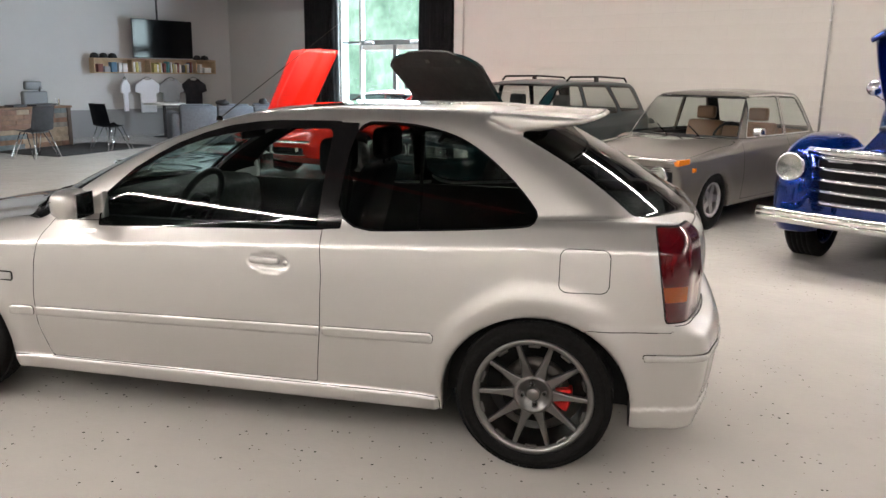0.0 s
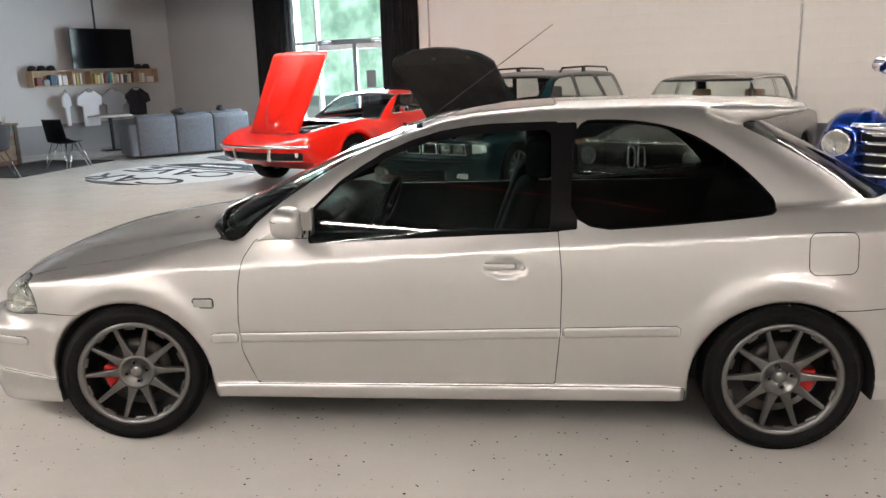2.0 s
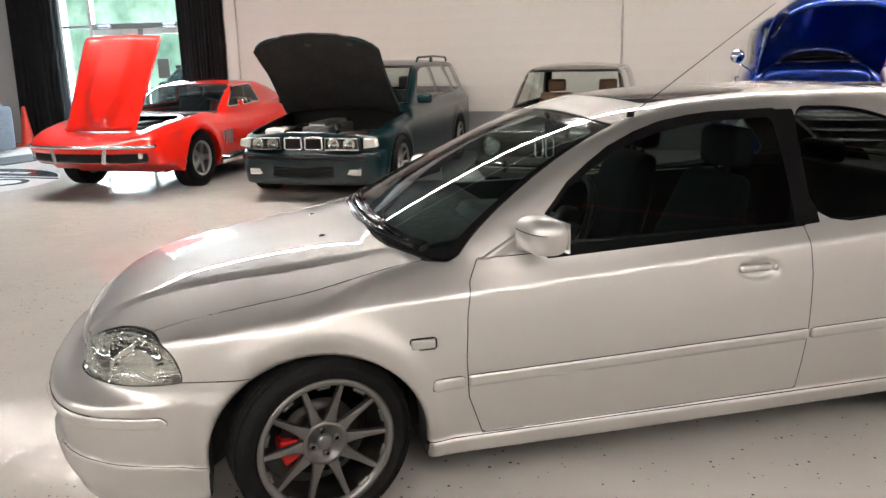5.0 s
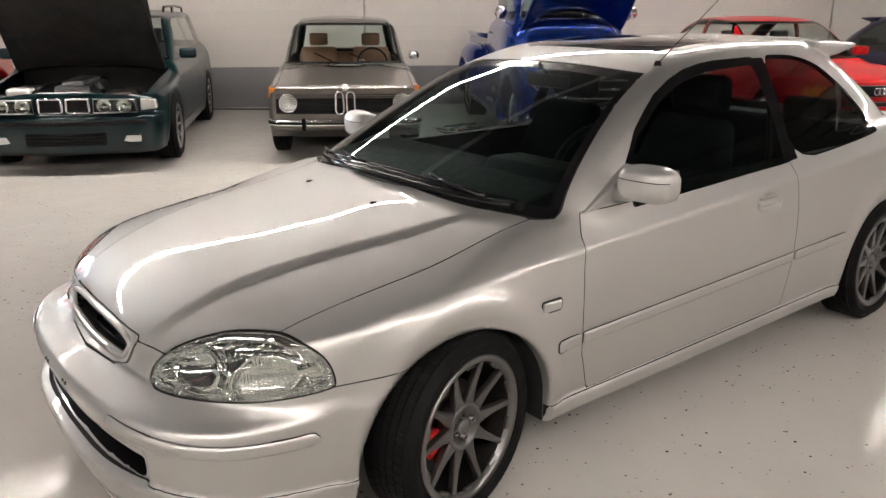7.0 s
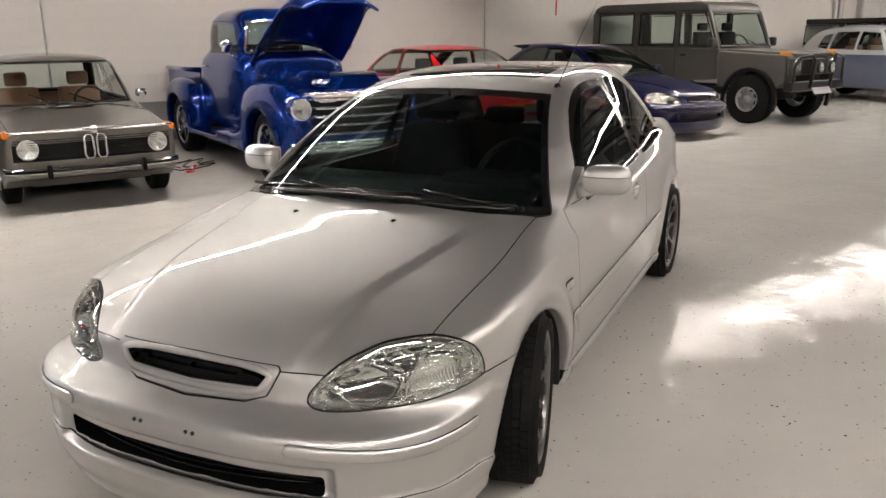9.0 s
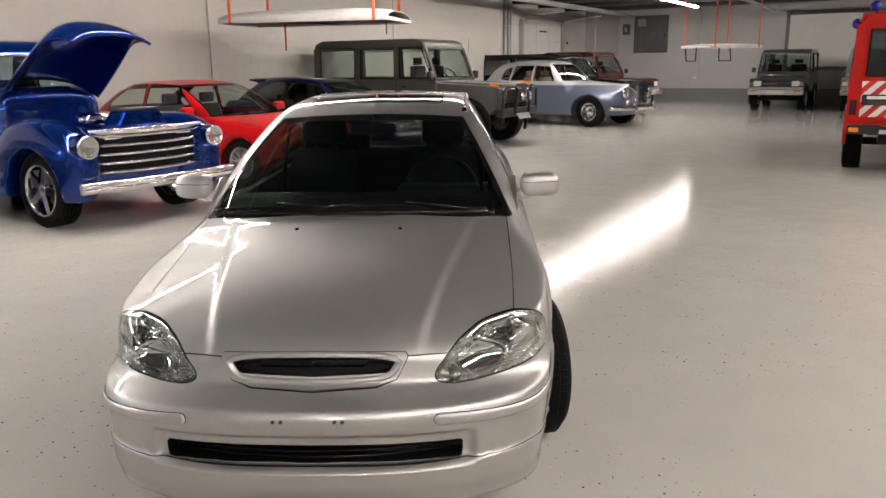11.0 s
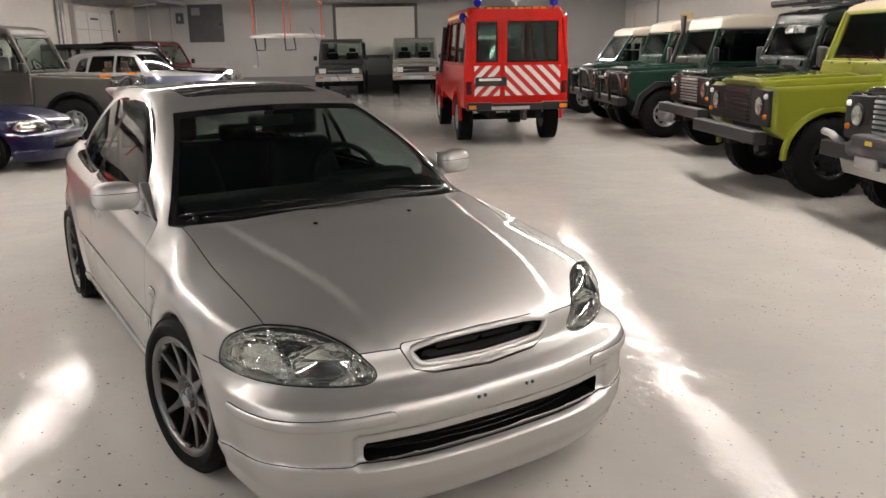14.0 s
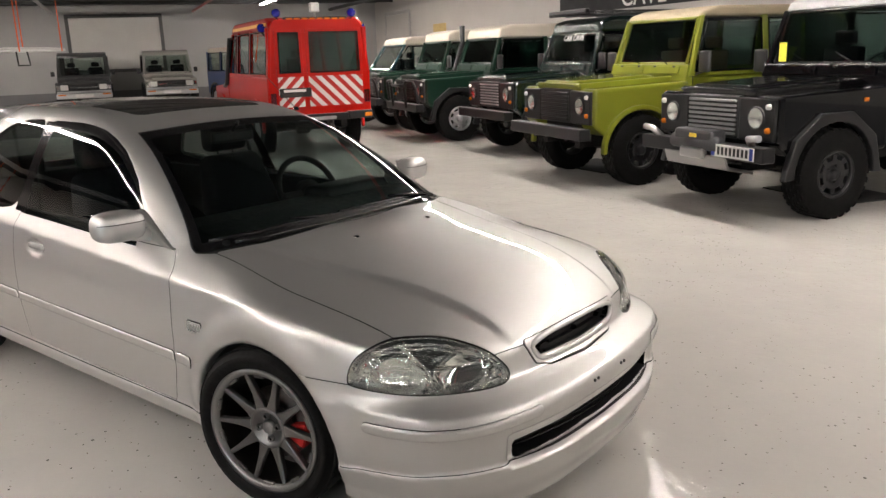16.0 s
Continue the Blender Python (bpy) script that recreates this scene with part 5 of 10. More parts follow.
def cabin_fittings(car, x_dash, z_belt, half, x_rear, seat_mat, lhd=-1, z_floor=0.3, headrests=True, rear=True):
    part("cabin_lining", joined(block(x_dash - 0.25, x_rear, -half, -half + 0.03, z_floor, z_belt), block(x_dash - 0.25, x_rear, half - 0.03, half, z_floor, z_belt),
                                block(x_dash - 0.25, x_rear, -half + 0.03, half - 0.03, z_floor - 0.03, z_floor), block(x_dash - 0.29, x_dash - 0.25, -half, half, z_floor, z_belt - 0.03)), DASH, car)
    part("dashboard", prism([(x_dash - 0.25, z_belt - 0.1), (x_dash - 0.22, z_belt), (x_dash, z_belt + 0.02), (x_dash + 0.08, z_belt - 0.05), (x_dash + 0.05, z_belt - 0.25)], -half + 0.03, half - 0.03, 0.015, 2, smooth=True), DASH, car)
    wheel_ring = joined(tube([(0, 0.18 * math.cos(a), 0.18 * math.sin(a)) for a in np.linspace(0, 2 * math.pi, 25)[:-1]], 0.013, 6, True), block(-0.012, 0.012, -0.17, 0.17, -0.018, 0.018, 0.004))
    part("steering_wheel", moved(wheel_ring, Matrix.Translation((x_dash + 0.2, 0.5 * half * lhd, z_belt - 0.01)) @ Matrix.Rotation(radians(25), 4, "Y")), DASH, car)
    for sy in (-1, 1):
        y, x = 0.5 * half * sy, x_dash + 0.62
        part("seat_cushion", block(x - 0.28, x + 0.2, y - 0.24, y + 0.24, z_floor, z_floor + 0.2, 0.04, 2, True), seat_mat, car)
        part("seat_back", prism([(x + 0.1, z_floor + 0.12), (x + 0.28, z_belt + 0.14), (x + 0.38, z_belt + 0.13), (x + 0.25, z_floor + 0.1)], y - 0.23, y + 0.23, 0.035, 2, smooth=True), seat_mat, car)
        if headrests:
            part("headrest", block(x + 0.28, x + 0.37, y - 0.12, y + 0.12, z_belt + 0.15, z_belt + 0.30, 0.03, 2, True), seat_mat, car)
    if rear:
        x = x_rear
        part("rear_bench", prism([(x - 0.62, z_floor), (x - 0.62, z_floor + 0.2), (x - 0.25, z_floor + 0.18), (x - 0.1, z_belt + 0.05), (x - 0.02, z_belt + 0.04), (x - 0.05, z_floor)], -half + 0.05, half - 0.05, 0.03, 2, smooth=True), seat_mat, car)


def sedan(name, m, S, size, h, lacquer, label, windows, screen, rear_glass, wheels, glass_mat=CLEAR_GLASS, hood=None, hood_open=None, doors=(), trim=None, trim_w=0.018, black=None, upper=None):
    """A road car from a spec: shell, glass, panels, wheels. Returns the Empty and the shell."""
    car = thing(name, m, label, "car", "cars on show")
    sh = Shell(Body(S), *size, h)
    edge, zt, zb, xs = screen
    ws = lambda x, y, z: np.maximum(np.maximum(np.abs(y) - edge(z), z - zt), np.maximum(x - xs, zb - z))
    T = sh.take(ws, 0.003)
    put(sh, "windscreen", T, glass_mat, car, two_sides=False)
    if rear_glass:
        redge, rzt, rzb, rxs = rear_glass
        T = sh.take(lambda x, y, z: np.maximum(np.maximum(np.abs(y) - redge(z), z - rzt), np.maximum(rxs - x, rzb - z)), 0.003)
        put(sh, "rear_window", T, glass_mat, car, two_sides=False)
    for p in windows:
        put(sh, "side_window", sh.take(side_only(p)), glass_mat, car)
    if trim is not None:
        frames = [sh.take(side_only(lambda a, b, p=p: p(a, b) - trim_w)) for p in windows]
        frames.append(sh.take(lambda x, y, z: ws(x, y, z) - 0.02))
        put(sh, "window_trim", np.concatenate(frames), trim, car)
    if black is not None:
        for nm, field in black:
            put(sh, nm, sh.take(field), BLACK_TRIM, car, two_sides=False)
    if hood is not None:
        T = sh.take(hood, 0.003)
        if hood_open:
            me = sh.mesh("hood", T)
            inside = sh.mesh("hood_lining", T, -0.03)
            hx, hz, ang = hood_open
            turn = Matrix.Translation((hx, 0, hz)) @ Matrix.Rotation(radians(ang), 4, "Y") @ Matrix.Translation((-hx, 0, -hz))
            lid = part("hood", me, lacquer, car, "raised hood")
            lid.matrix_basis = turn
            part("hood_lining", inside, UNDER, lid, "dark hood lining")
            part("hood_edge", sh.rim("hood_edge", T, 0.03), lacquer, lid)
        elif hood_open is None:
            put(sh, "hood", T, lacquer, car, two_sides=False)
    for p in doors:
        put(sh, "door", sh.take(side_only(p, 0.4), 0.003), lacquer, car)
    rx, rz = S["arch"]
    T = sh.take(lambda x, y, z: np.minimum.reduce([np.maximum(np.hypot((x - xw) / (rx - 0.001), (z - S["hub_z"] + 0.015) / (rz - 0.002)) - 1, np.abs(y) - S.get("well_cut", 0.76)) for xw in S["axles"]]))
    put(sh, "wheel_well", T, UNDER, car)
    T = sh.take(lambda x, y, z: z - float(S["floor"](0)) - 0.012)
    put(sh, "underbody", T, UNDER, car, two_sides=False)
    if upper:
        T = sh.take(upper[1], 0.003)
        put(sh, "upper_body", T, upper[0], car, "silver upper body", two_sides=False)
        part("headlining", sh.mesh("headlining", T, -0.025), DASH, car)
    put(sh, "body", sh.rest, lacquer, car, two_sides=False)
    top = sh.rest[sh.V[sh.rest].mean(1)[:, 2] > S["belt"]]
    if len(top):
        part("headlining", sh.mesh("headlining", top, -0.025), DASH, car)
    seams_part(sh, car, 0.004)
    R, width, rim_r, style, mat, track, spokes = wheels
    for xw in S["axles"]:
        for sy in (-1, 1):
            wheel("wheel", R, width, rim_r, style, mat, Matrix.Translation((xw, track * sy, R)) @ Matrix.Rotation(math.pi if sy > 0 else 0, 4, "Z"), car, spokes, sub=False)
    return car, sh


def door_mirror(car, x, y, z, mat, w=0.09, hgt=0.055):
    sy = 1 if y > 0 else -1
    mi = part("mirror", block(x - 0.05, x + 0.05, y - w * (sy < 0) * 2, y + w * (sy > 0) * 2, z - hgt, z + hgt, 0.03, 3, True), mat, car)
    part("mirror_glass", block(x + 0.047, x + 0.053, y + 0.02 * sy if sy > 0 else y - 2 * w + 0.02, y + (2 * w - 0.02) if sy > 0 else y - 0.02, z - hgt + 0.015, z + hgt - 0.015), CHROME, mi)


def engine_bay(car, x0, x1, half, z, kind=0):
    """A dark bay with a grey engine, reservoirs and hoses."""
    part("bay_floor", block(x0, x1, -half, half, z - 0.28, z - 0.25), UNDER, car)
    part("engine_block", joined(block(x0 + 0.2, x1 - 0.15, -0.16, 0.16, z - 0.22, z - 0.01, 0.03, 2), block(x0 + 0.25, x1 - 0.2, -0.10, 0.10, z - 0.02, z + 0.03, 0.02, 2)), ALLOY if kind == 0 else STEEL, car, "grey engine cover")
    for i, (bx, by, w, d) in enumerate(((x0 + 0.2, half - 0.18, 0.12, 0.10), (x0 + 0.55, half - 0.16, 0.10, 0.12), (x0 + 0.25, -half + 0.2, 0.14, 0.12), (x0 + 0.6, -half + 0.17, 0.1, 0.1))):
        part("reservoir", block(bx - w, bx + w, by - d, by + d, z - 0.22, z - 0.02 - 0.02 * i, 0.03, 2), (WHITE_LENS, MESH_BLACK, STEEL, MESH_BLACK)[i], car)
    part("hose", joined(tube([(x0 + 0.1, -0.3, z - 0.05), (x0 + 0.25, -0.22, z), (x0 + 0.4, -0.2, z - 0.02)], 0.025, 8), tube([(x0 + 0.1, 0.3, z - 0.06), (x0 + 0.35, 0.26, z - 0.01), (x0 + 0.7, 0.22, z - 0.03)], 0.02, 8)), MESH_BLACK, car)


TEAL = paint("dark_teal_lacquer", (0.002, 0.014, 0.017), 0.2, 0.3, 0.7)
BROWN_GREY = paint("bronze_grey_lacquer", (0.165, 0.153, 0.138), 0.55, 0.36)
RED = paint("red_lacquer", (0.62, 0.013, 0.006), 0.0, 0.3)
RED2 = paint("coupe_red_lacquer", (0.40, 0.006, 0.008), 0.0, 0.3, 0.45)
NAVY = paint("navy_lacquer", (0.003, 0.004, 0.030), 0.2, 0.3, 0.7)
TAN = plain("tan_leather", (0.17, 0.085, 0.045), 0.5, grain=50)
GREY_CLOTH = plain("grey_cloth", (0.05, 0.052, 0.055), 0.9, grain=120)


def wagon_car():
    S = dict(crease=curve((-2.1, 0.70), (-1.35, 0.74), (0, 0.77), (2.3, 0.82)),
             width=curve((-2.15, 0.70), (-1.8, 0.79), (-1.35, 0.825), (0, 0.835), (1.35, 0.83), (2.1, 0.80), (2.35, 0.75)), lean=0.55, bulge=0.02, sill_z=0.25,
             axles=(-1.35, 1.35), hub_z=0.315, arch=(0.36, 0.345), flare=0.012,
             top=curve((-2.15, 0.63), (-2.03, 0.72), (-1.6, 0.82), (-1.0, 0.895), (-0.75, 0.92), (-0.6, 0.90), (0, 0.905), (2.4, 0.96)),
             hood_mask=lambda x: 1 - step(-0.9, -0.6, x), drop=0.06,
             nose=curve((0.15, -2.07), (0.22, -2.11), (0.40, -2.13), (0.50, -2.12), (0.53, -2.06), (0.62, -2.055), (0.70, -2.03), (0.85, -1.9)),
             front_plan=curve((0, 0), (0.4, 0.02), (0.65, 0.08), (0.78, 0.2), (0.9, 0.6)),
             tail=curve((0.2, 2.28), (0.45, 2.34), (0.6, 2.31), (0.95, 2.30), (1.1, 2.2)), rear_plan=curve((0, 0), (0.5, 0.02), (0.75, 0.08), (0.9, 0.4)),
             floor=curve((-2.2, 0.17), (2.4, 0.19)), screen=(-0.80, 0.92, -0.05, 1.35, 0.10),
             roof=curve((-0.4, 1.26), (0, 1.365), (0.6, 1.405), (1.5, 1.40), (2.2, 1.365)), crown=0.025,
             back=curve((1.7, 1.75), (1.95, 1.45), (2.1, 1.28), (2.25, 1.05), (2.36, 0.85)), back_curve=0.06,
             belt=0.92, cabin_w=curve((-1.0, 0.72), (0, 0.775), (1.4, 0.77), (2.2, 0.70)), tumble=(0.26, 0.12), k_join=0.015, well=0.58)
    w1 = poly([(-0.40, 0.965), (-0.38, 1.02), (-0.06, 1.255), (0.10, 1.30), (0.44, 1.315), (0.47, 0.97)], 0.008)
    w2 = poly([(0.56, 0.975), (0.54, 1.315), (1.12, 1.315), (1.30, 1.05), (1.28, 0.985)], 0.008)
    w3 = poly([(1.42, 1.0), (1.26, 1.30), (1.85, 1.285), (2.02, 1.05), (2.0, 1.01)], 0.008)
    hood = lambda x, y, z: np.maximum(np.maximum(np.abs(y) - 0.70 - 0.04 * (x + 1.4), x + 0.83), np.maximum(0.69 - z, -x - 2.0))
    car, sh = sedan("wagon_car", room(-3.29, 6.24, 0, 90), S, ((-2.25, 0, 0.12), (2.45, 0.95, 1.46)), 0.027, TEAL, "dark teal estate car with raised hood and roof rails", (w1, w2, w3),
                    (curve((0.9, 0.70), (1.35, 0.55)), 1.325, 0.935, 0.1), (curve((1.0, 0.62), (1.35, 0.52)), 1.30, 0.99, 2.0), (0.315, 0.21, 0.215, "spokes", ALLOY, 0.755, 10),
                    hood=hood, hood_open=(-0.86, 0.93, 52), trim=BLACK_TRIM, doors=(poly([(-0.82, 0.9), (-0.85, 0.3), (0.5, 0.3), (0.5, 0.93)]),))
    engine_bay(car, -1.95, -0.85, 0.62, 0.76)
    lid = next(c for c in car.children if c.name.startswith("hood"))
    lining = prism([(-0.90, -0.66), (-0.90, 0.66), (-1.82, 0.72), (-1.90, 0.66), (-2.03, 0.30), (-2.05, 0.0), (-2.03, -0.30), (-1.90, -0.66), (-1.82, -0.72)], -0.030, 0.0, 0.006, plane="xy")
    for v in lining.verts:
        v.co.z += 0.905 + 0.165 * (v.co.x + 0.86) - 0.035 * (v.co.y / 0.7) ** 2
    part("hood_lining", lining, UNDER, lid, "black hood lining with straight edges")
    for yy in (-0.42, 0.05):
        part("latch", block(-1.93, -1.88, yy - 0.035, yy + 0.035, 0.675, 0.705, 0.006), STEEL, lid)
    cabin_fittings(car, -0.45, 0.90, 0.72, 1.45, GREY_CLOTH)
    # twin kidneys, lamps, bumper
    x = -2.075
    for sy in (-1, 1):
        k = part("kidney", moved(joined(*[tube([(0, a * 0.095 + 0.0, b * 0.06) for a, b in ((-1, -0.8), (-0.85, -1), (0.85, -1), (1, -0.8), (1, 0.8), (0.85, 1), (-0.85, 1), (-1, 0.8))], 0.013, 6, True)]), Matrix.Translation((x, 0.115 * sy, 0.605))), CHROME, car, "chrome kidney frame")
        part("kidney_grille", block(x - 0.005, x + 0.01, 0.115 * sy - 0.085, 0.115 * sy + 0.085, 0.555, 0.655), MESH_BLACK, k)
        hl = part("headlight", prism([(0.25 * sy, 0.545), (0.26 * sy, 0.665), (0.60 * sy, 0.66), (0.62 * sy, 0.55)], -2.07, -1.99, 0.01, 2, plane="yz"), MESH_BLACK, car, "twin round lamps behind clear glass")
        for yy in (0.34, 0.51):
            part("lamp", moved(joined(lathe([(0.001, 0.0), (0.03, -0.004), (0.052, -0.016), (0.060, -0.022), (0.064, -0.016), (0.064, 0.008)], 24, "x"), lathe([(0.001, -0.020), (0.018, -0.016), (0.026, 0.0)], 16, "x")), Matrix.Translation((-2.073, yy * sy, 0.605))), REFLECTOR, hl)
        cover = part("lamp_glass", prism([(0.245 * sy, 0.542), (0.255 * sy, 0.668), (0.60 * sy, 0.663), (0.62 * sy, 0.547)], -2.108, -2.102, 0.002, 1, plane="yz"), LENS, hl)
        cover.visible_shadow = False
        part("lamp_frame", tube([(-2.098, yy * sy, zz) for yy, zz in ((0.248, 0.545), (0.257, 0.666), (0.60, 0.661), (0.62, 0.549))], 0.006, 6, True), ALLOY, hl)
        part("indicator", prism([(0.63 * sy, 0.55), (0.635 * sy, 0.66), (0.76 * sy, 0.645), (0.775 * sy, 0.565)], -2.0, -1.90, 0.01, plane="yz"), WHITE_LENS, car, "clear and amber corner indicator")
        part("fog_lamp", moved(block(-0.015, 0.02, -0.10, 0.10, -0.035, 0.035, 0.01), Matrix.Translation((nose_at(S, 0.55, 0.3) - 0.0, 0.53 * sy, 0.315))), REFLECTOR, car)
        door_mirror(car, -0.55, 0.80 * sy, 0.975, TEAL)
        rail = tube([(0.35, 0.53 * sy, 1.385), (0.42, 0.53 * sy, 1.435), (1.2, 0.52 * sy, 1.445), (1.85, 0.52 * sy, 1.425), (1.92, 0.52 * sy, 1.37)], 0.014, 8)
        part("roof_rail", rail, BLACK_TRIM, car)
        part("rail_foot", block(1.05, 1.13, 0.52 * sy - 0.012, 0.52 * sy + 0.012, 1.37, 1.44), BLACK_TRIM, car)
    part("intake", moved(joined(block(0, 0.04, -0.34, 0.34, -0.055, 0.055, 0.01), *[tube([(-0.004, -0.33, zz), (-0.004, 0.33, zz)], 0.006, 5) for zz in (-0.03, 0, 0.03)]), Matrix.Translation((-2.128, 0, 0.315))), MESH_BLACK, car)
    part("bumper_strip", bent_bar(S, 0.455, 0.79, 0.022, 0.012, 0.0), MESH_BLACK, car)
    return car


def classic_saloon():
    S = dict(crease=curve((-2.1, 0.78), (2.2, 0.80)), width=curve((-2.05, 0.72), (-1.7, 0.765), (-1.25, 0.785), (0, 0.785), (1.25, 0.785), (2.0, 0.74), (2.2, 0.70)), lean=0.5, crease_r=0.004, bulge=0.025, sill_z=0.25,
             axles=(-1.25, 1.25), hub_z=0.30, arch=(0.335, 0.345), flare=0.008,
             top=curve((-2.1, 0.83), (-1.6, 0.865), (-0.8, 0.90), (-0.6, 0.89), (1.2, 0.885), (1.6, 0.885), (2.2, 0.82)), hood_mask=lambda x: 1 - step(-0.8, -0.6, x), drop=0.035,
             nose=curve((0.2, -1.86), (0.40, -1.92), (0.6, -1.94), (0.75, -1.975), (0.83, -1.985), (0.9, -1.95)), front_plan=curve((0, 0), (0.4, 0.012), (0.65, 0.04), (0.76, 0.09), (0.85, 0.3)),
             tail=curve((0.2, 2.12), (0.5, 2.2), (0.8, 2.16), (0.95, 2.05)), rear_plan=curve((0, 0), (0.5, 0.02), (0.75, 0.1), (0.9, 0.4)),
             floor=curve((-2.1, 0.44), (-1.8, 0.38), (-1.5, 0.26), (2.3, 0.24)), screen=(-0.66, 0.895, -0.24, 1.345, 0.10), screen_bow=0.01,
             roof=curve((-0.4, 1.33), (0, 1.375), (0.5, 1.39), (1.1, 1.375), (1.5, 1.33)), crown=0.03, k_screen=0.04,
             back=curve((0.9, 1.75), (1.1, 1.43), (1.3, 1.23), (1.6, 0.93), (1.75, 0.8)), back_curve=0.10, belt=0.89, cabin_w=curve((-0.9, 0.70), (0, 0.725), (1.0, 0.715), (1.6, 0.65)), tumble=(0.26, 0.10), k_join=0.012, k_top=0.03, k_front=0.02, well=0.55)
    w1 = poly([(-0.44, 0.92), (-0.22, 1.29), (-0.12, 1.31), (0.45, 1.32), (0.47, 0.92)], 0.006)
    w2 = poly([(0.53, 0.92), (0.52, 1.32), (0.98, 1.30), (1.28, 0.97), (1.25, 0.92)], 0.006)
    car, sh = sedan("classic_saloon_car", room(-0.705, 6.36, 0, 87), S, ((-2.1, 0, 0.18), (2.3, 0.9, 1.44)), 0.026, BROWN_GREY, "bronze-grey classic two-door saloon with chrome bumper", (w1, w2),
                    (curve((0.88, 0.66), (1.33, 0.54)), 1.298, 0.915, 0.1), (curve((0.9, 0.62), (1.35, 0.5)), 1.30, 0.95, 1.0), (0.30, 0.165, 0.165, "five", ALLOY, 0.665, 5), trim=CHROME, trim_w=0.012,
                    hood=lambda x, y, z: np.maximum(np.maximum(np.abs(y) - 0.70, x + 0.68), np.maximum(0.80 - z, -x - 1.95)), doors=(poly([(-0.62, 0.9), (-0.66, 0.3), (0.49, 0.3), (0.5, 0.9)]),))
    cabin_fittings(car, -0.35, 0.88, 0.68, 1.25, TAN)
    xg = -1.965
    g = part("grille_panel", bent_bar(S, 0.665, 0.70, 0.105, 0.012, 0.002), MESH_BLACK, car, "black slatted grille band")
    for k in range(9):
        part("grille_slat", bent_bar(S, 0.585 + 0.02 * k, 0.69, 0.003, 0.006, 0.014, 9), BLACK_TRIM, g)
    for sy in (-1, 1):
        pts = [(0, (0.056 + a * 0.040) * sy, 0.67 + b * 0.105) for a, b in ((-1, -0.7), (-0.6, -1), (0.6, -1), (1, -0.7), (1, 0.7), (0.6, 1), (-0.6, 1), (-1, 0.7))]
        part("kidney", moved(tube(pts, 0.013, 6, True), Matrix.Translation((xg - 0.02, 0, 0))), CHROME, car, "narrow chrome kidney frame")
        round_lamp(car, nose_at(S, 0.575, 0.665) - 0.02, 0.575 * sy, 0.668, 0.082)
        part("indicator", moved(block(-0.11, 0.10, -0.03, 0.03, -0.028, 0.028, 0.008), Matrix.Translation((-1.80, 0.735 * sy, 0.79))), AMBER, car, "amber corner indicator")
        part("marker", moved(block(-0.03, 0.03, -0.01, 0.01, -0.02, 0.02, 0.004), Matrix.Translation((-1.66, 0.79 * sy, 0.71))), AMBER, car)
        part("overrider", moved(block(-0.03, 0.03, -0.022, 0.022, -0.06, 0.06, 0.015, 2), Matrix.Translation((nose_at(S, 0.4, 0.48) - 0.085, 0.42 * sy, 0.47))), RUBBER, car)
    door_mirror(car, -0.42, -0.77, 0.97, CHROME, 0.06, 0.045)
    for y in (-0.3, 0.1):
        part("wiper", tube([(-0.71, y, 0.905), (-0.51, y + 0.25, 1.0)], 0.007, 5), BLACK_TRIM, car)
    part("bumper", bent_bar(S, 0.475, 0.79, 0.032, 0.03, 0.045, 17), CHROME, car, "chrome bumper with rubber strip")
    part("bumper_strip", bent_bar(S, 0.475, 0.78, 0.012, 0.010, 0.078, 17), RUBBER, car)
    part("hood_trim", bent_bar(S, 0.812, 0.74, 0.010, 0.012, 0.0), CHROME, car)
    part("badge", moved(lathe([(0.001, -0.006), (0.03, -0.004), (0.035, 0.004)], 16, "x"), Matrix.Translation((-1.985, 0, 0.815))), ALLOY, car)
    # lowered stance: the body sits down over its wheels, most of all at the nose
    for ob in car.children_recursive:
        if ob.type != "MESH" or ob.name.startswith("wheel.") or (ob.parent and ob.parent.name.startswith("wheel")):
            continue
        at, back = ob.matrix_basis.copy(), ob.matrix_basis.inverted()
        for v in ob.data.vertices:
            p = at @ v.co
            v.co = back @ Vector((p.x, p.y * 0.945, p.z - 0.05 - 0.048 * float(step(0.6, 1.9, -p.x))))
    return car


def raised_panel(car, lacquer):
    """A hood hinged at the nose: crowned, with a central bulge and trimmed rear corners."""
    bm, rows = bmesh.new(), []
    for s in np.linspace(0, 1, 22):
        half = 0.45 + 0.06 * s - 0.02 * max(0, (s - 0.96) / 0.04) ** 2
        rows.append([bm.verts.new((1.2 * s, q * half, 0.022 * math.sin(math.pi * min(1, s * 1.1)) * (1 - q * q) + (0.045 - 0.025 * step(0.35, 0.75, s)) * step(0.0, 0.12, s) * (1 - step(0.10 + 1.1 * min(s, 0.32), 0.17 + 1.1 * min(s, 0.32), abs(q))) - 0.022 * q ** 8)) for q in np.linspace(-1, 1, 25)])
    for p, q in zip(rows, rows[1:]):
        for i in range(24):
            bm.faces.new((p[i], p[i + 1], q[i + 1], q[i])).smooth = True
    bm.normal_update()
    bmesh.ops.solidify(bm, geom=list(bm.faces), thickness=0.02)
    lid = part("hood", bm, lacquer, car, "raised red hood with a central bulge")
    for sy in (-1, 1):
        part("hood_vent", prism([(0.24, 0.03 * sy), (0.30, 0.16 * sy), (0.322, 0.16 * sy), (0.262, 0.03 * sy)], 0.03, 0.074, 0.002, plane="xy"), MESH_BLACK, lid, "black vent slot")
    lid.matrix_basis = Matrix.Translation((-1.90, 0, 0.71)) @ Matrix.Rotation(radians(-60), 4, "Y")


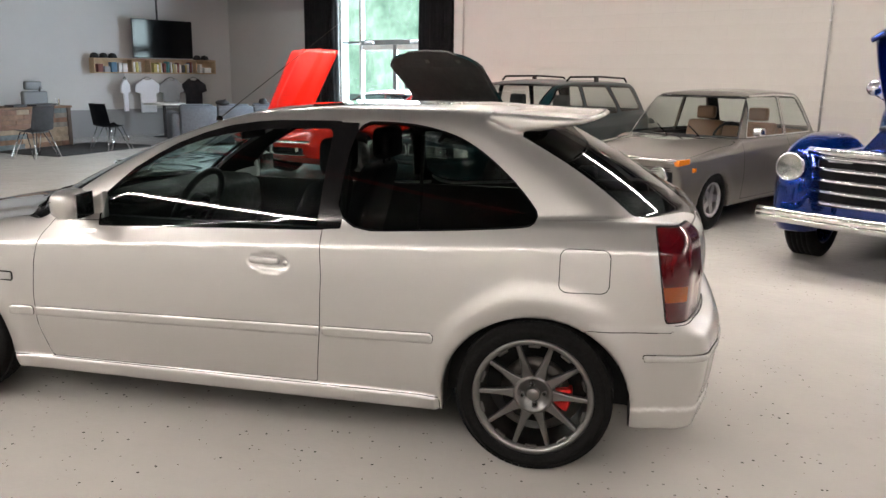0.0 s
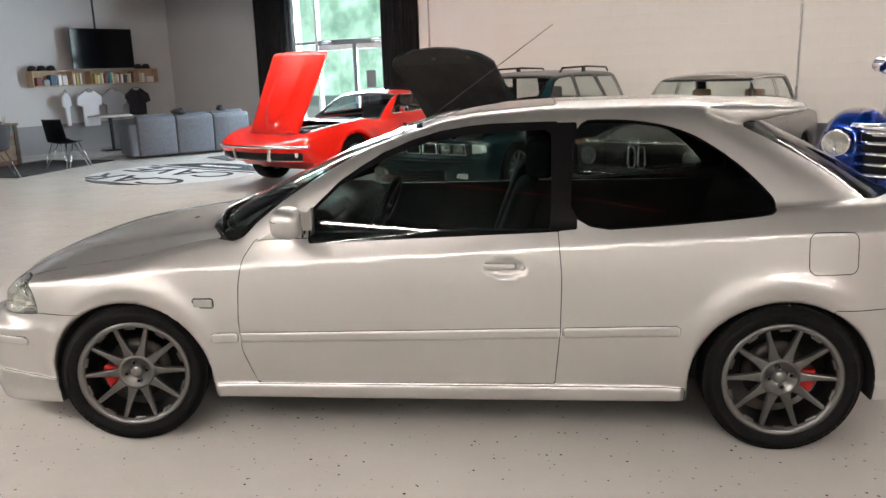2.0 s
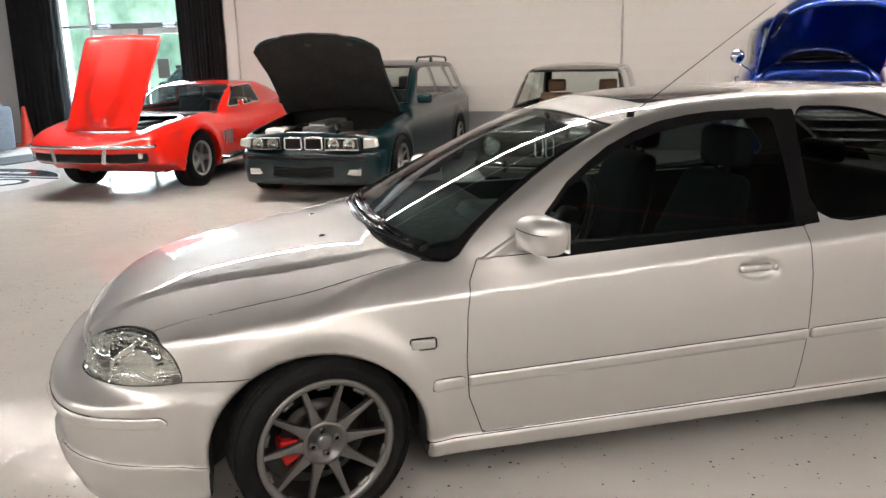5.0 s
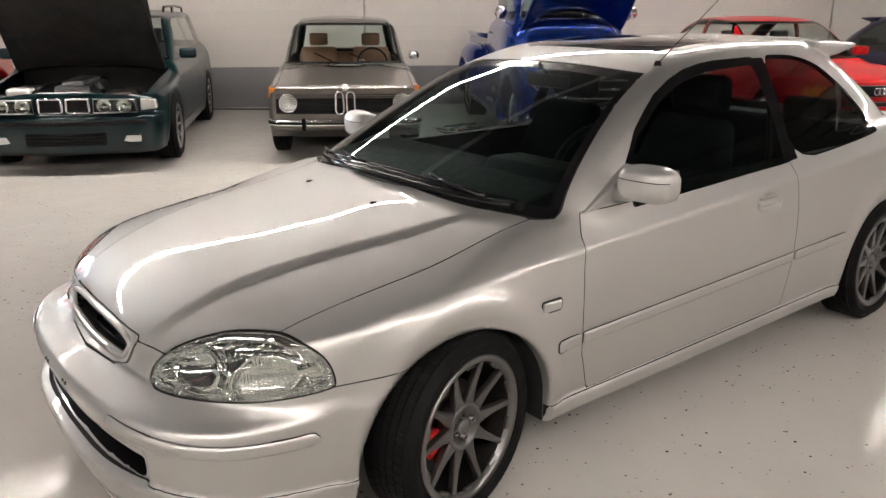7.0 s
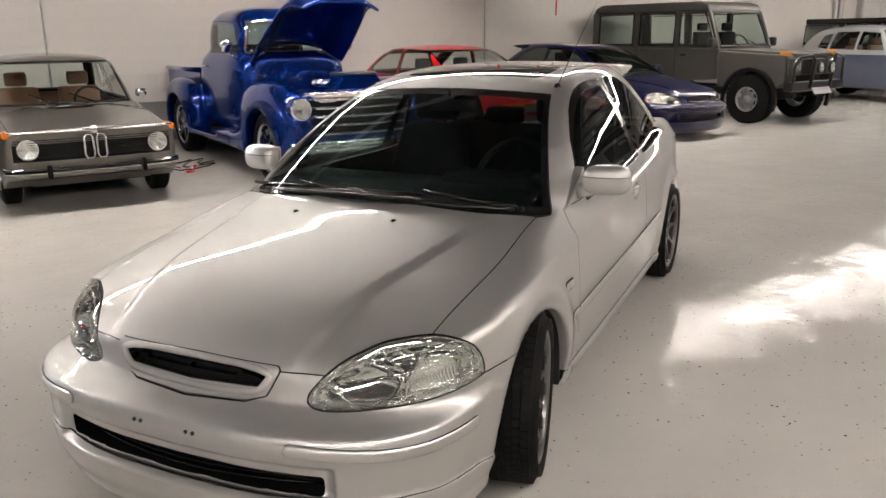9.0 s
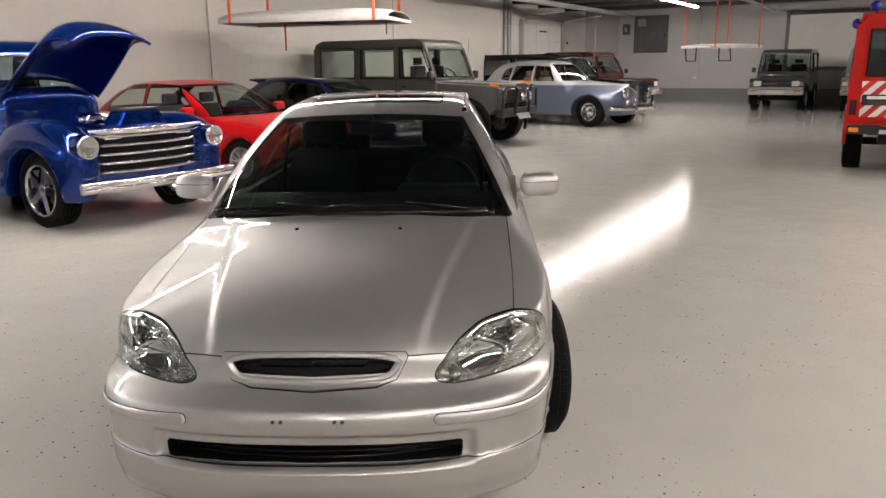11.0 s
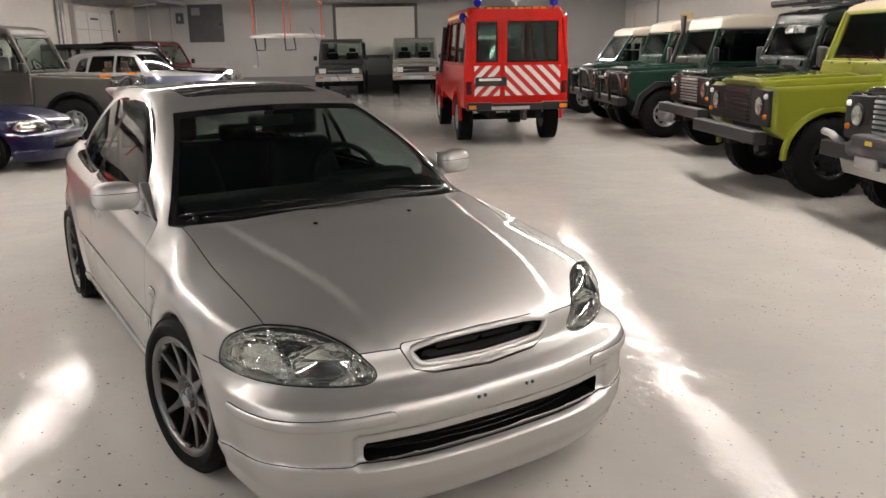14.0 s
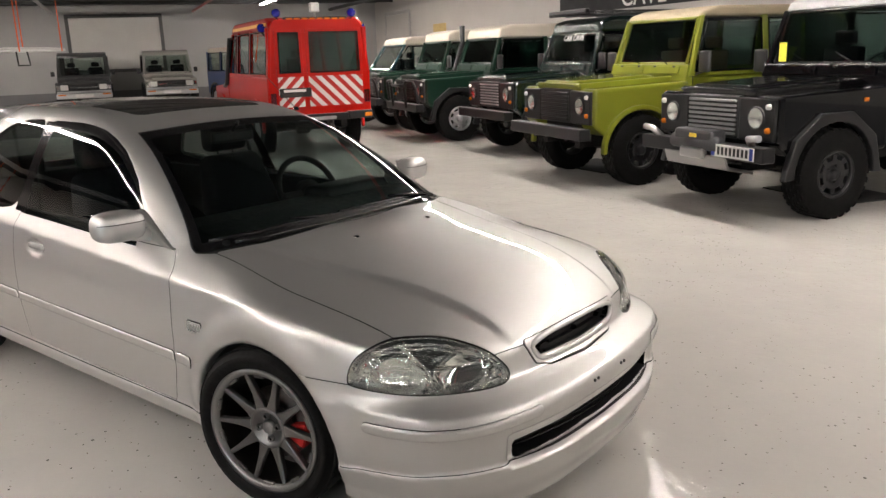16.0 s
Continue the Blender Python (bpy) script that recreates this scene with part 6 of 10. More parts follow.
def red_sports_car():
    S = dict(crease=curve((-2.4, 0.60), (-1.25, 0.72), (0, 0.66), (1.25, 0.74), (2.3, 0.72)),
             width=curve((-2.4, 0.66), (-1.9, 0.80), (-1.25, 0.865), (-0.4, 0.80), (0.2, 0.79), (1.25, 0.875), (2.0, 0.83), (2.35, 0.75)), lean=0.9, bulge=0.05, sill_z=0.22,
             axles=(-1.245, 1.245), hub_z=0.335, arch=(0.375, 0.36), flare=0.02,
             top=curve((-2.4, 0.56), (-2.1, 0.66), (-1.7, 0.73), (-1.25, 0.78), (-0.8, 0.81), (-0.5, 0.80), (0.9, 0.86), (1.4, 0.88), (2.3, 0.80)), hood_mask=lambda x: 1 - step(-0.8, -0.4, x), drop=-0.03, drop_y=0.62, drop_p=3,
             nose=curve((0.2, -2.12), (0.35, -2.2), (0.50, -2.30), (0.56, -2.34), (0.62, -2.30), (0.8, -2.0)), front_plan=curve((0, 0), (0.3, 0.02), (0.6, 0.09), (0.78, 0.2), (0.95, 0.6)),
             tail=curve((0.2, 2.1), (0.5, 2.25), (0.75, 2.3), (0.9, 2.2)), rear_plan=curve((0, 0), (0.6, 0.04), (0.95, 0.4)), floor=curve((-2.4, 0.38), (-1.8, 0.33), (-1.55, 0.2), (2.4, 0.17)),
             screen=(-0.58, 0.80, 0.06, 1.15, 0.12), roof=curve((-0.3, 1.08), (0.1, 1.165), (0.5, 1.195), (1.0, 1.17), (1.5, 1.05)), crown=0.03, k_screen=0.04,
             back=curve((0.7, 1.5), (0.9, 1.19), (1.3, 1.06), (1.8, 0.90), (2.1, 0.8)), back_curve=0.05, belt=0.84, cabin_w=curve((-0.7, 0.66), (0.2, 0.70), (1.0, 0.66), (1.9, 0.50)), tumble=(0.36, 0.2), k_join=0.03, well=0.58)
    w1 = poly([(-0.20, 0.885), (0.08, 1.09), (0.16, 1.11), (0.60, 1.12), (0.66, 0.90)], 0.006)
    hood = lambda x, y, z: np.maximum(np.maximum(np.abs(y) - 0.52 - 0.06 * (x + 1.8), x + 0.92), np.maximum(0.6 - z, -x - 1.86))
    car, sh = sedan("sports_car", room(-5.82, 6.18, 0, 90), S, ((-2.45, 0, 0.12), (2.4, 0.98, 1.25)), 0.027, RED, "bright red classic sports coupe with forward-tilted hood", (w1,),
                    (curve((0.78, 0.64), (1.15, 0.50)), 1.125, 0.83, 0.1), None, (0.335, 0.225, 0.20, "five", ALLOY, 0.755, 5), trim=CHROME, trim_w=0.012, hood=hood, hood_open=())
    raised_panel(car, RED)
    engine_bay(car, -1.85, -0.65, 0.42, 0.72, 1)
    cabin_fittings(car, -0.30, 0.80, 0.64, 0.85, MESH_BLACK, rear=False)
    part("front_bumper", joined(bent_bar(S, 0.575, 0.82, 0.018, 0.03, 0.0, 17)), CHROME, car, "thin chrome bumper blade")
    g = part("grille", bent_bar(S, 0.475, 0.74, 0.068, 0.02, 0.0, 15), MESH_BLACK, car, "wide black grille")
    part("grille_trim", bent_bar(S, 0.40, 0.72, 0.010, 0.025, 0.004, 15), CHROME, g)
    for y in (-0.32, 0.32):
        part("bumper_bar", moved(block(-0.022, 0.02, -0.026, 0.026, -0.09, 0.09, 0.008), Matrix.Translation((nose_at(S, 0.3, 0.48) - 0.022, y, 0.485)) @ Matrix.Rotation(0.2 if y < 0 else -0.2, 4, "X")), CHROME, car)
        part("parking_lamp", moved(lathe([(0.001, -0.02), (0.03, -0.015), (0.035, 0)], 14, "x"), Matrix.Translation((nose_at(S, 0.66, 0.47), y * 2.1, 0.475))), WHITE_LENS, car)
    for sy in (-1, 1):
        for k in range(4):
            part("fender_vent", prism([(0, 0), (0.035, 0), (0.06, 0.17), (0.025, 0.17)], 0.79 * sy, 0.872 * sy, 0.004), ALLOY, car).location = (-0.74 + 0.07 * k, 0, 0.44)
        part("side_pipe", tube([(-0.80, 0.82 * sy, 0.26), (0.8, 0.82 * sy, 0.26)], 0.06, 12), CHROME, car, "chrome side pipe")
    door_mirror(car, -0.1, -0.76, 0.93, CHROME, 0.06, 0.045)
    return car


def red_coupe():
    S = dict(crease=curve((-2.1, 0.66), (2.2, 0.76)), width=curve((-2.15, 0.72), (-1.6, 0.80), (-1.27, 0.825), (0, 0.83), (1.27, 0.83), (2.0, 0.79), (2.2, 0.74)), lean=0.5, crease_r=0.005, bulge=0.02, sill_z=0.25,
             axles=(-1.27, 1.27), hub_z=0.305, arch=(0.345, 0.335), flare=0.02, flare_w=0.04, top=curve((-2.15, 0.72), (-1.8, 0.775), (-0.9, 0.87), (-0.7, 0.87), (1.5, 0.90), (2.2, 0.90)),
             hood_mask=lambda x: 1 - step(-0.9, -0.6, x), drop=0.03, nose=curve((0.2, -2.06), (0.35, -2.13), (0.5, -2.13), (0.53, -2.06), (0.72, -2.03), (0.8, -1.95)),
             front_plan=curve((0, 0), (0.5, 0.02), (0.72, 0.07), (0.82, 0.2), (0.9, 0.5)), tail=curve((0.2, 2.15), (0.5, 2.22), (0.9, 2.15), (1.0, 2.0)), rear_plan=curve((0, 0), (0.6, 0.03), (0.9, 0.35)),
             floor=curve((-2.2, 0.18), (2.3, 0.18)), screen=(-0.78, 0.87, 0.0, 1.29, 0.10), roof=curve((-0.3, 1.22), (0.1, 1.315), (0.5, 1.345), (0.95, 1.335), (1.4, 1.25)), crown=0.025,
             back=curve((0.8, 1.7), (0.95, 1.40), (1.4, 1.18), (1.9, 0.93), (2.1, 0.83)), back_curve=0.08, belt=0.88, cabin_w=curve((-0.9, 0.70), (0.2, 0.755), (1.2, 0.73), (1.9, 0.60)), tumble=(0.27, 0.12), k_join=0.012, k_top=0.025, k_front=0.02, well=0.56)
    w1 = poly([(-0.38, 0.92), (0.02, 1.235), (0.12, 1.26), (0.56, 1.275), (0.60, 0.93)], 0.008)
    w2 = poly([(0.68, 0.935), (0.65, 1.275), (0.98, 1.26), (1.42, 1.02), (1.40, 0.95)], 0.008)
    car, sh = sedan("coupe_car", room(4.70, 6.16, 0, 90), S, ((-2.2, 0, 0.13), (2.3, 0.92, 1.40)), 0.028, RED2, "red two-door coupe with mesh alloy wheels", (w1, w2),
                    (curve((0.86, 0.68), (1.3, 0.54)), 1.265, 0.895, 0.15), (curve((0.9, 0.58), (1.3, 0.5)), 1.24, 0.97, 1.0), (0.305, 0.195, 0.20, "bbs", ALLOY, 0.735, 9), trim=BLACK_TRIM,
                    hood=lambda x, y, z: np.maximum(np.maximum(np.abs(y) - 0.72, x + 0.80), np.maximum(0.715 - z, -x - 2.0)), doors=(poly([(-0.75, 0.88), (-0.78, 0.3), (0.62, 0.3), (0.63, 0.9)]),))
    cabin_fittings(car, -0.42, 0.86, 0.70, 1.25, GREY_CLOTH)
    x = -2.06
    g = part("grille", block(x - 0.012, x + 0.02, -0.40, 0.40, 0.575, 0.69, 0.006), MESH_BLACK, car, "black slatted grille")
    for k in range(4):
        part("slat", tube([(x - 0.016, -0.39, 0.597 + 0.025 * k), (x - 0.016, 0.39, 0.597 + 0.025 * k)], 0.004, 5), BLACK_TRIM, g)
    part("emblem", joined(*[moved(tube([(0, 0.036 * math.cos(a), 0.036 * math.sin(a)) for a in np.linspace(0, 2 * math.pi, 17)[:-1]], 0.005, 5, True), Matrix.Translation((x - 0.025, 0.05 * (k - 1.5), 0.632))) for k in range(4)]), CHROME, g, "four chrome rings")
    for sy in (-1, 1):
        part("headlight", prism([(0.42 * sy, 0.575), (0.42 * sy, 0.685), (0.64 * sy, 0.68), (0.645 * sy, 0.58)], -2.075, -1.98, 0.008, 2, plane="yz"), REFLECTOR, car, "square clear headlight")
        part("indicator", prism([(0.65 * sy, 0.58), (0.65 * sy, 0.68), (0.79 * sy, 0.665), (0.80 * sy, 0.59)], -2.04, -1.86, 0.008, 2, plane="yz"), AMBER, car, "amber corner indicator")
        part("fog_lamp", moved(block(-0.01, 0.02, -0.09, 0.09, -0.035, 0.035, 0.006), Matrix.Translation((-2.13, 0.5 * sy, 0.42))), REFLECTOR, car)
        door_mirror(car, -0.42, 0.80 * sy, 0.95, RED2)
    part("bumper_strip", bent_bar(S, 0.505, 0.81, 0.024, 0.02, 0.008, 17), MESH_BLACK, car)
    part("bumper_line", bent_bar(S, 0.528, 0.81, 0.005, 0.02, 0.012, 17), CHROME, car)
    part("lower_grille", moved(block(0, 0.03, -0.35, 0.35, -0.025, 0.025, 0.005), Matrix.Translation((-2.14, 0, 0.33))), MESH_BLACK, car)
    part("wiper", joined(tube([(-0.80, -0.35, 0.885), (-0.58, 0.1, 0.985)], 0.007, 5), tube([(-0.82, 0.1, 0.885), (-0.60, 0.5, 0.975)], 0.007, 5)), BLACK_TRIM, car)
    return car


UPPER_SILVER = paint("upper_silver_lacquer", (0.42, 0.42, 0.43), 0.5, 0.4)
TWO_TONE = paint("slate_blue_lacquer", (0.10, 0.115, 0.17), 0.4, 0.32)
PALE_SILVER = paint("pale_silver_lacquer", (0.62, 0.62, 0.60), 0.4, 0.3)


def grand_saloon():
    S = dict(crease=curve((-2.7, 0.80), (2.6, 0.78)), width=curve((-2.45, 0.62), (-2.1, 0.76), (-1.56, 0.87), (-0.6, 0.90), (0.8, 0.92), (1.56, 0.93), (2.3, 0.80), (2.75, 0.6)), lean=0.7, bulge=0.06, sill_z=0.3,
             axles=(-1.56, 1.56), hub_z=0.37, arch=(0.43, 0.41), flare=0.03, flare_w=0.09, top=curve((-2.45, 0.98), (-1.8, 1.03), (-1.0, 1.09), (-0.7, 1.10), (1.0, 1.06), (1.8, 1.04), (2.7, 0.75)),
             hood_mask=lambda x: 1 - step(-1.0, -0.6, x), drop=0.20, drop_y=0.75, drop_p=2.2, nose=curve((0.3, -2.30), (0.6, -2.36), (0.9, -2.30), (1.1, -2.25)), front_plan=curve((0, -0.06), (0.25, 0.0), (0.5, 0.0), (0.75, 0.15), (0.95, 0.6)),
             tail=curve((0.3, 2.45), (0.5, 2.6), (0.8, 2.5), (1.1, 2.1)), rear_plan=curve((0, 0), (0.5, 0.05), (0.95, 0.5)), floor=curve((-2.5, 0.28), (2.7, 0.28)),
             screen=(-0.72, 1.07, -0.26, 1.52, 0.10), roof=curve((-0.5, 1.49), (-0.1, 1.585), (0.5, 1.62), (1.2, 1.58), (1.8, 1.42)), crown=0.05, back=curve((1.0, 1.9), (1.35, 1.60), (1.7, 1.35), (2.0, 1.08), (2.2, 0.9)), back_curve=0.10,
             belt=1.06, cabin_w=curve((-1.0, 0.72), (0, 0.76), (1.0, 0.76), (1.9, 0.6)), tumble=(0.22, 0.2), k_join=0.03, k_rail=0.12, well=0.62)
    w = [poly([(-0.46, 1.10), (-0.24, 1.44), (0.16, 1.47), (0.18, 1.10)], 0.01), poly([(0.26, 1.10), (0.25, 1.47), (0.80, 1.46), (0.90, 1.10)], 0.01), poly([(0.98, 1.11), (0.92, 1.43), (1.12, 1.38), (1.25, 1.14)], 0.01)]
    car, sh = sedan("grand_saloon_car", room(16.18, 5.67, 0, 78), S, ((-2.55, 0, 0.22), (2.8, 1.02, 1.68)), 0.034, TWO_TONE, "slate-blue and silver vintage saloon with tall chrome grille", w,
                    (curve((1.05, 0.62), (1.5, 0.50)), 1.50, 1.10, 0.0), (curve((1.1, 0.5), (1.5, 0.45)), 1.46, 1.16, 1.3), (0.37, 0.19, 0.21, "steel", CHROME, 0.76, 5),
                    upper=(UPPER_SILVER, lambda x, y, z: 0.985 - z))
    cabin_fittings(car, -0.35, 1.04, 0.70, 1.5, TAN, z_floor=0.45)
    shell = part("radiator_shell", prism([(-0.27, 0.55), (-0.27, 1.02), (0, 1.10), (0.27, 1.02), (0.27, 0.55)], -2.52, -2.30, 0.015, 2, plane="yz"), CHROME, car, "tall chrome radiator shell")
    for k in range(13):
        part("grille_slat", block(-2.535, -2.515, -0.22 + 0.036 * k - 0.006, -0.22 + 0.036 * k + 0.006, 0.58, 1.0), CHROME, shell)
    for sy in (-1, 1):
        round_lamp(car, -2.40, 0.56 * sy, 0.82, 0.10)
        round_lamp(car, -2.42, 0.48 * sy, 0.60, 0.06, name="fog_lamp")
        part("overrider", moved(block(-0.04, 0.04, -0.03, 0.03, -0.11, 0.11, 0.025, 2), Matrix.Translation((-2.60, 0.42 * sy, 0.50))), CHROME, car)
    part("bumper", bent_bar(S, 0.46, 0.86, 0.055, 0.03, 0.16, 17), CHROME, car)
    return car


wagon_car()
classic_saloon()
red_sports_car()
red_coupe()
grand_saloon()
make_civic("hatchback_car", room(7.35, 6.1, 0, 90), NAVY, 0.03, "navy blue three-door hatchback with roof wing", detail=False)


# ---------------------------------------------------------------- boxy off-road cars
def side_profile(x0, x1, z0, z1, axles, hub, ra, hood=None):
    """Outline of a body side with round wheel cut-outs; hood=(x, z) lowers the part in front of x."""
    pts = [(x0, z0 + 0.12)]
    for ax in axles:
        pts += [(ax - ra, z0)] + [(a, b) for a, b in arc(ax, hub, ra, 180, 0, 12) if b > z0 - 0.001] + [(ax + ra, z0)]
    pts += [(x1, z0), (x1, z1)]
    if hood:
        hx, hz, fz = hood
        pts += [(hx, z1), (hx - 0.02, hz), (x0 + 0.04, fz), (x0, fz - 0.05)]
    else:
        pts += [(x0, z1)]
    return pts


def pane(car, pts, y0, y1, plane, mat, frame=None, grow=0.03, name="window"):
    """A glass pane with a frame round it."""
    g = part(name, prism(pts, y0, y1, 0, plane=plane), mat, car)
    if frame is not None:
        ring = []
        for a, b in pts:
            ring.append({"xz": (a, (y0 + y1) / 2, b), "yz": ((y0 + y1) / 2, a, b), "xy": (a, b, (y0 + y1) / 2)}[plane])
        part("window_frame", tube(ring, grow * 0.5, 6, True), frame, g)
    return g


def offroader(name, m, label, P):
    car = thing(name, m, label, "car", P.get("group", "cars on show"))
    wb, w, R = P["wb"], P["w"], P["R"]
    ax, rx = -wb / 2, wb / 2
    body, roof_mat, trim = P["body"], P.get("roof", P["body"]), P.get("trim", MESH_BLACK)
    xf, xr = ax - P["front"], rx + P["rear"]
    z0, hz, hf, belt, top = P["floor"], P["hood_z"], P["hood_f"], P["belt"], P["top"]
    xb, xt = ax + P["screen_b"], ax + P["screen_t"]
    ra = R + P.get("gap", 0.07)
    glass_mat = P.get("glass", CLEAR_GLASS)
    # lower body in three lengths: wings, cabin, tail
    wing = side_profile(xf, xb, z0, hz, (ax,), R, ra, None)
    wing = [(a, b) for a, b in wing]
    wing[-1] = (xf, hf)
    wing[-2] = (xb, hz)
    hw = P.get("hood_w", 0.55 * w / 0.8)
    for sy in (-1, 1):
        part("wing", prism(wing, hw * sy, w * sy, P.get("bev", 0.03), 3, smooth=False), body, car)
    nose_z = z0 + 0.1
    part("inner_nose", block(xf + 0.06, xb, -hw, hw, nose_z + 0.12, hf - 0.05), UNDER, car)
    bonnet = prism([(xf + 0.02, hf - 0.06), (xf + 0.0, hf + P.get("bulge", 0.03)), (xb, hz + P.get("bulge", 0.03)), (xb, hz - 0.05)], -hw + 0.004, hw - 0.004, 0.022, 3)
    part("hood", bonnet, P.get("hood_mat", body), car)
    if P.get("hood_panel"):
        hp = P["hood_panel"]
        zb = P.get("bulge", 0.03)
        part("hood_panel", prism([(xf + 0.03, hf + zb - 0.02), (xf + 0.05, hf + zb + 0.022), (xb - 0.30, hz + zb + 0.022), (xb - 0.12, hz + zb - 0.01)], -hp, hp, 0.018, 3, smooth=False), P.get("hood_mat", body), car)
        part("hood_lip", tube([(xf - 0.004, yy_, hf + zb - 0.012 - 0.02 * abs(yy_ / hw) ** 6) for yy_ in np.linspace(-hw + 0.02, hw - 0.02, 13)], 0.016, 8), P.get("hood_mat", body), car)
    tub = side_profile(xb, xr, z0, belt, (rx,), R, ra)
    part("body", prism(tub, -w, w, P.get("bev", 0.03), 3), body, car)
    part("cabin_floor", block(xb + 0.02, xr - 0.03, -w + 0.03, w - 0.03, belt + 0.001, belt + 0.006), DASH, car)
    part("chassis", joined(block(xf + 0.05, xr - 0.05, 0.32, 0.42, 0.42, 0.55), block(xf + 0.05, xr - 0.05, -0.42, -0.32, 0.42, 0.55), tube([(ax, -w + 0.1, R), (ax, w - 0.1, R)], 0.055, 10), tube([(rx, -w + 0.1, R), (rx, w - 0.1, R)], 0.055, 10)), UNDER, car)
    for a in (ax, rx):
        part("wheel_well", block(a - ra, a + ra, -w + 0.28, w - 0.28, 0.5, R + ra - 0.02), UNDER, car)
    # cabin: pillars, roof, glass
    wt = w - P.get("tumble", 0.06)
    t = P.get("pillar", 0.06)
    zt = top - P.get("roof_t", 0.2)

    def yy(z):
        return w - (w - wt) * (z - belt) / (top - belt)

    def wall_bar(a0, b0, a1, b1, sy, width=t):
        p = [(a0 - width / 2, b0), (a0 + width / 2, b0), (a1 + width / 2, b1), (a1 - width / 2, b1)]
        bm = prism(p, -0.025, 0.025, 0.008)
        for v in bm.verts:
            v.co.y += sy * (yy(v.co.z) - 0.03)
        return bm

    posts = P["posts"]
    for sy in (-1, 1):
        part("screen_pillar", wall_bar(xb + 0.03, belt, xt + 0.02, zt + 0.02, sy), body, car)
        for px, pw in posts:
            part("pillar", wall_bar(px, belt - 0.01, px + P.get("post_lean", 0.0), zt + 0.02, sy, pw), P.get("post_mat", body), car)
        edges = [(xb + 0.09, xt + 0.07)] + [(px + pw / 2, px + pw / 2) for px, pw in posts[:-1]]
        for (lo, hi), (px, pw) in zip(edges, posts):
            pts = [(lo + 0.01, belt + 0.05), (hi + 0.01, zt - 0.02), (px - pw / 2 - 0.01, zt - 0.02), (px - pw / 2 - 0.01, belt + 0.05)]
            g = prism(pts, -0.004, 0.004)
            for v in g.verts:
                v.co.y += sy * (yy(v.co.z) - 0.03)
            win = part("side_window", g, glass_mat, car)
            ring = [Vector((a, sy * (yy(b) - 0.012), b)) for a, b in pts]
            part("window_frame", tube(ring, 0.014, 6, True), BLACK_TRIM, win)
        low = wall_bar((xb + xr) / 2, belt, (xb + xr) / 2, belt + 0.05, sy, xr - xb - 0.02)
        part("window_sill", low, body, car)
    sill = P.get("screen_sill", 0.03)
    if sill > 0.05:
        k = (xt - xb) / (zt - belt)
        part("bulkhead", prism([(xb - 0.03, belt - 0.06), (xb - 0.03 + k * sill, belt + sill), (xb + 0.06 + k * sill, belt + sill), (xb + 0.06, belt - 0.06)], -w + 0.04, w - 0.04, 0.012, 2), body, car)
        for sy in (-1, 1):
            flap = part("vent_flap", prism([(xb - 0.044 + k * 0.03, belt + 0.025), (xb - 0.044 + k * (sill - 0.02), belt + sill - 0.02), (xb - 0.03 + k * (sill - 0.02), belt + sill - 0.02), (xb - 0.03 + k * 0.03, belt + 0.025)], 0.06 * sy, 0.62 * sy, 0.004), body, car)
            for yy_ in (0.16, 0.52):
                part("flap_hinge", block(xb - 0.056 + k * sill, xb - 0.036 + k * sill, yy_ * sy - 0.02, yy_ * sy + 0.02, belt + sill - 0.035, belt + sill - 0.012, 0.003), SATIN_BLACK, flap)
    roof = prism([(xt - 0.02, zt), (xt + 0.03, top - 0.06), (xt + 0.25, top), (xr - 0.2, top), (xr - 0.03, top - 0.07), (xr, zt)], -wt, wt, P.get("roof_bev", 0.05), 3)
    part("roof", roof, roof_mat, car)
    sc = [(-wt + 0.05, belt + sill), (-wt + 0.07, zt), (wt - 0.07, zt), (wt - 0.05, belt + sill)]
    sl = (xt - xb) / (zt - belt)
    for nm, pts, mat, th in (("windscreen", sc, glass_mat, 0.004),):
        bm = prism(pts, -th, th, plane="yz")
        for v in bm.verts:
            v.co.x += xb + 0.02 + sl * (v.co.z - belt)
        ws = part(nm, bm, mat, car)
    ring = [Vector((xb + 0.015 + sl * (b - belt), a, b)) for a, b in sc]
    part("screen_frame", tube(ring, P.get("frame_r", 0.028), 6, True), P.get("frame_mat", body), ws)
    if P.get("split_screen"):
        part("screen_post", block(-0.015, 0.015, -0.02, 0.02, belt, zt).copy() and tube([(xb + 0.0, 0, belt + 0.02), (xb + sl * (zt - belt), 0, zt)], 0.016, 6), body, ws)
    for wy in (-0.35, 0.2):
        part("wiper", tube([(xb - 0.015 + sl * sill, wy, belt + sill), (xb - 0.02 + sl * (sill + 0.11), wy + 0.25, belt + sill + 0.11)], 0.007, 5), BLACK_TRIM, car)
    bm = prism([(-wt + 0.12, belt + 0.06), (-wt + 0.13, zt - 0.02), (wt - 0.13, zt - 0.02), (wt - 0.12, belt + 0.06)], xr - 0.03, xr - 0.022, plane="yz")
    rw = part("rear_window", bm, glass_mat, car)
    part("rear_wall", joined(block(xr - 0.05, xr - 0.005, -w + 0.03, -wt + 0.12, belt, zt + 0.02), block(xr - 0.05, xr - 0.005, wt - 0.12, w - 0.03, belt, zt + 0.02), block(xr - 0.05, xr - 0.005, -wt + 0.12, wt - 0.12, belt, belt + 0.06)), body, car)
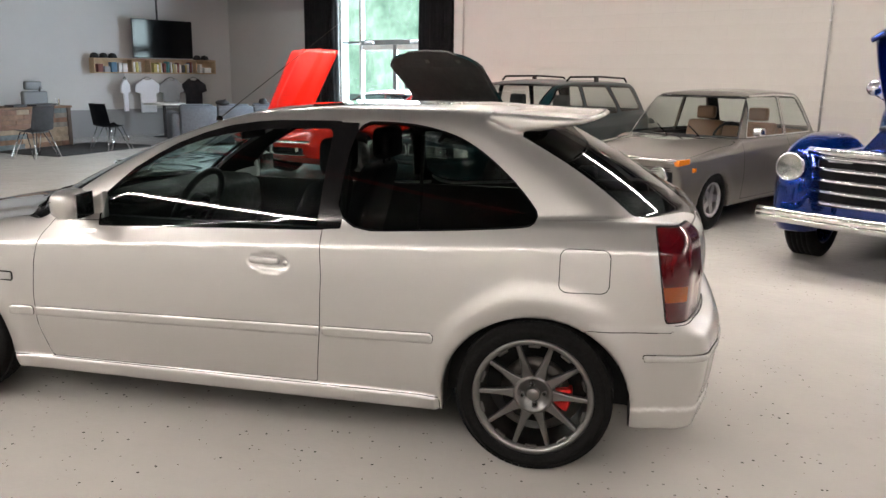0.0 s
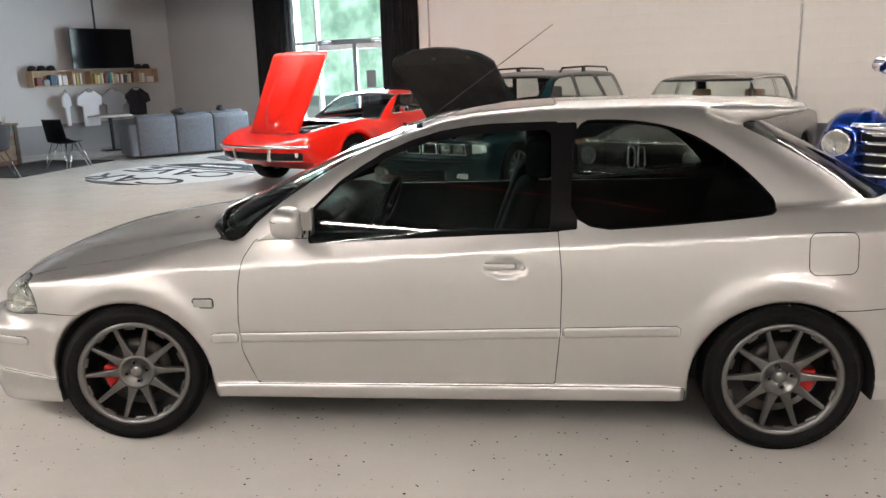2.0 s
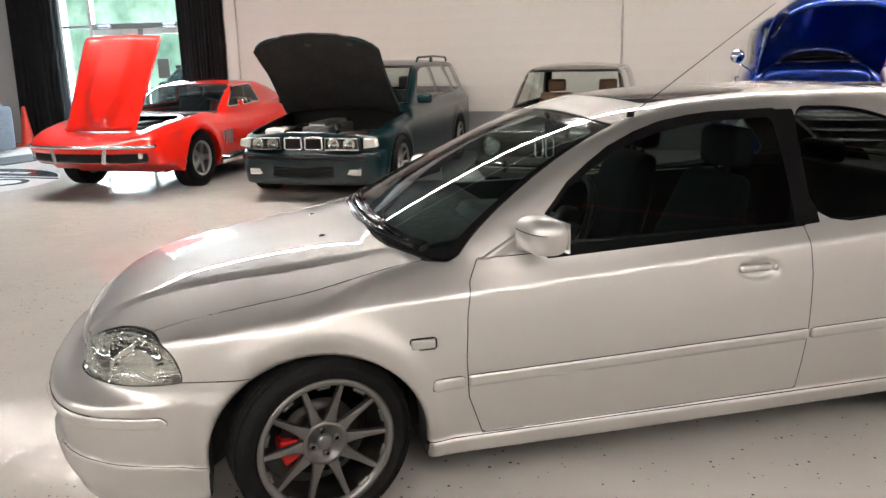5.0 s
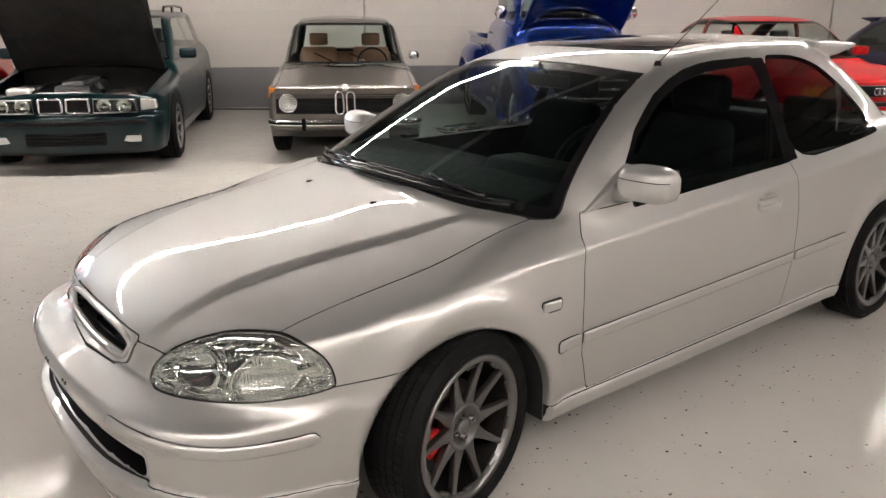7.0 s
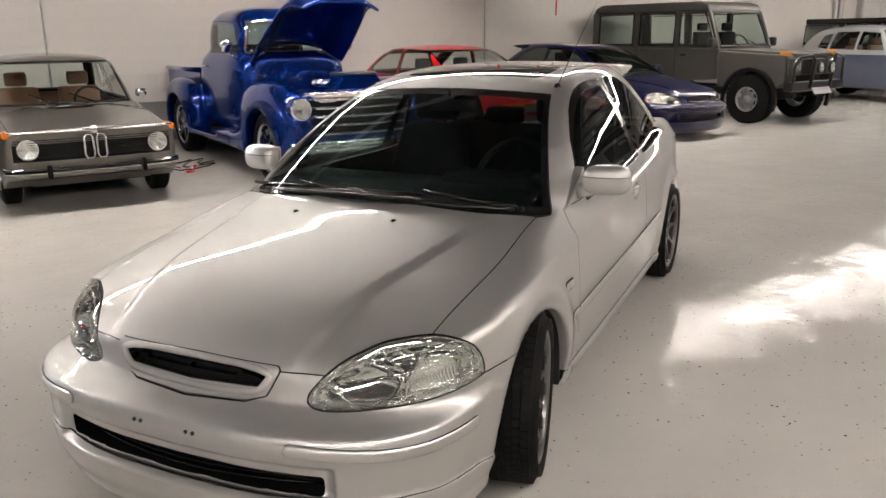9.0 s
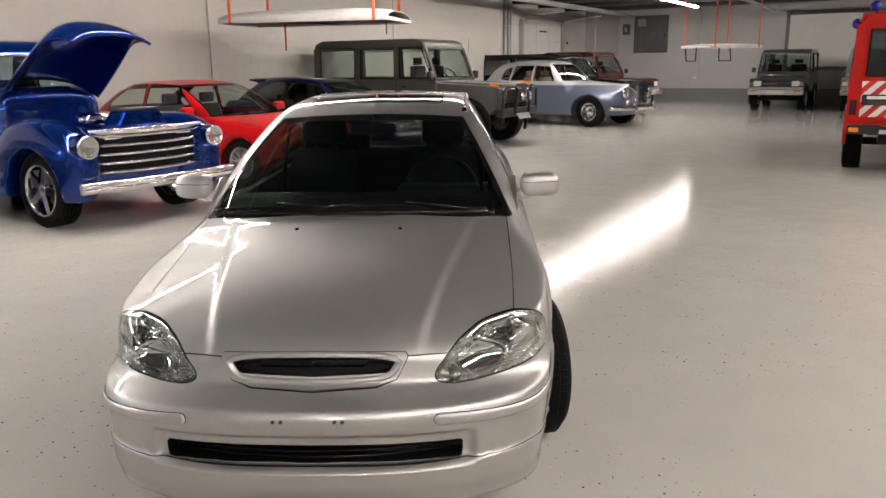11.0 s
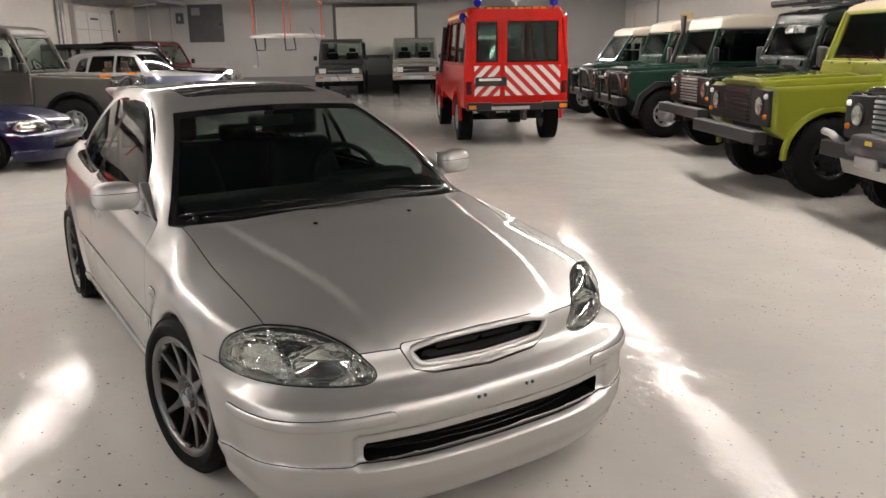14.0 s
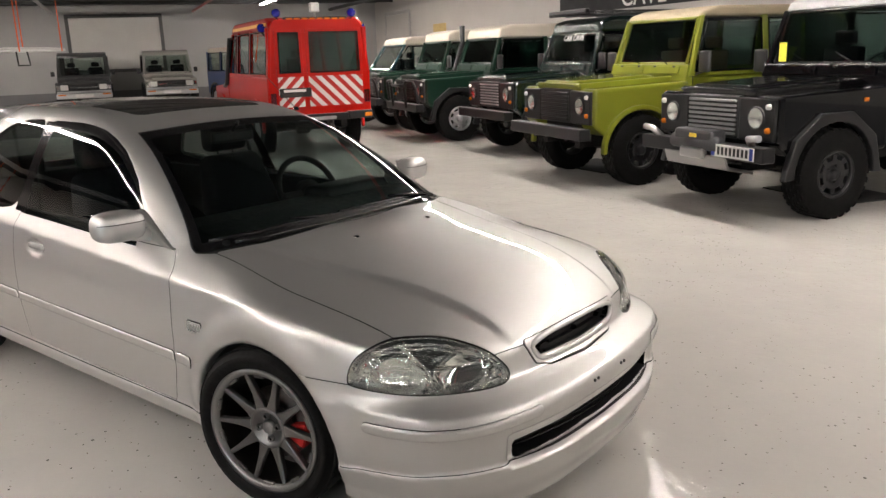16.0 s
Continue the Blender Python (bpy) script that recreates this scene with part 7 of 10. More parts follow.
    # seats and wheel
    for sy in (-1, 1):
        part("seat_back", block(xb + 0.62, xb + 0.74, 0.36 * sy - 0.22, 0.36 * sy + 0.22, belt - 0.1, belt + 0.28, 0.03, 2, True), P.get("seat", CLOTH), car)
        part("headrest", block(xb + 0.65, xb + 0.73, 0.36 * sy - 0.12, 0.36 * sy + 0.12, belt + 0.30, belt + 0.44, 0.025, 2, True), P.get("seat", CLOTH), car)
    part("dashboard", block(xb + 0.03, xb + 0.25, -w + 0.1, w - 0.1, belt, belt + 0.05, 0.02, 2), DASH, car)
    part("steering_wheel", moved(tube([(0, 0.19 * math.cos(a), 0.19 * math.sin(a)) for a in np.linspace(0, 2 * math.pi, 21)[:-1]], 0.013, 6, True), Matrix.Translation((xb + 0.33, -0.36, belt + 0.06)) @ Matrix.Rotation(radians(30), 4, "Y")), DASH, car)
    # flares, wheels
    if P.get("flare"):
        for a in (ax, rx):
            for sy in (-1, 1):
                out = [(p, q) for p, q in arc(a, R, ra + P.get("flare_r", 0.055), P.get("flare_a", 200), 180 - P.get("flare_a", 200), P.get("flare_n", 14))] + [(p, q) for p, q in arc(a, R, ra - 0.002, 180 - P.get("flare_a", 200), P.get("flare_a", 200), 14)]
                part("wheel_flare", prism(out, (w - 0.02) * sy, (w + P["flare"]) * sy, 0.012, 2), P.get("flare_mat", MESH_BLACK), car)
    for a in (ax, rx):
        for sy in (-1, 1):
            wheel("wheel", R, P["tyre_w"], P["rim"], P.get("rim_style", "steel"), P["rim_mat"], Matrix.Translation((a, P["track"] * sy, R)) @ Matrix.Rotation(math.pi if sy > 0 else 0, 4, "Z"), car, 8, steer=P.get("steer", 0) if a < 0 else 0, sub=False)
    if P.get("spare_doors", True):
        # door shut lines as fine raised edges
        for sy in (-1, 1):
            for px in P.get("door_lines", ()):
                part("door_seam", block(px - 0.004, px + 0.004, w * sy - 0.003, w * sy + 0.003, z0 + 0.12, belt), SEAM, car)
            hd = P.get("door_handle")
            if hd:
                part("door_handle", block(hd - 0.07, hd + 0.05, (w + 0.01) * sy - 0.012, (w + 0.01) * sy + 0.012, belt - 0.13, belt - 0.1, 0.006), MESH_BLACK, car)
    return car


DEF_GREEN = paint("racing_green_lacquer", (0.009, 0.027, 0.018), 0.0, 0.3, 0.8)
LIME = paint("olive_lime_lacquer", (0.155, 0.170, 0.018), 0.0, 0.3)
BLACK_PAINT = Mat("black_lacquer", (0.002, 0.002, 0.0024), 0.16, 0.0, 0.45, Specular_IOR_Level=0.2).m
DEEP_TEAL = paint("deep_green_blue_lacquer", (0.006, 0.035, 0.042), 0.2, 0.3)
CREAM = paint("cream_roof_paint", (0.55, 0.50, 0.42), 0.0, 0.45, 0.4)
CANVAS = plain("khaki_canvas", (0.30, 0.25, 0.17), 0.95, grain=90, vary=0.2, bump=0.4)
SATIN_BLACK = Mat("satin_black_metal", (0.011, 0.011, 0.012), 0.40, Specular_IOR_Level=0.4).m


SLAT_SILVER = plain("slat_silver_paint", (0.34, 0.34, 0.34), 0.5, 0.25, bump=0)


def defender(u, v, label, body, roof=None, wb=2.36, rim=None, hood_mat=None, grille="slats", extras=(), seat=CLOTH, R=0.395, rear=0.75, glass_mat=GLASS, roof_t=0.24, top=1.98):
    ax = -wb / 2
    posts = [(ax + 1.78, 0.09), (ax + 2.72 if wb > 2.5 else ax + 2.35, 0.08)] + ([(wb / 2 + rear - 0.06, 0.1)])
    P = dict(wb=wb, w=0.80, R=R, front=0.60, rear=rear, floor=0.56, hood_z=1.13, hood_f=1.09, belt=1.18, top=top, roof_t=roof_t, screen_b=0.66, screen_t=0.86, posts=posts, body=body, roof=roof or body,
             hood_w=0.50, bulge=0.055, tyre_w=0.245, rim=0.205, rim_mat=rim or SATIN_BLACK, track=0.745, flare=0.05, flare_mat=SATIN_BLACK if "black_flares" in extras else body, door_lines=(ax + 0.70, ax + 1.78), door_handle=ax + 1.62,
             seat=seat, hood_mat=hood_mat or body, gap=0.06, glass=glass_mat, frame_mat=body, group="off-road cars in a row", tumble=0.09, flare_r=0.105 if "black_flares" in extras else 0.05, flare_n=5 if "black_flares" in extras else 14, flare_a=182, screen_sill=0.13, hood_panel=0.36, bev=0.04)
    car = offroader("offroad_car", room(u, v - wb / 2, 0, -90), label, P)
    x = ax - 0.60
    # front: recessed grille between two lamp panels, headlamps, indicators, bumper
    part("grille_panel", block(x - 0.03, x + 0.05, -0.34, 0.34, 0.70, 1.08, 0.01), SATIN_BLACK, car)
    n = 8
    for k in range(n):
        z = 0.745 + 0.29 * k / (n - 1)
        part("grille_slat", block(x - 0.055, x - 0.03, -0.31, 0.31, z - 0.012, z + 0.010, 0.004), P["body"] if grille == "body" else (SLAT_SILVER if grille == "silver" else SATIN_BLACK), car)
    for sy in (-1, 1):
        part("lamp_panel", prism([(0.345 * sy, 0.70), (0.345 * sy, 1.07), (0.76 * sy, 1.06), (0.76 * sy, 0.70)], x - 0.035, x + 0.06, 0.012, 2, plane="yz"), SATIN_BLACK if "dark_lamps" in extras else body, car)
        round_lamp(car, x - 0.035, 0.56 * sy, 0.90, 0.088, ring=SATIN_BLACK)
        for zz, mat in ((1.0, WHITE_LENS), (0.80, AMBER)):
            part("indicator", moved(lathe([(0.001, -0.03), (0.022, -0.025), (0.028, 0.0)], 14, "x"), Matrix.Translation((x - 0.035, 0.70 * sy, zz))), mat, car)
        part("side_indicator", moved(block(-0.025, 0.025, -0.008, 0.008, -0.018, 0.018, 0.005), Matrix.Translation((ax + 0.35, 0.808 * sy, 1.02))), AMBER, car)
        mirror = part("mirror", block(ax + 0.74, ax + 0.79, 0.92 * sy - 0.09, 0.92 * sy + 0.09, 1.22, 1.46, 0.025, 2, True), SATIN_BLACK, car)
        part("mirror_arm", tube([(ax + 0.74, 0.80 * sy, 1.2), (ax + 0.77, 0.92 * sy, 1.24)], 0.012, 6), SATIN_BLACK, mirror)
    part("bumper", block(x - 0.20, x - 0.06, -0.83, 0.83, 0.54, 0.67, 0.012, 2), SATIN_BLACK, car, "black steel channel bumper")
    for sy in (-1, 1):
        part("bumper_iron", block(x - 0.1, x + 0.25, 0.36 * sy - 0.04, 0.36 * sy + 0.04, 0.5, 0.6), UNDER, car)
    part("tie_rod", tube([(ax - 0.22, -0.6, 0.42), (ax - 0.22, 0.6, 0.42)], 0.022, 8), STEEL, car)
    if "bull_bar" in extras:
        for sy in (-1, 1):
            part("bull_bar_hoop", tube([(x - 0.22, 0.36 * sy, 0.60), (x - 0.24, 0.36 * sy, 0.98), (x - 0.22, 0.40 * sy, 1.06), (x - 0.20, 0.68 * sy, 1.04), (x - 0.18, 0.76 * sy, 0.95), (x - 0.14, 0.78 * sy, 0.68)], 0.026, 8), SATIN_BLACK, car)
        part("bull_bar_rail", tube([(x - 0.23, -0.36, 0.98), (x - 0.23, 0.36, 0.98)], 0.026, 8), SATIN_BLACK, car)
        for k in range(5):
            for sy in (-1, 1):
                part("lamp_guard", tube([(x - 0.17, sy * 0.46, 0.76 + 0.055 * k), (x - 0.17, sy * 0.68, 0.76 + 0.055 * k)], 0.007, 5), SATIN_BLACK, car)
    if "rack" in extras:
        rk = part("roof_rack", tube([(ax + 0.8, -0.68, 2.05), (ax + 0.8, 0.68, 2.05)], 0.018, 6), SATIN_BLACK, car)
        for p in ([(ax + 0.8, -0.68, 2.05), (wb / 2 + 0.5, -0.68, 2.05)], [(ax + 0.8, 0.68, 2.05), (wb / 2 + 0.5, 0.68, 2.05)], [(ax + 0.8, -0.68, 2.05), (ax + 0.8, 0.68, 2.05)], *[[(ax + 0.8 + 0.3 * k, -0.68, 2.03), (ax + 0.8 + 0.3 * k, 0.68, 2.03)] for k in range(7)]):
            part("rack_bar", tube(p, 0.018, 6), SATIN_BLACK, rk)
        part("light_bar", block(ax + 0.70, ax + 0.78, -0.55, 0.55, 2.03, 2.10, 0.015, 2), SATIN_BLACK, car)
    if "snorkel" in extras:
        part("snorkel", tube([(ax + 0.3, 0.84, 1.1), (ax + 0.62, 0.84, 1.15), (ax + 0.80, 0.80, 1.7), (ax + 0.80, 0.80, 2.02)], [0.04, 0.04, 0.04, 0.055], 10), SATIN_BLACK, car)
    return car


# nearest first, along the row
black_def = defender(1.83, -5.3, "black off-road car with silver grille, winch and number plate", BLACK_PAINT, roof=plain("grey_hardtop", (0.30, 0.30, 0.30), 0.5), extras=("dark_lamps", "black_flares"), grille="silver", wb=2.794, roof_t=0.16)
x = -2.794 / 2 - 0.60
part("winch", joined(block(x - 0.26, x - 0.08, -0.26, 0.26, 0.66, 0.78, 0.03, 2), moved(lathe([(0.001, -0.30), (0.07, -0.30), (0.07, 0.30), (0.001, 0.30)], 20), Matrix.Translation((x - 0.20, 0, 0.66)))), plain("winch_grey", (0.07, 0.07, 0.075), 0.4, 0.6), black_def, "grey winch on the bumper")
part("winch_badge", block(x - 0.268, x - 0.258, -0.07, 0.03, 0.71, 0.745, 0.004), plain("badge_yellow", (0.6, 0.42, 0.03), 0.4, bump=0), black_def)
part("fairlead", block(x - 0.27, x - 0.20, -0.16, 0.16, 0.52, 0.62, 0.02, 2), ALLOY, black_def)
part("skid_plate", prism([(x - 0.24, 0.56), (x - 0.20, 0.44), (x + 0.1, 0.38), (x + 0.1, 0.41), (x - 0.18, 0.47), (x - 0.22, 0.56)], -0.42, 0.42, 0.006), plain("skid_grey", (0.30, 0.30, 0.30), 0.35, 0.8), black_def)
for sy in (-1, 1):
    part("bumper_horn", tube([(x - 0.12, 0.62 * sy, 0.66), (x - 0.20, 0.66 * sy, 0.74), (x - 0.20, 0.78 * sy, 0.75)], 0.032, 8), ALLOY, black_def)
pl = part("number_plate", block(x - 0.235, x - 0.222, -0.76, -0.24, 0.56, 0.67, 0.004), PLATE, black_def, "white number plate with a blue end strip")
part("plate_strip", block(x - 0.2365, x - 0.2345, -0.30 + 0.01, -0.245, 0.565, 0.665), plain("plate_blue", (0.02, 0.05, 0.35), 0.4, bump=0), pl)
part("plate_strip", block(x - 0.2365, x - 0.2345, -0.755, -0.715, 0.565, 0.665), plain("plate_blue_end", (0.02, 0.05, 0.35), 0.4, bump=0), pl)
for k in range(8):
    part("plate_bar", block(x - 0.2365, x - 0.2345, -0.695 + 0.049 * k, -0.665 + 0.049 * k, 0.58, 0.65), INK, pl)
part("screen_sticker", block(-1.397 + 0.70, -1.397 + 0.704, 0.50, 0.60, 1.32, 1.52), plain("sticker_yellow", (0.65, 0.6, 0.05), 0.5, bump=0), black_def, "yellow sticker behind the windscreen")

lime_def = defender(4.20, -5.0, "olive green off-road car with canvas top and black bumper", LIME, roof=CANVAS, extras=("dark_lamps",), seat=TAN, wb=2.36, roof_t=0.13, top=1.96)
mid_def = defender(7.05, -5.5, "dark green off-road car with roof rack and windscreen banner", plain("very_dark_green", (0.006, 0.014, 0.012), 0.25, bump=0, Coat_Weight=1.0), extras=("rack", "black_flares", "dark_lamps"), grille="silver")
green_def = defender(9.74, -5.15, "green off-road car with cream roof, snorkel and lamp guards", DEF_GREEN, roof=CREAM, extras=("bull_bar", "snorkel", "black_flares", "dark_lamps"), rim=ALLOY, wb=2.794)
far_def = defender(12.2, -5.2, "dark green off-road car with cream roof and bull bar", DEF_GREEN, roof=CREAM, extras=("bull_bar", "black_flares", "dark_lamps"), rim=ALLOY)
disco = offroader("offroad_car", room(15.0, -5.0 - 1.27, 0, -90), "deep green-blue off-road estate with pale roof", dict(wb=2.54, w=0.86, R=0.37, front=0.65, rear=0.95, floor=0.48, hood_z=1.05, hood_f=0.98, belt=1.12, top=1.92, roof_t=0.2, screen_b=0.62, screen_t=1.05,
                  posts=[(0.55, 0.08), (1.35, 0.08), (2.15, 0.1)], body=DEEP_TEAL, roof=CREAM, tyre_w=0.235, rim=0.20, rim_mat=ALLOY, track=0.74, group="off-road cars in a row", hood_w=0.62))
xx = -1.27 - 0.65
part("bumper", block(xx - 0.1, xx + 0.08, -0.86, 0.86, 0.48, 0.64, 0.03, 2), SATIN_BLACK, disco)
part("grille", block(xx - 0.02, xx + 0.06, -0.40, 0.40, 0.74, 0.92, 0.01), SATIN_BLACK, disco)
for sy in (-1, 1):
    part("headlight", block(xx - 0.03, xx + 0.05, 0.42 * sy if sy > 0 else -0.72, 0.72 if sy > 0 else -0.42, 0.75, 0.92, 0.015), REFLECTOR, disco)


# the grey long off-roader in the other row
OLIVE_GREY = plain("matt_olive_grey", (0.045, 0.043, 0.037), 0.5, grain=8, vary=0.06, bump=0.02)
g_car = offroader("offroad_car", room(10.5, 6.2, 0, 90), "matt olive-grey long off-road car with bull bar", dict(wb=2.85, w=0.80, R=0.40, front=0.62, rear=0.80, floor=0.58, hood_z=1.18, hood_f=1.12, belt=1.22, top=2.02, roof_t=0.18, screen_b=0.66, screen_t=0.92,
                  posts=[(0.15, 0.10), (1.10, 0.14), (2.12, 0.14)], body=OLIVE_GREY, tyre_w=0.26, rim=0.20, rim_mat=ALLOY, track=0.74, flare=0.06, tumble=0.03, door_lines=(-0.72, 0.15, 1.05), door_handle=-0.02, hood_w=0.56))
xx = -1.425 - 0.62
part("grille", block(xx - 0.03, xx + 0.05, -0.36, 0.36, 0.80, 1.06, 0.01), SATIN_BLACK, g_car)
for sy in (-1, 1):
    part("lamp_panel", block(xx - 0.03, xx + 0.05, 0.36 if sy > 0 else -0.76, 0.76 if sy > 0 else -0.36, 0.80, 1.08, 0.012), OLIVE_GREY, g_car)
    round_lamp(g_car, xx - 0.035, 0.54 * sy, 0.94, 0.09)
    part("indicator", moved(block(-0.1, 0.08, -0.04, 0.04, 0, 0.05, 0.012), Matrix.Translation((xx + 0.1, 0.68 * sy, 1.13))), AMBER, g_car, "amber wing-top indicator")
    part("bull_bar_hoop", tube([(xx - 0.16, 0.30 * sy, 0.60), (xx - 0.2, 0.30 * sy, 1.05), (xx - 0.18, 0.36 * sy, 1.12), (xx - 0.16, 0.66 * sy, 1.08), (xx - 0.12, 0.74 * sy, 0.95), (xx - 0.12, 0.74 * sy, 0.66)], 0.028, 8), SATIN_BLACK, g_car)
    round_lamp(g_car, xx - 0.24, 0.17 * sy, 0.92, 0.08, name="spot_lamp", ring=SATIN_BLACK)
    door_mirror(g_car, -0.70, 0.84 * sy, 1.32, SATIN_BLACK, 0.07, 0.08)
part("bumper", block(xx - 0.14, xx + 0.02, -0.80, 0.80, 0.55, 0.70, 0.02, 2), SATIN_BLACK, g_car)
part("number_plate", moved(block(-0.008, 0.008, -0.26, 0.26, -0.06, 0.06, 0.004), Matrix.Translation((xx - 0.2, 0, 0.55)) @ Matrix.Rotation(radians(35), 4, "Y")), plain("plate_grey", (0.35, 0.35, 0.36), 0.4, bump=0), g_car, "tilted pale number plate without legible signs")


def light_truck(u, v, turn, label, body, extra_rim=ALLOY, roof=None):
    c = offroader("offroad_car", room(u, v, 0, turn), label, dict(wb=2.31, w=0.80, R=0.36, front=0.66, rear=0.7, floor=0.48, hood_z=1.06, hood_f=0.99, belt=1.14, top=1.90, roof_t=0.14, screen_b=0.62, screen_t=0.95,
                  posts=[(0.55, 0.1), (1.80, 0.12)], body=body, roof=roof or body, tyre_w=0.22, rim=0.19, rim_mat=extra_rim, track=0.70, flare=0.03, group="far off-road cars", hood_w=0.6))
    xq = -1.155 - 0.66
    part("grille", block(xq - 0.02, xq + 0.05, -0.42, 0.42, 0.74, 0.94, 0.01), SATIN_BLACK, c)
    part("grille_bar", block(xq - 0.035, xq - 0.02, -0.42, 0.42, 0.82, 0.85), CHROME, c)
    part("lower_panel", block(xq - 0.03, xq + 0.04, -0.78, 0.78, 0.665, 0.735, 0.01), UPPER_SILVER, c, "pale lower front panel")
    for sy in (-1, 1):
        part("headlight", block(xq - 0.03, xq + 0.05, 0.44 if sy > 0 else -0.66, 0.66 if sy > 0 else -0.44, 0.76, 0.92, 0.012), WHITE_LENS, c)
        part("corner_lamp", block(xq - 0.02, xq + 0.06, 0.67 if sy > 0 else -0.78, 0.78 if sy > 0 else -0.67, 0.77, 0.90, 0.012), REFLECTOR, c)
        part("indicator", block(xq - 0.172, xq - 0.15, 0.52 if sy > 0 else -0.74, 0.74 if sy > 0 else -0.52, 0.60, 0.645, 0.006), AMBER, c)
        door_mirror(c, -0.55, 0.84 * sy, 1.25, SATIN_BLACK, 0.06, 0.08)
    part("bumper", block(xq - 0.16, xq, -0.80, 0.80, 0.50, 0.66, 0.03, 2), ALLOY, c)
    part("number_plate", block(xq - 0.172, xq - 0.16, -0.26, 0.26, 0.53, 0.64, 0.003), PLATE, c, "white plate without legible signs")
    return c


DARK_GREY = paint("dark_grey_lacquer", (0.06, 0.06, 0.062), 0.4, 0.35)
MID_GREY = paint("beige_grey_lacquer", (0.30, 0.29, 0.265), 0.3, 0.35)
MAROON = paint("maroon_lacquer", (0.09, 0.018, 0.014), 0.2, 0.35)
BLUE_DEF = paint("mid_blue_lacquer", (0.03, 0.06, 0.16), 0.1, 0.35)
light_truck(25.15, 1.3, 0, "dark grey off-road car facing down the hall", DARK_GREY)
light_truck(25.3, -1.3, 0, "beige-grey off-road car facing down the hall", MID_GREY)
light_truck(21.8, -3.6, 12, "blue off-road car with white roof", BLUE_DEF, roof=CREAM)
light_truck(22.9, 6.9, 80, "maroon off-road car behind the dark saloon", MAROON)
dark_car = offroader("limousine_car", room(18.9, 6.6, 0, 84), "black tall limousine with sloping hood", dict(wb=3.0, w=0.86, R=0.37, front=0.75, rear=0.95, floor=0.40, hood_z=1.10, hood_f=1.0, belt=1.14, top=1.80, roof_t=0.14, screen_b=0.75, screen_t=1.15,
                  posts=[(0.35, 0.08), (1.2, 0.08), (2.3, 0.14)], body=BLACK_PAINT, tyre_w=0.2, rim=0.2, rim_mat=CHROME, track=0.74, flare=0.02, hood_w=0.6))
part("bumper", block(-2.35, -2.25, -0.85, 0.85, 0.45, 0.58, 0.03, 2), CHROME, dark_car)
part("grille", block(-2.29, -2.2, -0.25, 0.25, 0.6, 1.0, 0.02), CHROME, dark_car)
for sy in (-1, 1):
    round_lamp(dark_car, -2.28, 0.55 * sy, 0.82, 0.09)

# ---------------------------------------------------------------- the fire service car, seen from behind
FIRE = paint("signal_red_lacquer", (0.46, 0.010, 0.006), 0.0, 0.3, 0.5)
WHITE_FILM = plain("white_reflective_film", (0.72, 0.70, 0.68), 0.35, bump=0)
RED_FILM = plain("red_reflective_film", (0.46, 0.014, 0.010), 0.3, bump=0)
YELLOW_FILM = plain("yellow_film", (0.75, 0.42, 0.02), 0.35, bump=0)
BEACON = plain("blue_beacon", (0.01, 0.015, 0.30), 0.08, bump=0, Coat_Weight=1.0)
fire = offroader("fire_service_car", room(9.35, -2.53, 0, 183) @ Matrix.Translation((-1.49, 0, 0)), "red fire service off-road car with striped rear doors", dict(flare_a=182, wb=2.98, w=0.83, R=0.385, front=0.75, rear=0.95, floor=0.58, hood_z=1.10, hood_f=1.02, belt=1.24, top=2.13, roof_t=0.18, screen_b=0.70, screen_t=1.05,
                 posts=[(0.10, 0.10), (1.15, 0.09), (2.40, 0.12)], body=FIRE, tyre_w=0.235, rim=0.20, rim_mat=ALLOY, track=0.72, flare=0.03, flare_mat=FIRE, tumble=0.08, hood_w=0.6, group="off-road cars in a row"))
xr = 2.98 / 2 + 0.95
part("rear_skin", joined(*[prism(p, xr - 0.012, xr + 0.012, 0.004, plane="yz") for p in ([(-0.81, 0.60), (-0.82, 1.24), (-0.815, 1.30), (0.815, 1.30), (0.82, 1.24), (0.81, 0.60)], [(-0.752, 1.90), (-0.745, 1.97), (-0.66, 2.09), (0.66, 2.09), (0.745, 1.97), (0.752, 1.90)], [(-0.815, 1.30), (-0.752, 1.90), (-0.62, 1.90), (-0.63, 1.30)], [(0.815, 1.30), (0.752, 1.90), (0.64, 1.90), (0.65, 1.30)], [(-0.31, 1.30), (-0.32, 1.90), (-0.14, 1.90), (-0.15, 1.30)])]), FIRE, fire, "red rear panel")
for y0, y1 in ((-0.20, 0.70), (-0.68, -0.26)):
    rd = part("rear_door", joined(*[block(xr + 0.012, xr + 0.03, a, b, c, d, 0.004) for a, b, c, d in ((y0, y1, 0.74, 1.30), (y0, y1, 1.90, 1.95), (y0, y0 + 0.05, 1.30, 1.90), (y1 - 0.05, y1, 1.30, 1.90))]), FIRE, fire)
    part("door_glass", prism([(y0 + 0.05, 1.30), (y0 + 0.06, 1.90), (y1 - 0.06, 1.90), (y1 - 0.05, 1.30)], xr + 0.026, xr + 0.036, 0.004, plane="yz"), GLASS, rd, "grey reflecting glass")
    part("glass_seal", tube([(xr + 0.034, a, b) for a, b in ((y0 + 0.05, 1.30), (y0 + 0.06, 1.90), (y1 - 0.06, 1.90), (y1 - 0.05, 1.30))], 0.014, 6, True), RUBBER, rd)


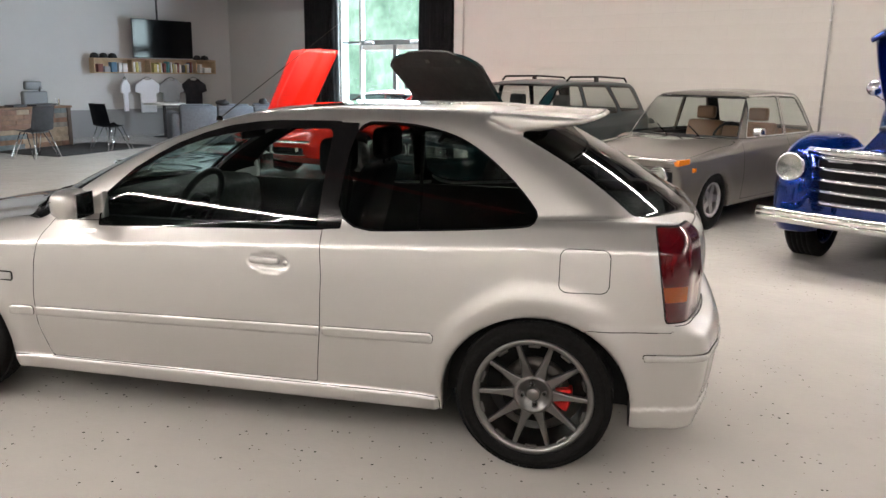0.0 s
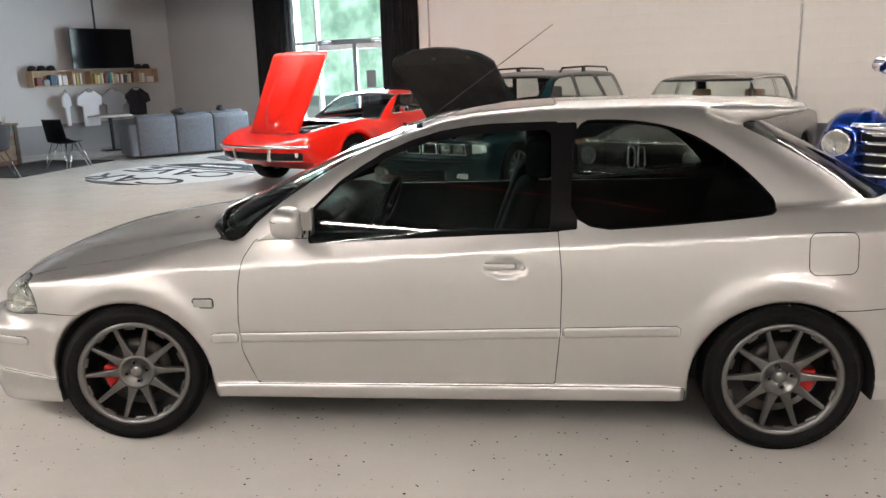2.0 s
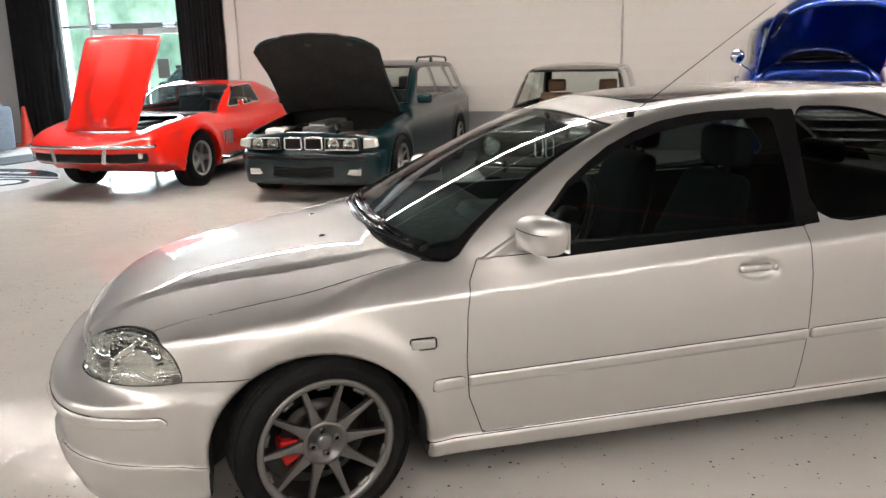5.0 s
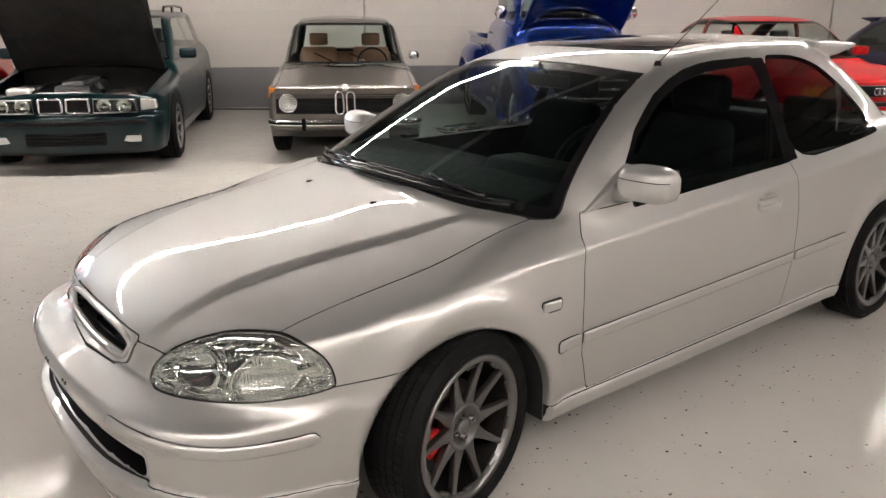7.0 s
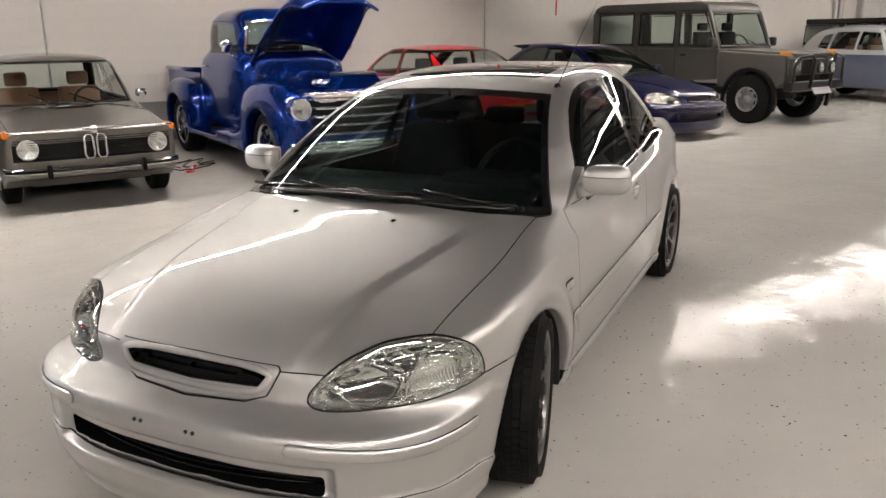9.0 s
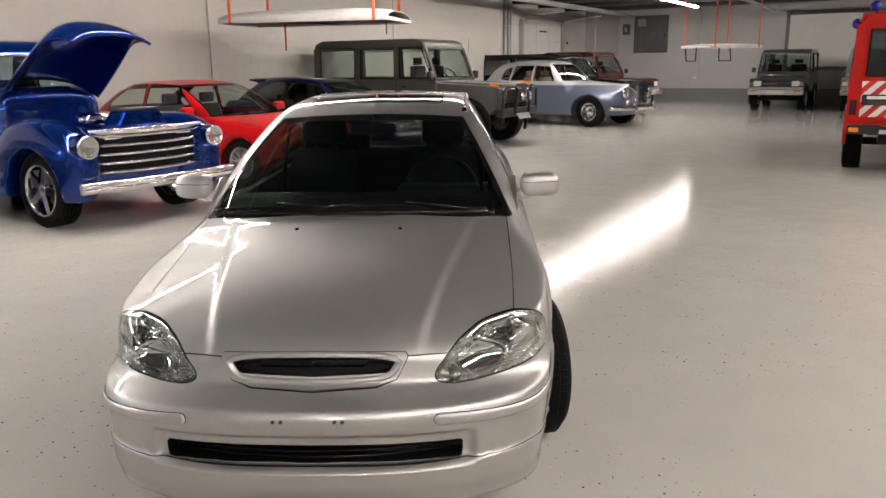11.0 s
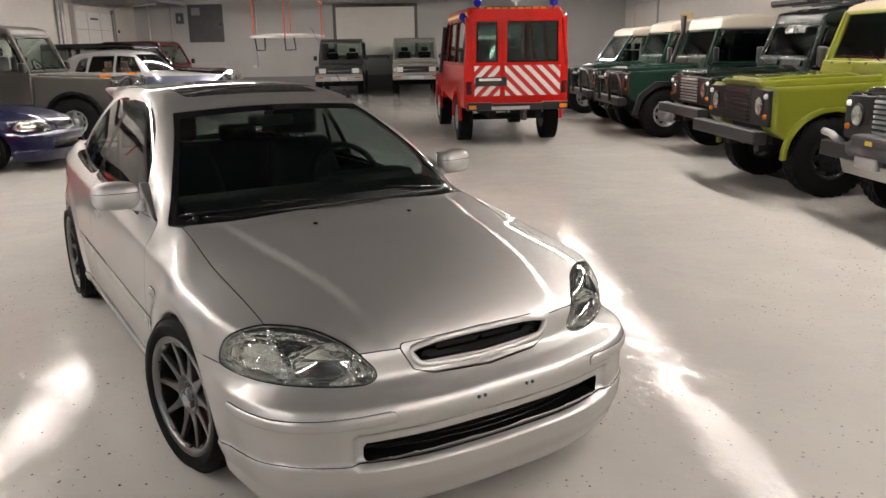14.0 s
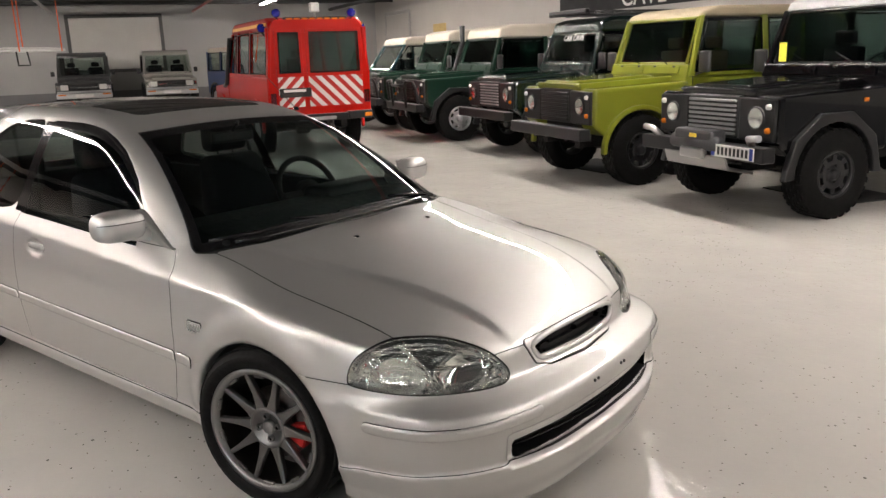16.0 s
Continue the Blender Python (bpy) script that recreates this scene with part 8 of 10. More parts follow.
def chevron(y0, y1, z0, z1, slope, white, x):
    """Diagonal bands cut to a rectangle."""
    out = []
    for k in range(-8, 12):
        a = k * 0.19
        quad = [(a, z0), (a + 0.095, z0), (a + 0.095 + slope * (z1 - z0), z1), (a + slope * (z1 - z0), z1)]
        # clip in y
        for lim, keep_lower in ((y1, True), (y0, False)):
            res = []
            for i in range(len(quad)):
                p, q = quad[i], quad[(i + 1) % len(quad)]
                pin = p[0] <= lim if keep_lower else p[0] >= lim
                qin = q[0] <= lim if keep_lower else q[0] >= lim
                if pin:
                    res.append(p)
                if pin != qin:
                    t = (lim - p[0]) / (q[0] - p[0])
                    res.append((lim, p[1] + t * (q[1] - p[1])))
            quad = res
            if len(quad) < 3:
                break
        if len(quad) >= 3:
            out.append(prism(quad, x, x + 0.003, plane="yz"))
    return out


for y0, y1, sl in ((-0.19, 0.69, -1.0), (-0.67, -0.27, 1.0)):
    base = part("stripe_field", prism([(y0, 0.78), (y0, 1.24), (y1, 1.24), (y1, 0.78)], xr + 0.030, xr + 0.033, plane="yz"), RED_FILM, fire, "red and white diagonal warning stripes")
    for band_ in chevron(y0, y1, 0.78, 1.24, sl, True, xr + 0.034):
        part("stripe", band_, WHITE_FILM, base)
pl = part("plate_holder", block(xr + 0.036, xr + 0.055, -0.66, -0.16, 0.93, 1.07, 0.01), SATIN_BLACK, fire)
part("door_label", block(xr + 0.055, xr + 0.058, -0.60, -0.25, 1.01, 1.05), PLATE, pl, "pale label strip")
part("number_plate", block(xr + 0.055, xr + 0.058, -0.58, -0.3, 0.94, 0.99), STEEL, pl, "worn plate without legible signs")
part("rear_bumper", joined(block(xr + 0.0, xr + 0.14, -0.80, -0.40, 0.56, 0.68, 0.015, 2), block(xr + 0.0, xr + 0.14, 0.40, 0.80, 0.56, 0.68, 0.015, 2), block(xr, xr + 0.12, -0.42, 0.42, 0.55, 0.66, 0.01)), SATIN_BLACK, fire, "black rear bumper")
part("step", block(xr + 0.14, xr + 0.16, -0.42, 0.18, 0.57, 0.62), ALLOY, fire)
part("tow_hitch", joined(block(xr, xr + 0.16, 0.06, 0.14, 0.40, 0.55, 0.01), moved(lathe([(0.001, -0.03), (0.03, -0.02), (0.03, 0.02), (0.001, 0.03)], 12, "z"), Matrix.Translation((xr + 0.17, 0.10, 0.54)))), STEEL, fire)
for sy in (-1, 1):
    tl = part("tail_light", block(xr + 0.005, xr + 0.035, 0.71 * sy if sy > 0 else -0.80, 0.80 if sy > 0 else -0.71, 0.80, 1.0, 0.008), RED_LENS, fire)
    part("indicator", block(xr + 0.005, xr + 0.16, 0.66 if sy > 0 else -0.78, 0.78 if sy > 0 else -0.66, 0.585, 0.645, 0.008), AMBER, fire)
    for bx, by, bz in ((xr - 0.08, 0.60, 2.19), (xr - 0.25, 0.80, 1.98)):
        bc = part("beacon", moved(joined(lathe([(0.001, 0.075), (0.03, 0.07), (0.06, 0.045), (0.068, 0.0), (0.06, -0.045), (0.001, -0.05)], 18, "x")), Matrix.Translation((bx, by * sy, bz))), BEACON, fire, "round blue beacon")
        part("beacon_foot", tube([(bx, by * sy, bz - 0.06), (bx, by * sy * 0.93, bz - 0.13)], 0.015, 6), SATIN_BLACK, bc)
    part("rail_stripe", prism([(-0.2, 2.0), (2.35, 2.0), (2.38, 2.05), (-0.2, 2.05)], 0.765 * sy, 0.772 * sy, plane="xz"), YELLOW_FILM, fire)
bar = part("light_bar", block(xr - 0.10, xr - 0.02, -0.50, 0.50, 2.05, 2.13, 0.012), SATIN_BLACK, fire, "amber warning light bar on the roof edge")
for k in range(8):
    part("amber_lamp", block(xr - 0.02, xr - 0.002 + 0.01, -0.47 + 0.12 * k, -0.375 + 0.12 * k, 2.065, 2.115, 0.006), AMBER, bar)
part("work_lamp", joined(block(xr - 0.12, xr - 0.02, -0.07, 0.07, 2.20, 2.34, 0.012), tube([(xr - 0.07, 0, 2.1), (xr - 0.07, 0, 2.2)], 0.02, 6)), PLATE, fire, "white work lamp on a post")
part("snorkel", tube([(-1.0, -0.86, 1.05), (-0.75, -0.86, 1.1), (-0.45, -0.80, 1.9)], 0.04, 8), SATIN_BLACK, fire)

# ---------------------------------------------------------------- the blue pickup
BLUE = paint("candy_blue_lacquer", (0.0012, 0.026, 0.20), 0.7, 0.22)


def ell(x, y, z, c, r, p=2.5):
    return ((np.abs((x - c[0]) / r[0]) ** p + np.abs((y - c[1]) / r[1]) ** p + np.abs((z - c[2]) / r[2]) ** p) ** (1 / p) - 1) * min(r[1:])


def pickup_f(x, y, z):
    ay = np.sqrt(y * y + 1e-8)
    f = ell(x, ay, z, (-1.42, 0.74, 0.58), (0.72, 0.235, 0.46), 2.6)
    f = smin(f, ell(x, ay, z, (-0.55, 0.79, 0.36), (0.75, 0.15, 0.10), 3), 0.12)
    f = smin(f, ell(x, ay, z, (-1.10, 0.0, 0.62), (0.86, 0.66, 0.30), 5), 0.05)
    cab = ell(x, ay, z, (0.42, 0.0, 0.86), (0.86, 0.73, 0.50), 5)
    topc = ell(x + 0.10 * (z - 1.3), ay, z, (0.42, 0.0, 1.30), (0.70, 0.635, 0.535), 4.2)
    f = smin(f, smin(cab, topc, 0.05), 0.05)
    # running board
    f = smin(f, np.maximum(np.maximum(np.abs(x - 0.4) - 0.9, ay - 0.93), np.maximum(0.30 - z, z - 0.36)), 0.03)
    # rear fender
    f = smin(f, ell(x, ay, z, (1.50, 0.78, 0.52), (0.60, 0.20, 0.46), 2.6), 0.02)
    f = np.maximum(f, 0.28 - z)
    for xw in (-1.475, 1.475):
        e = np.hypot((x - xw) / 0.42, (z - 0.37) / 0.41) - 1
        f = smax(f, -np.maximum(e * 0.41, 0.55 - ay), 0.01)
    # engine bay
    f = smax(f, -np.maximum(np.maximum(np.abs(x + 1.10) - 0.72, ay - 0.50), 0.62 - z), 0.02)
    return f


truck = thing("pickup_truck", room(1.86, 6.1, 0, 88), "candy blue vintage pickup truck with raised hood and chrome grille", "car", "cars on show")
sh = Shell(pickup_f, (-2.3, 0, 0.25), (2.3, 1.05, 1.95), 0.026)
T = sh.take(lambda x, y, z: np.maximum(np.maximum(np.abs(y) - 0.535 + 0.1 * (z - 1.35), z - 1.65), np.maximum(x - 0.2, 1.33 - z)), 0.004)
put(sh, "windscreen", T, GLASS, truck, two_sides=False)
T = sh.take(lambda x, y, z: np.maximum(np.maximum(np.abs(y) - 0.45, z - 1.70), np.maximum(0.7 - x, 1.36 - z)))
put(sh, "rear_window", T, GLASS, truck, two_sides=False)
T = sh.take(side_only(poly([(-0.08, 1.32), (0.0, 1.61), (0.72, 1.62), (0.78, 1.32)], 0.02), 0.45))
put(sh, "side_window", T, GLASS, truck)
T = sh.take(lambda x, y, z: np.maximum(np.maximum(np.abs(y) - 0.555 + 0.1 * (z - 1.35), z - 1.68), np.maximum(x - 0.2, 1.30 - z)))
put(sh, "screen_trim", T, CHROME, truck, two_sides=False)
T = sh.take(side_only(poly([(-0.30, 0.42), (-0.32, 1.28), (-0.12, 1.65), (0.80, 1.67), (0.86, 1.2), (0.84, 0.42)], 0.01), 0.45), 0.003)
put(sh, "door", T, BLUE, truck)
put(sh, "body", sh.rest, BLUE, truck, two_sides=False)
top = sh.rest[sh.V[sh.rest].mean(1)[:, 2] > 1.2]
part("headlining", sh.mesh("headlining", top, -0.02), DASH, truck)
seams_part(sh, truck)
part("bed", joined(block(1.20, 2.68, -0.66, -0.62, 0.50, 1.06, 0.01), block(1.20, 2.68, 0.62, 0.66, 0.50, 1.06, 0.01), block(1.20, 1.24, -0.62, 0.62, 0.50, 1.06), block(2.64, 2.68, -0.62, 0.62, 0.50, 1.06), block(1.2, 2.68, -0.62, 0.62, 0.50, 0.56)), BLUE, truck)
part("bed_rail", joined(tube([(1.2, -0.66, 1.07), (2.70, -0.66, 1.07)], 0.03, 8), tube([(1.2, 0.66, 1.07), (2.70, 0.66, 1.07)], 0.03, 8)), BLUE, truck)
part("bench_seat", prism([(0.35, 0.7), (0.35, 0.95), (0.75, 0.92), (0.92, 1.40), (1.02, 1.38), (0.9, 0.7)], -0.55, 0.55, 0.04, 2, smooth=True), CLOTH, truck)
part("dashboard", block(-0.28, -0.05, -0.56, 0.56, 1.15, 1.30, 0.03, 2), DASH, truck)
# raised hood: a domed shell hinged at the cab
us, vs = np.linspace(0, 1, 25), np.linspace(-1, 1, 25)
Vh, inner = [], []
for a in us:
    for b in vs:
        wx = 0.60 - 0.16 * a ** 2
        nose = max(0.0, (a - 0.60) / 0.40)
        xq = -1.42 * a + 0.10 * nose ** 2 - 0.05 * (1 - b * b) * a
        zq = 0.27 * (1 - abs(b) ** 2.6) * (1 - 0.25 * a ** 3.0) - 0.40 * nose ** 2 * (1 - 0.35 * b * b)
        Vh.append((xq, b * wx, zq))
Fh = [[i * 25 + j, i * 25 + j + 1, (i + 1) * 25 + j + 1, (i + 1) * 25 + j] for i in range(24) for j in range(24)]
bmh = bmesh.new()
vv = [bmh.verts.new(p) for p in Vh]
for q in Fh:
    bmh.faces.new([vv[i] for i in q]).smooth = True
bmh.normal_update()
bmesh.ops.solidify(bmh, geom=list(bmh.faces), thickness=0.03)
hood_part = part("hood", bmh, BLUE, truck, "raised domed blue hood")
hood_part.matrix_basis = Matrix.Translation((-0.42, 0, 1.20)) @ Matrix.Rotation(radians(36), 4, "Y")
part("engine", joined(block(-1.6, -0.7, -0.25, 0.25, 0.62, 0.86, 0.04, 2), block(-1.5, -0.8, -0.3, -0.16, 0.8, 0.92, 0.02), block(-1.5, -0.8, 0.16, 0.3, 0.8, 0.92, 0.02)), BLUE, truck)
part("air_cleaner", moved(lathe([(0.001, 0.08), (0.16, 0.08), (0.17, 0.0), (0.16, -0.02), (0.001, -0.02)], 24, "z"), Matrix.Translation((-1.15, 0, 0.97))), CHROME, truck)
part("radiator_cover", prism([(-0.36, 0.88), (-0.20, 1.10), (0.20, 1.10), (0.36, 0.88)], -1.98, -1.72, 0.02, 2, plane="yz"), BLUE, truck, "blue radiator cover")
part("radiator_top", block(-1.95, -1.70, -0.22, 0.22, 1.10, 1.13, 0.012), SATIN_BLACK, truck)
for k in range(5):
    z = 0.54 + 0.085 * k
    half = 0.60 + 0.02 * (k == 4)
    barpts = [(-2.03 - 0.12 * (1 - (yy / 0.62) ** 2) + 0.03 * (4 - k) * 0, yy, z) for yy in np.linspace(-half, half, 15)]
    part("grille_bar", moved(tube(barpts, 0.016, 8), Matrix.Identity(4)), CHROME, truck, "chrome grille bar")
part("grille_back", prism([(-0.60, 0.50), (-0.60, 0.90), (0.60, 0.90), (0.60, 0.50)], -2.0, -1.93, 0.01, plane="yz"), MESH_BLACK, truck)
part("grille_crown", tube([(-2.02 - 0.13 * (1 - (yy / 0.66) ** 2), yy, 0.925) for yy in np.linspace(-0.66, 0.66, 15)], 0.03, 8), CHROME, truck)
for sy in (-1, 1):
    round_lamp(truck, -2.135, 0.755 * sy, 0.80, 0.095)
    part("lamp_pod", moved(lathe([(0.115, -0.0), (0.115, 0.1), (0.09, 0.25)], 24, "x"), Matrix.Translation((-2.125, 0.755 * sy, 0.80))), BLUE, truck)
    part("parking_lamp", block(-2.06, -2.03, 0.42 * sy - 0.09, 0.42 * sy + 0.09, 0.85, 0.90, 0.008), WHITE_LENS, truck)
    mirror = part("mirror", moved(lathe([(0.001, -0.02), (0.06, -0.015), (0.075, 0.0), (0.001, 0.006)], 20, "x"), Matrix.Translation((-0.20, 0.78 * sy, 1.39))), CHROME, truck, "round chrome mirror")
    part("mirror_arm", tube([(-0.19, 0.78 * sy, 1.33), (-0.16, 0.66 * sy, 1.25)], 0.009, 6), CHROME, mirror)
    part("door_handle", tube([(0.66, 0.735 * sy, 1.14), (0.80, 0.745 * sy, 1.14)], 0.014, 6), CHROME, truck)
part("bumper", joined(*[tube([(-2.24 - 0.10 * (1 - (yy / 0.9) ** 2), yy, zz) for yy in np.linspace(-0.93, 0.93, 17)], 0.036, 10) for zz in (0.42, 0.455)]), CHROME, truck, "chrome front bumper")
for xw in (-1.475, 1.475):
    for sy in (-1, 1):
        wheel("wheel", 0.365, 0.24, 0.25, "five", CHROME, Matrix.Translation((xw, 0.76 * sy, 0.365)) @ Matrix.Rotation(math.pi if sy > 0 else 0, 4, "Z"), truck, 5, sub=False)


# ---------------------------------------------------------------- the glazed entrance
FRAME_WHITE = plain("window_frame_paint", (0.55, 0.57, 0.56), 0.4, grain=15, bump=0.03)
ALU_GREY = plain("grey_aluminium", (0.20, 0.22, 0.23), 0.4, 0.4, grain=15, bump=0.02)
entrance = thing("window_1", room(0, 9.14, 0), "tall glazed entrance with pale frames and a grey transom", "window", kind="structure")
for u0, u1, z0, z1 in ((WIN_U0, WIN_U0 + 0.06, 0, WIN_TOP), (WIN_U1 - 0.06, WIN_U1, 0, WIN_TOP), (WIN_U0 + 0.06, WIN_U1 - 0.06, WIN_TOP - 0.06, WIN_TOP), (-9.54, -9.47, 0, WIN_TOP - 0.06), (-9.47, WIN_U1 - 0.06, 0, 0.09)):
    part("window_frame", block(u0, u1, -0.05, 0.05, z0, z1, 0.006), FRAME_WHITE, entrance)
part("transom", block(-9.47, WIN_U1 - 0.06, -0.06, 0.06, 2.0, 2.10, 0.008), ALU_GREY, entrance, "grey transom over the doors")
part("transom", block(WIN_U0 + 0.06, -9.54, -0.04, 0.04, 2.03, 2.08, 0.006), ALU_GREY, entrance)
for u in (-9.30, -8.0):
    part("door_closer", block(u, u + 0.24, -0.13, -0.06, 2.02, 2.07, 0.012, 2), ALLOY, entrance, "metal door closer")
part("door_stile", block(-8.57, -8.47, -0.03, 0.03, 0.09, 2.0, 0.006), ALU_GREY, entrance)
part("door_rail", block(-9.47, -8.57, -0.025, 0.025, 1.90, 2.0, 0.006), FRAME_WHITE, entrance)
part("door_rail", block(-8.47, -7.56, -0.025, 0.025, 1.90, 2.0, 0.006), FRAME_WHITE, entrance)
part("notice", block(-8.25, -8.02, -0.012, -0.006, 1.15, 1.48), plain("notice_grey", (0.12, 0.13, 0.13), 0.5, bump=0), entrance, "dark notice stuck on the door glass")
for u0, u1, z0, z1 in ((WIN_U0 + 0.06, -9.54, 0, 2.03), (WIN_U0 + 0.06, -9.54, 2.08, WIN_TOP - 0.06), (-9.47, WIN_U1 - 0.06, 2.10, WIN_TOP - 0.06), (-9.47, -8.57, 0.09, 1.9), (-8.47, -7.56, 0.09, 1.9)):
    g = part("pane", block(u0, u1, -0.004, 0.004, z0, z1), CLEAR_GLASS, entrance)
    g.visible_shadow = False

CURTAIN = plain("black_curtain_cloth", (0.010, 0.010, 0.012), 0.9, grain=30, vary=0.25, bump=0.15)


def curtain(u0, u1, v, top, seed, n=9):
    """Cloth in deep folds between u0 and u1."""
    rnd = random.Random(seed)
    bm, rows = bmesh.new(), []
    ph = [rnd.uniform(0, 6.28) for _ in range(3)]
    cols = 90
    for j in range(15):
        s = j / 14
        row = []
        for i in range(cols + 1):
            a = i / cols
            fold = 0.055 * math.sin(2 * math.pi * n * a + ph[0] + 0.6 * math.sin(5 * a + ph[1])) * (0.65 + 0.35 * s) + 0.02 * math.sin(2 * math.pi * 2.3 * n * a + ph[2] + 1.5 * s)
            sway = 0.04 * math.sin(3 * s + ph[1]) * (a - 0.5)
            row.append(bm.verts.new((u0 + (u1 - u0) * a + sway, v + fold, top * (1 - s) + 0.03 * s)))
        rows.append(row)
    for p, q in zip(rows, rows[1:]):
        for i in range(cols):
            bm.faces.new((p[i], p[i + 1], q[i + 1], q[i])).smooth = True
    bmesh.ops.solidify(bm, geom=list(bm.faces), thickness=0.006)
    return bm


for k, (u0, u1) in enumerate(((-11.08, -10.0), (-7.62, -6.82))):
    ob = part("curtain", curtain(u0, u1, 8.88, 3.2, k + 3), CURTAIN)
    ob.matrix_basis = room(0, 0)
    tagged(ob, "floor-length black curtain drawn back beside the entrance", "curtain", "entrance curtains")
rod = part("curtain_rail", tube([(-11.3, 8.88, 3.24), (-6.75, 8.88, 3.24)], 0.018, 8), SATIN_BLACK)
rod.matrix_basis = room(0, 0)
tagged(rod, "black curtain rail over the entrance", "curtain rail")
slab("trim", -6.72, -6.52, V1 - 0.05, V1 - 0.004, 0, HALL_Z, WALL_WHITE, "white boxed post at the wall's end", "trim")

# outside: paving, green trees far off, a parked car
slab("ground", -60, 40, 9.35, 80, -0.25, -0.02, plain("pale_paving", (0.42, 0.41, 0.39), 0.8, grain=6), "pale sunlit paving outside the entrance", "ground")
# trees glow by themselves: bleached daylight is put into colour and emission
lf = Mat("leafy_glow", (0.1, 0.2, 0.08), 0.9)
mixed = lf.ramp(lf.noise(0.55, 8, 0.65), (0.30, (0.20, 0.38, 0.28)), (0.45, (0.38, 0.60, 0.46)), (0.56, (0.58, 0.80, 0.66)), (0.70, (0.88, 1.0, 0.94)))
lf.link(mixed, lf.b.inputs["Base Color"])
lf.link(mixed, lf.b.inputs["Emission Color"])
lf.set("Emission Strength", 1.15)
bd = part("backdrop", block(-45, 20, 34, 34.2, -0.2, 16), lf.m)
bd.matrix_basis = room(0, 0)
tagged(bd, "glowing backdrop of bleached green trees beyond the entrance", "backdrop", kind="structure")
make_civic("hatchback_car", room(-9.3, 13.2, 0, 150), BLACK_PAINT, 0.045, "black hatchback parked outside the glass doors", detail=False)

# ---------------------------------------------------------------- the lounge
TV_BLACK = Mat("screen_black", (0.003, 0.003, 0.0035), 0.08, Specular_IOR_Level=0.15).m
tv = thing("television", room(U0 + 0.28, 7.12, 0, 0), "large black flat television hung on a pole", "television")
screen = part("screen", block(-0.02, 0.02, -0.725, 0.725, 1.70, 2.53, 0.006), SATIN_BLACK, tv)
part("screen_glass", block(0.021, 0.024, -0.715, 0.715, 1.71, 2.52), TV_BLACK, screen, "dark glossy screen")
part("pole", tube([(-0.06, -0.08, 2.1), (-0.06, -0.08, HALL_Z)], 0.022, 10), SATIN_BLACK, tv)
part("bracket", block(-0.08, -0.02, -0.3, 0.2, 1.95, 2.3, 0.01), SATIN_BLACK, tv)

PINE = plain("pale_pine", (0.36, 0.26, 0.16), 0.6, grain=6, vary=0.2)
shelf = thing("wall_shelf", room(U0, 7.0, 0, 0), "long box shelf of pale wood, half full of books and caps", "shelf")
part("board", block(0.0, 0.24, -1.47, 1.47, 1.36, 1.385, 0.003), PINE, shelf)
part("board", block(0.0, 0.24, -1.47, 1.47, 1.655, 1.68, 0.003), PINE, shelf)
part("back_panel", block(0.0, 0.012, -1.47, 1.47, 1.385, 1.655), PINE, shelf)
for y in (-1.47, -0.62, -0.2, 0.95, 1.445):
    part("divider", block(0.012, 0.235, y, y + 0.025, 1.385, 1.655, 0.002), PINE, shelf)
rnd = random.Random(11)
tones = [plain("book_" + n, c, 0.6, grain=30) for n, c in (("white", (0.6, 0.6, 0.58)), ("grey", (0.25, 0.26, 0.28)), ("blue", (0.05, 0.12, 0.2)), ("yellow", (0.42, 0.36, 0.12)), ("red", (0.16, 0.045, 0.04)), ("teal", (0.05, 0.2, 0.2)), ("dark", (0.03, 0.03, 0.035)))]
y = -0.10
while y < 0.88:
    w = rnd.uniform(0.018, 0.05)
    hgt = rnd.uniform(0.17, 0.245)
    ob = part("book", block(0.03, 0.03 + rnd.uniform(0.13, 0.19), -w / 2, w / 2, 0, hgt, 0.002), rnd.choice(tones))
    ob.matrix_basis = room(U0, 7.0 + y + w / 2, 1.385) @ Matrix.Rotation(rnd.uniform(-0.05, 0.05), 4, "X")
    tagged(ob, "upright book standing on the wall shelf", "book", "books on the shelf")
    y += w + 0.006
for y0, w, hgt, tone, nm in ((-1.36, 0.11, 0.17, 4, "box"), (-1.22, 0.13, 0.12, 1, "box"), (-1.06, 0.12, 0.21, 2, "box"), (-0.9, 0.07, 0.20, 0, "carton"), (-0.8, 0.10, 0.19, 0, "carton"), (-0.56, 0.04, 0.22, 0, "folder"), (-0.5, 0.05, 0.22, 3, "folder"), (-0.42, 0.04, 0.23, 0, "folder"), (1.08, 0.06, 0.2, 0, "carton"), (1.2, 0.18, 0.12, 0, "box")):
    ob = part(nm, block(0.03, 0.18, 0, w, 0, hgt, 0.004), tones[tone])
    ob.matrix_basis = room(U0, 7.0 + y0, 1.385)
    tagged(ob, "small %s standing on the wall shelf" % nm, nm, "things on the shelf")


def cap(m, mat, label):
    """A soft cap with a curved peak."""
    ob = thing("cap", m, label, "cap", "caps on the shelf")
    part("crown", lathe([(0.001, 0.11), (0.04, 0.105), (0.075, 0.08), (0.09, 0.03), (0.092, 0.0)], 20, "z"), mat, ob)
    pk = prism(arc(0.06, 0, 0.1, -65, 65, 10) + [(0.04, 0.07), (0.04, -0.07)], 0.0, 0.008, 0.003, plane="xy")
    part("peak", pk, mat, ob)
    return ob


for y0 in (-1.4, -1.2, -1.0, 1.05, 1.25):
    cap(room(U0 + 0.12, 7.0 + y0, 1.68, 10 * y0), CURTAIN, "black cap lying on the wall shelf")


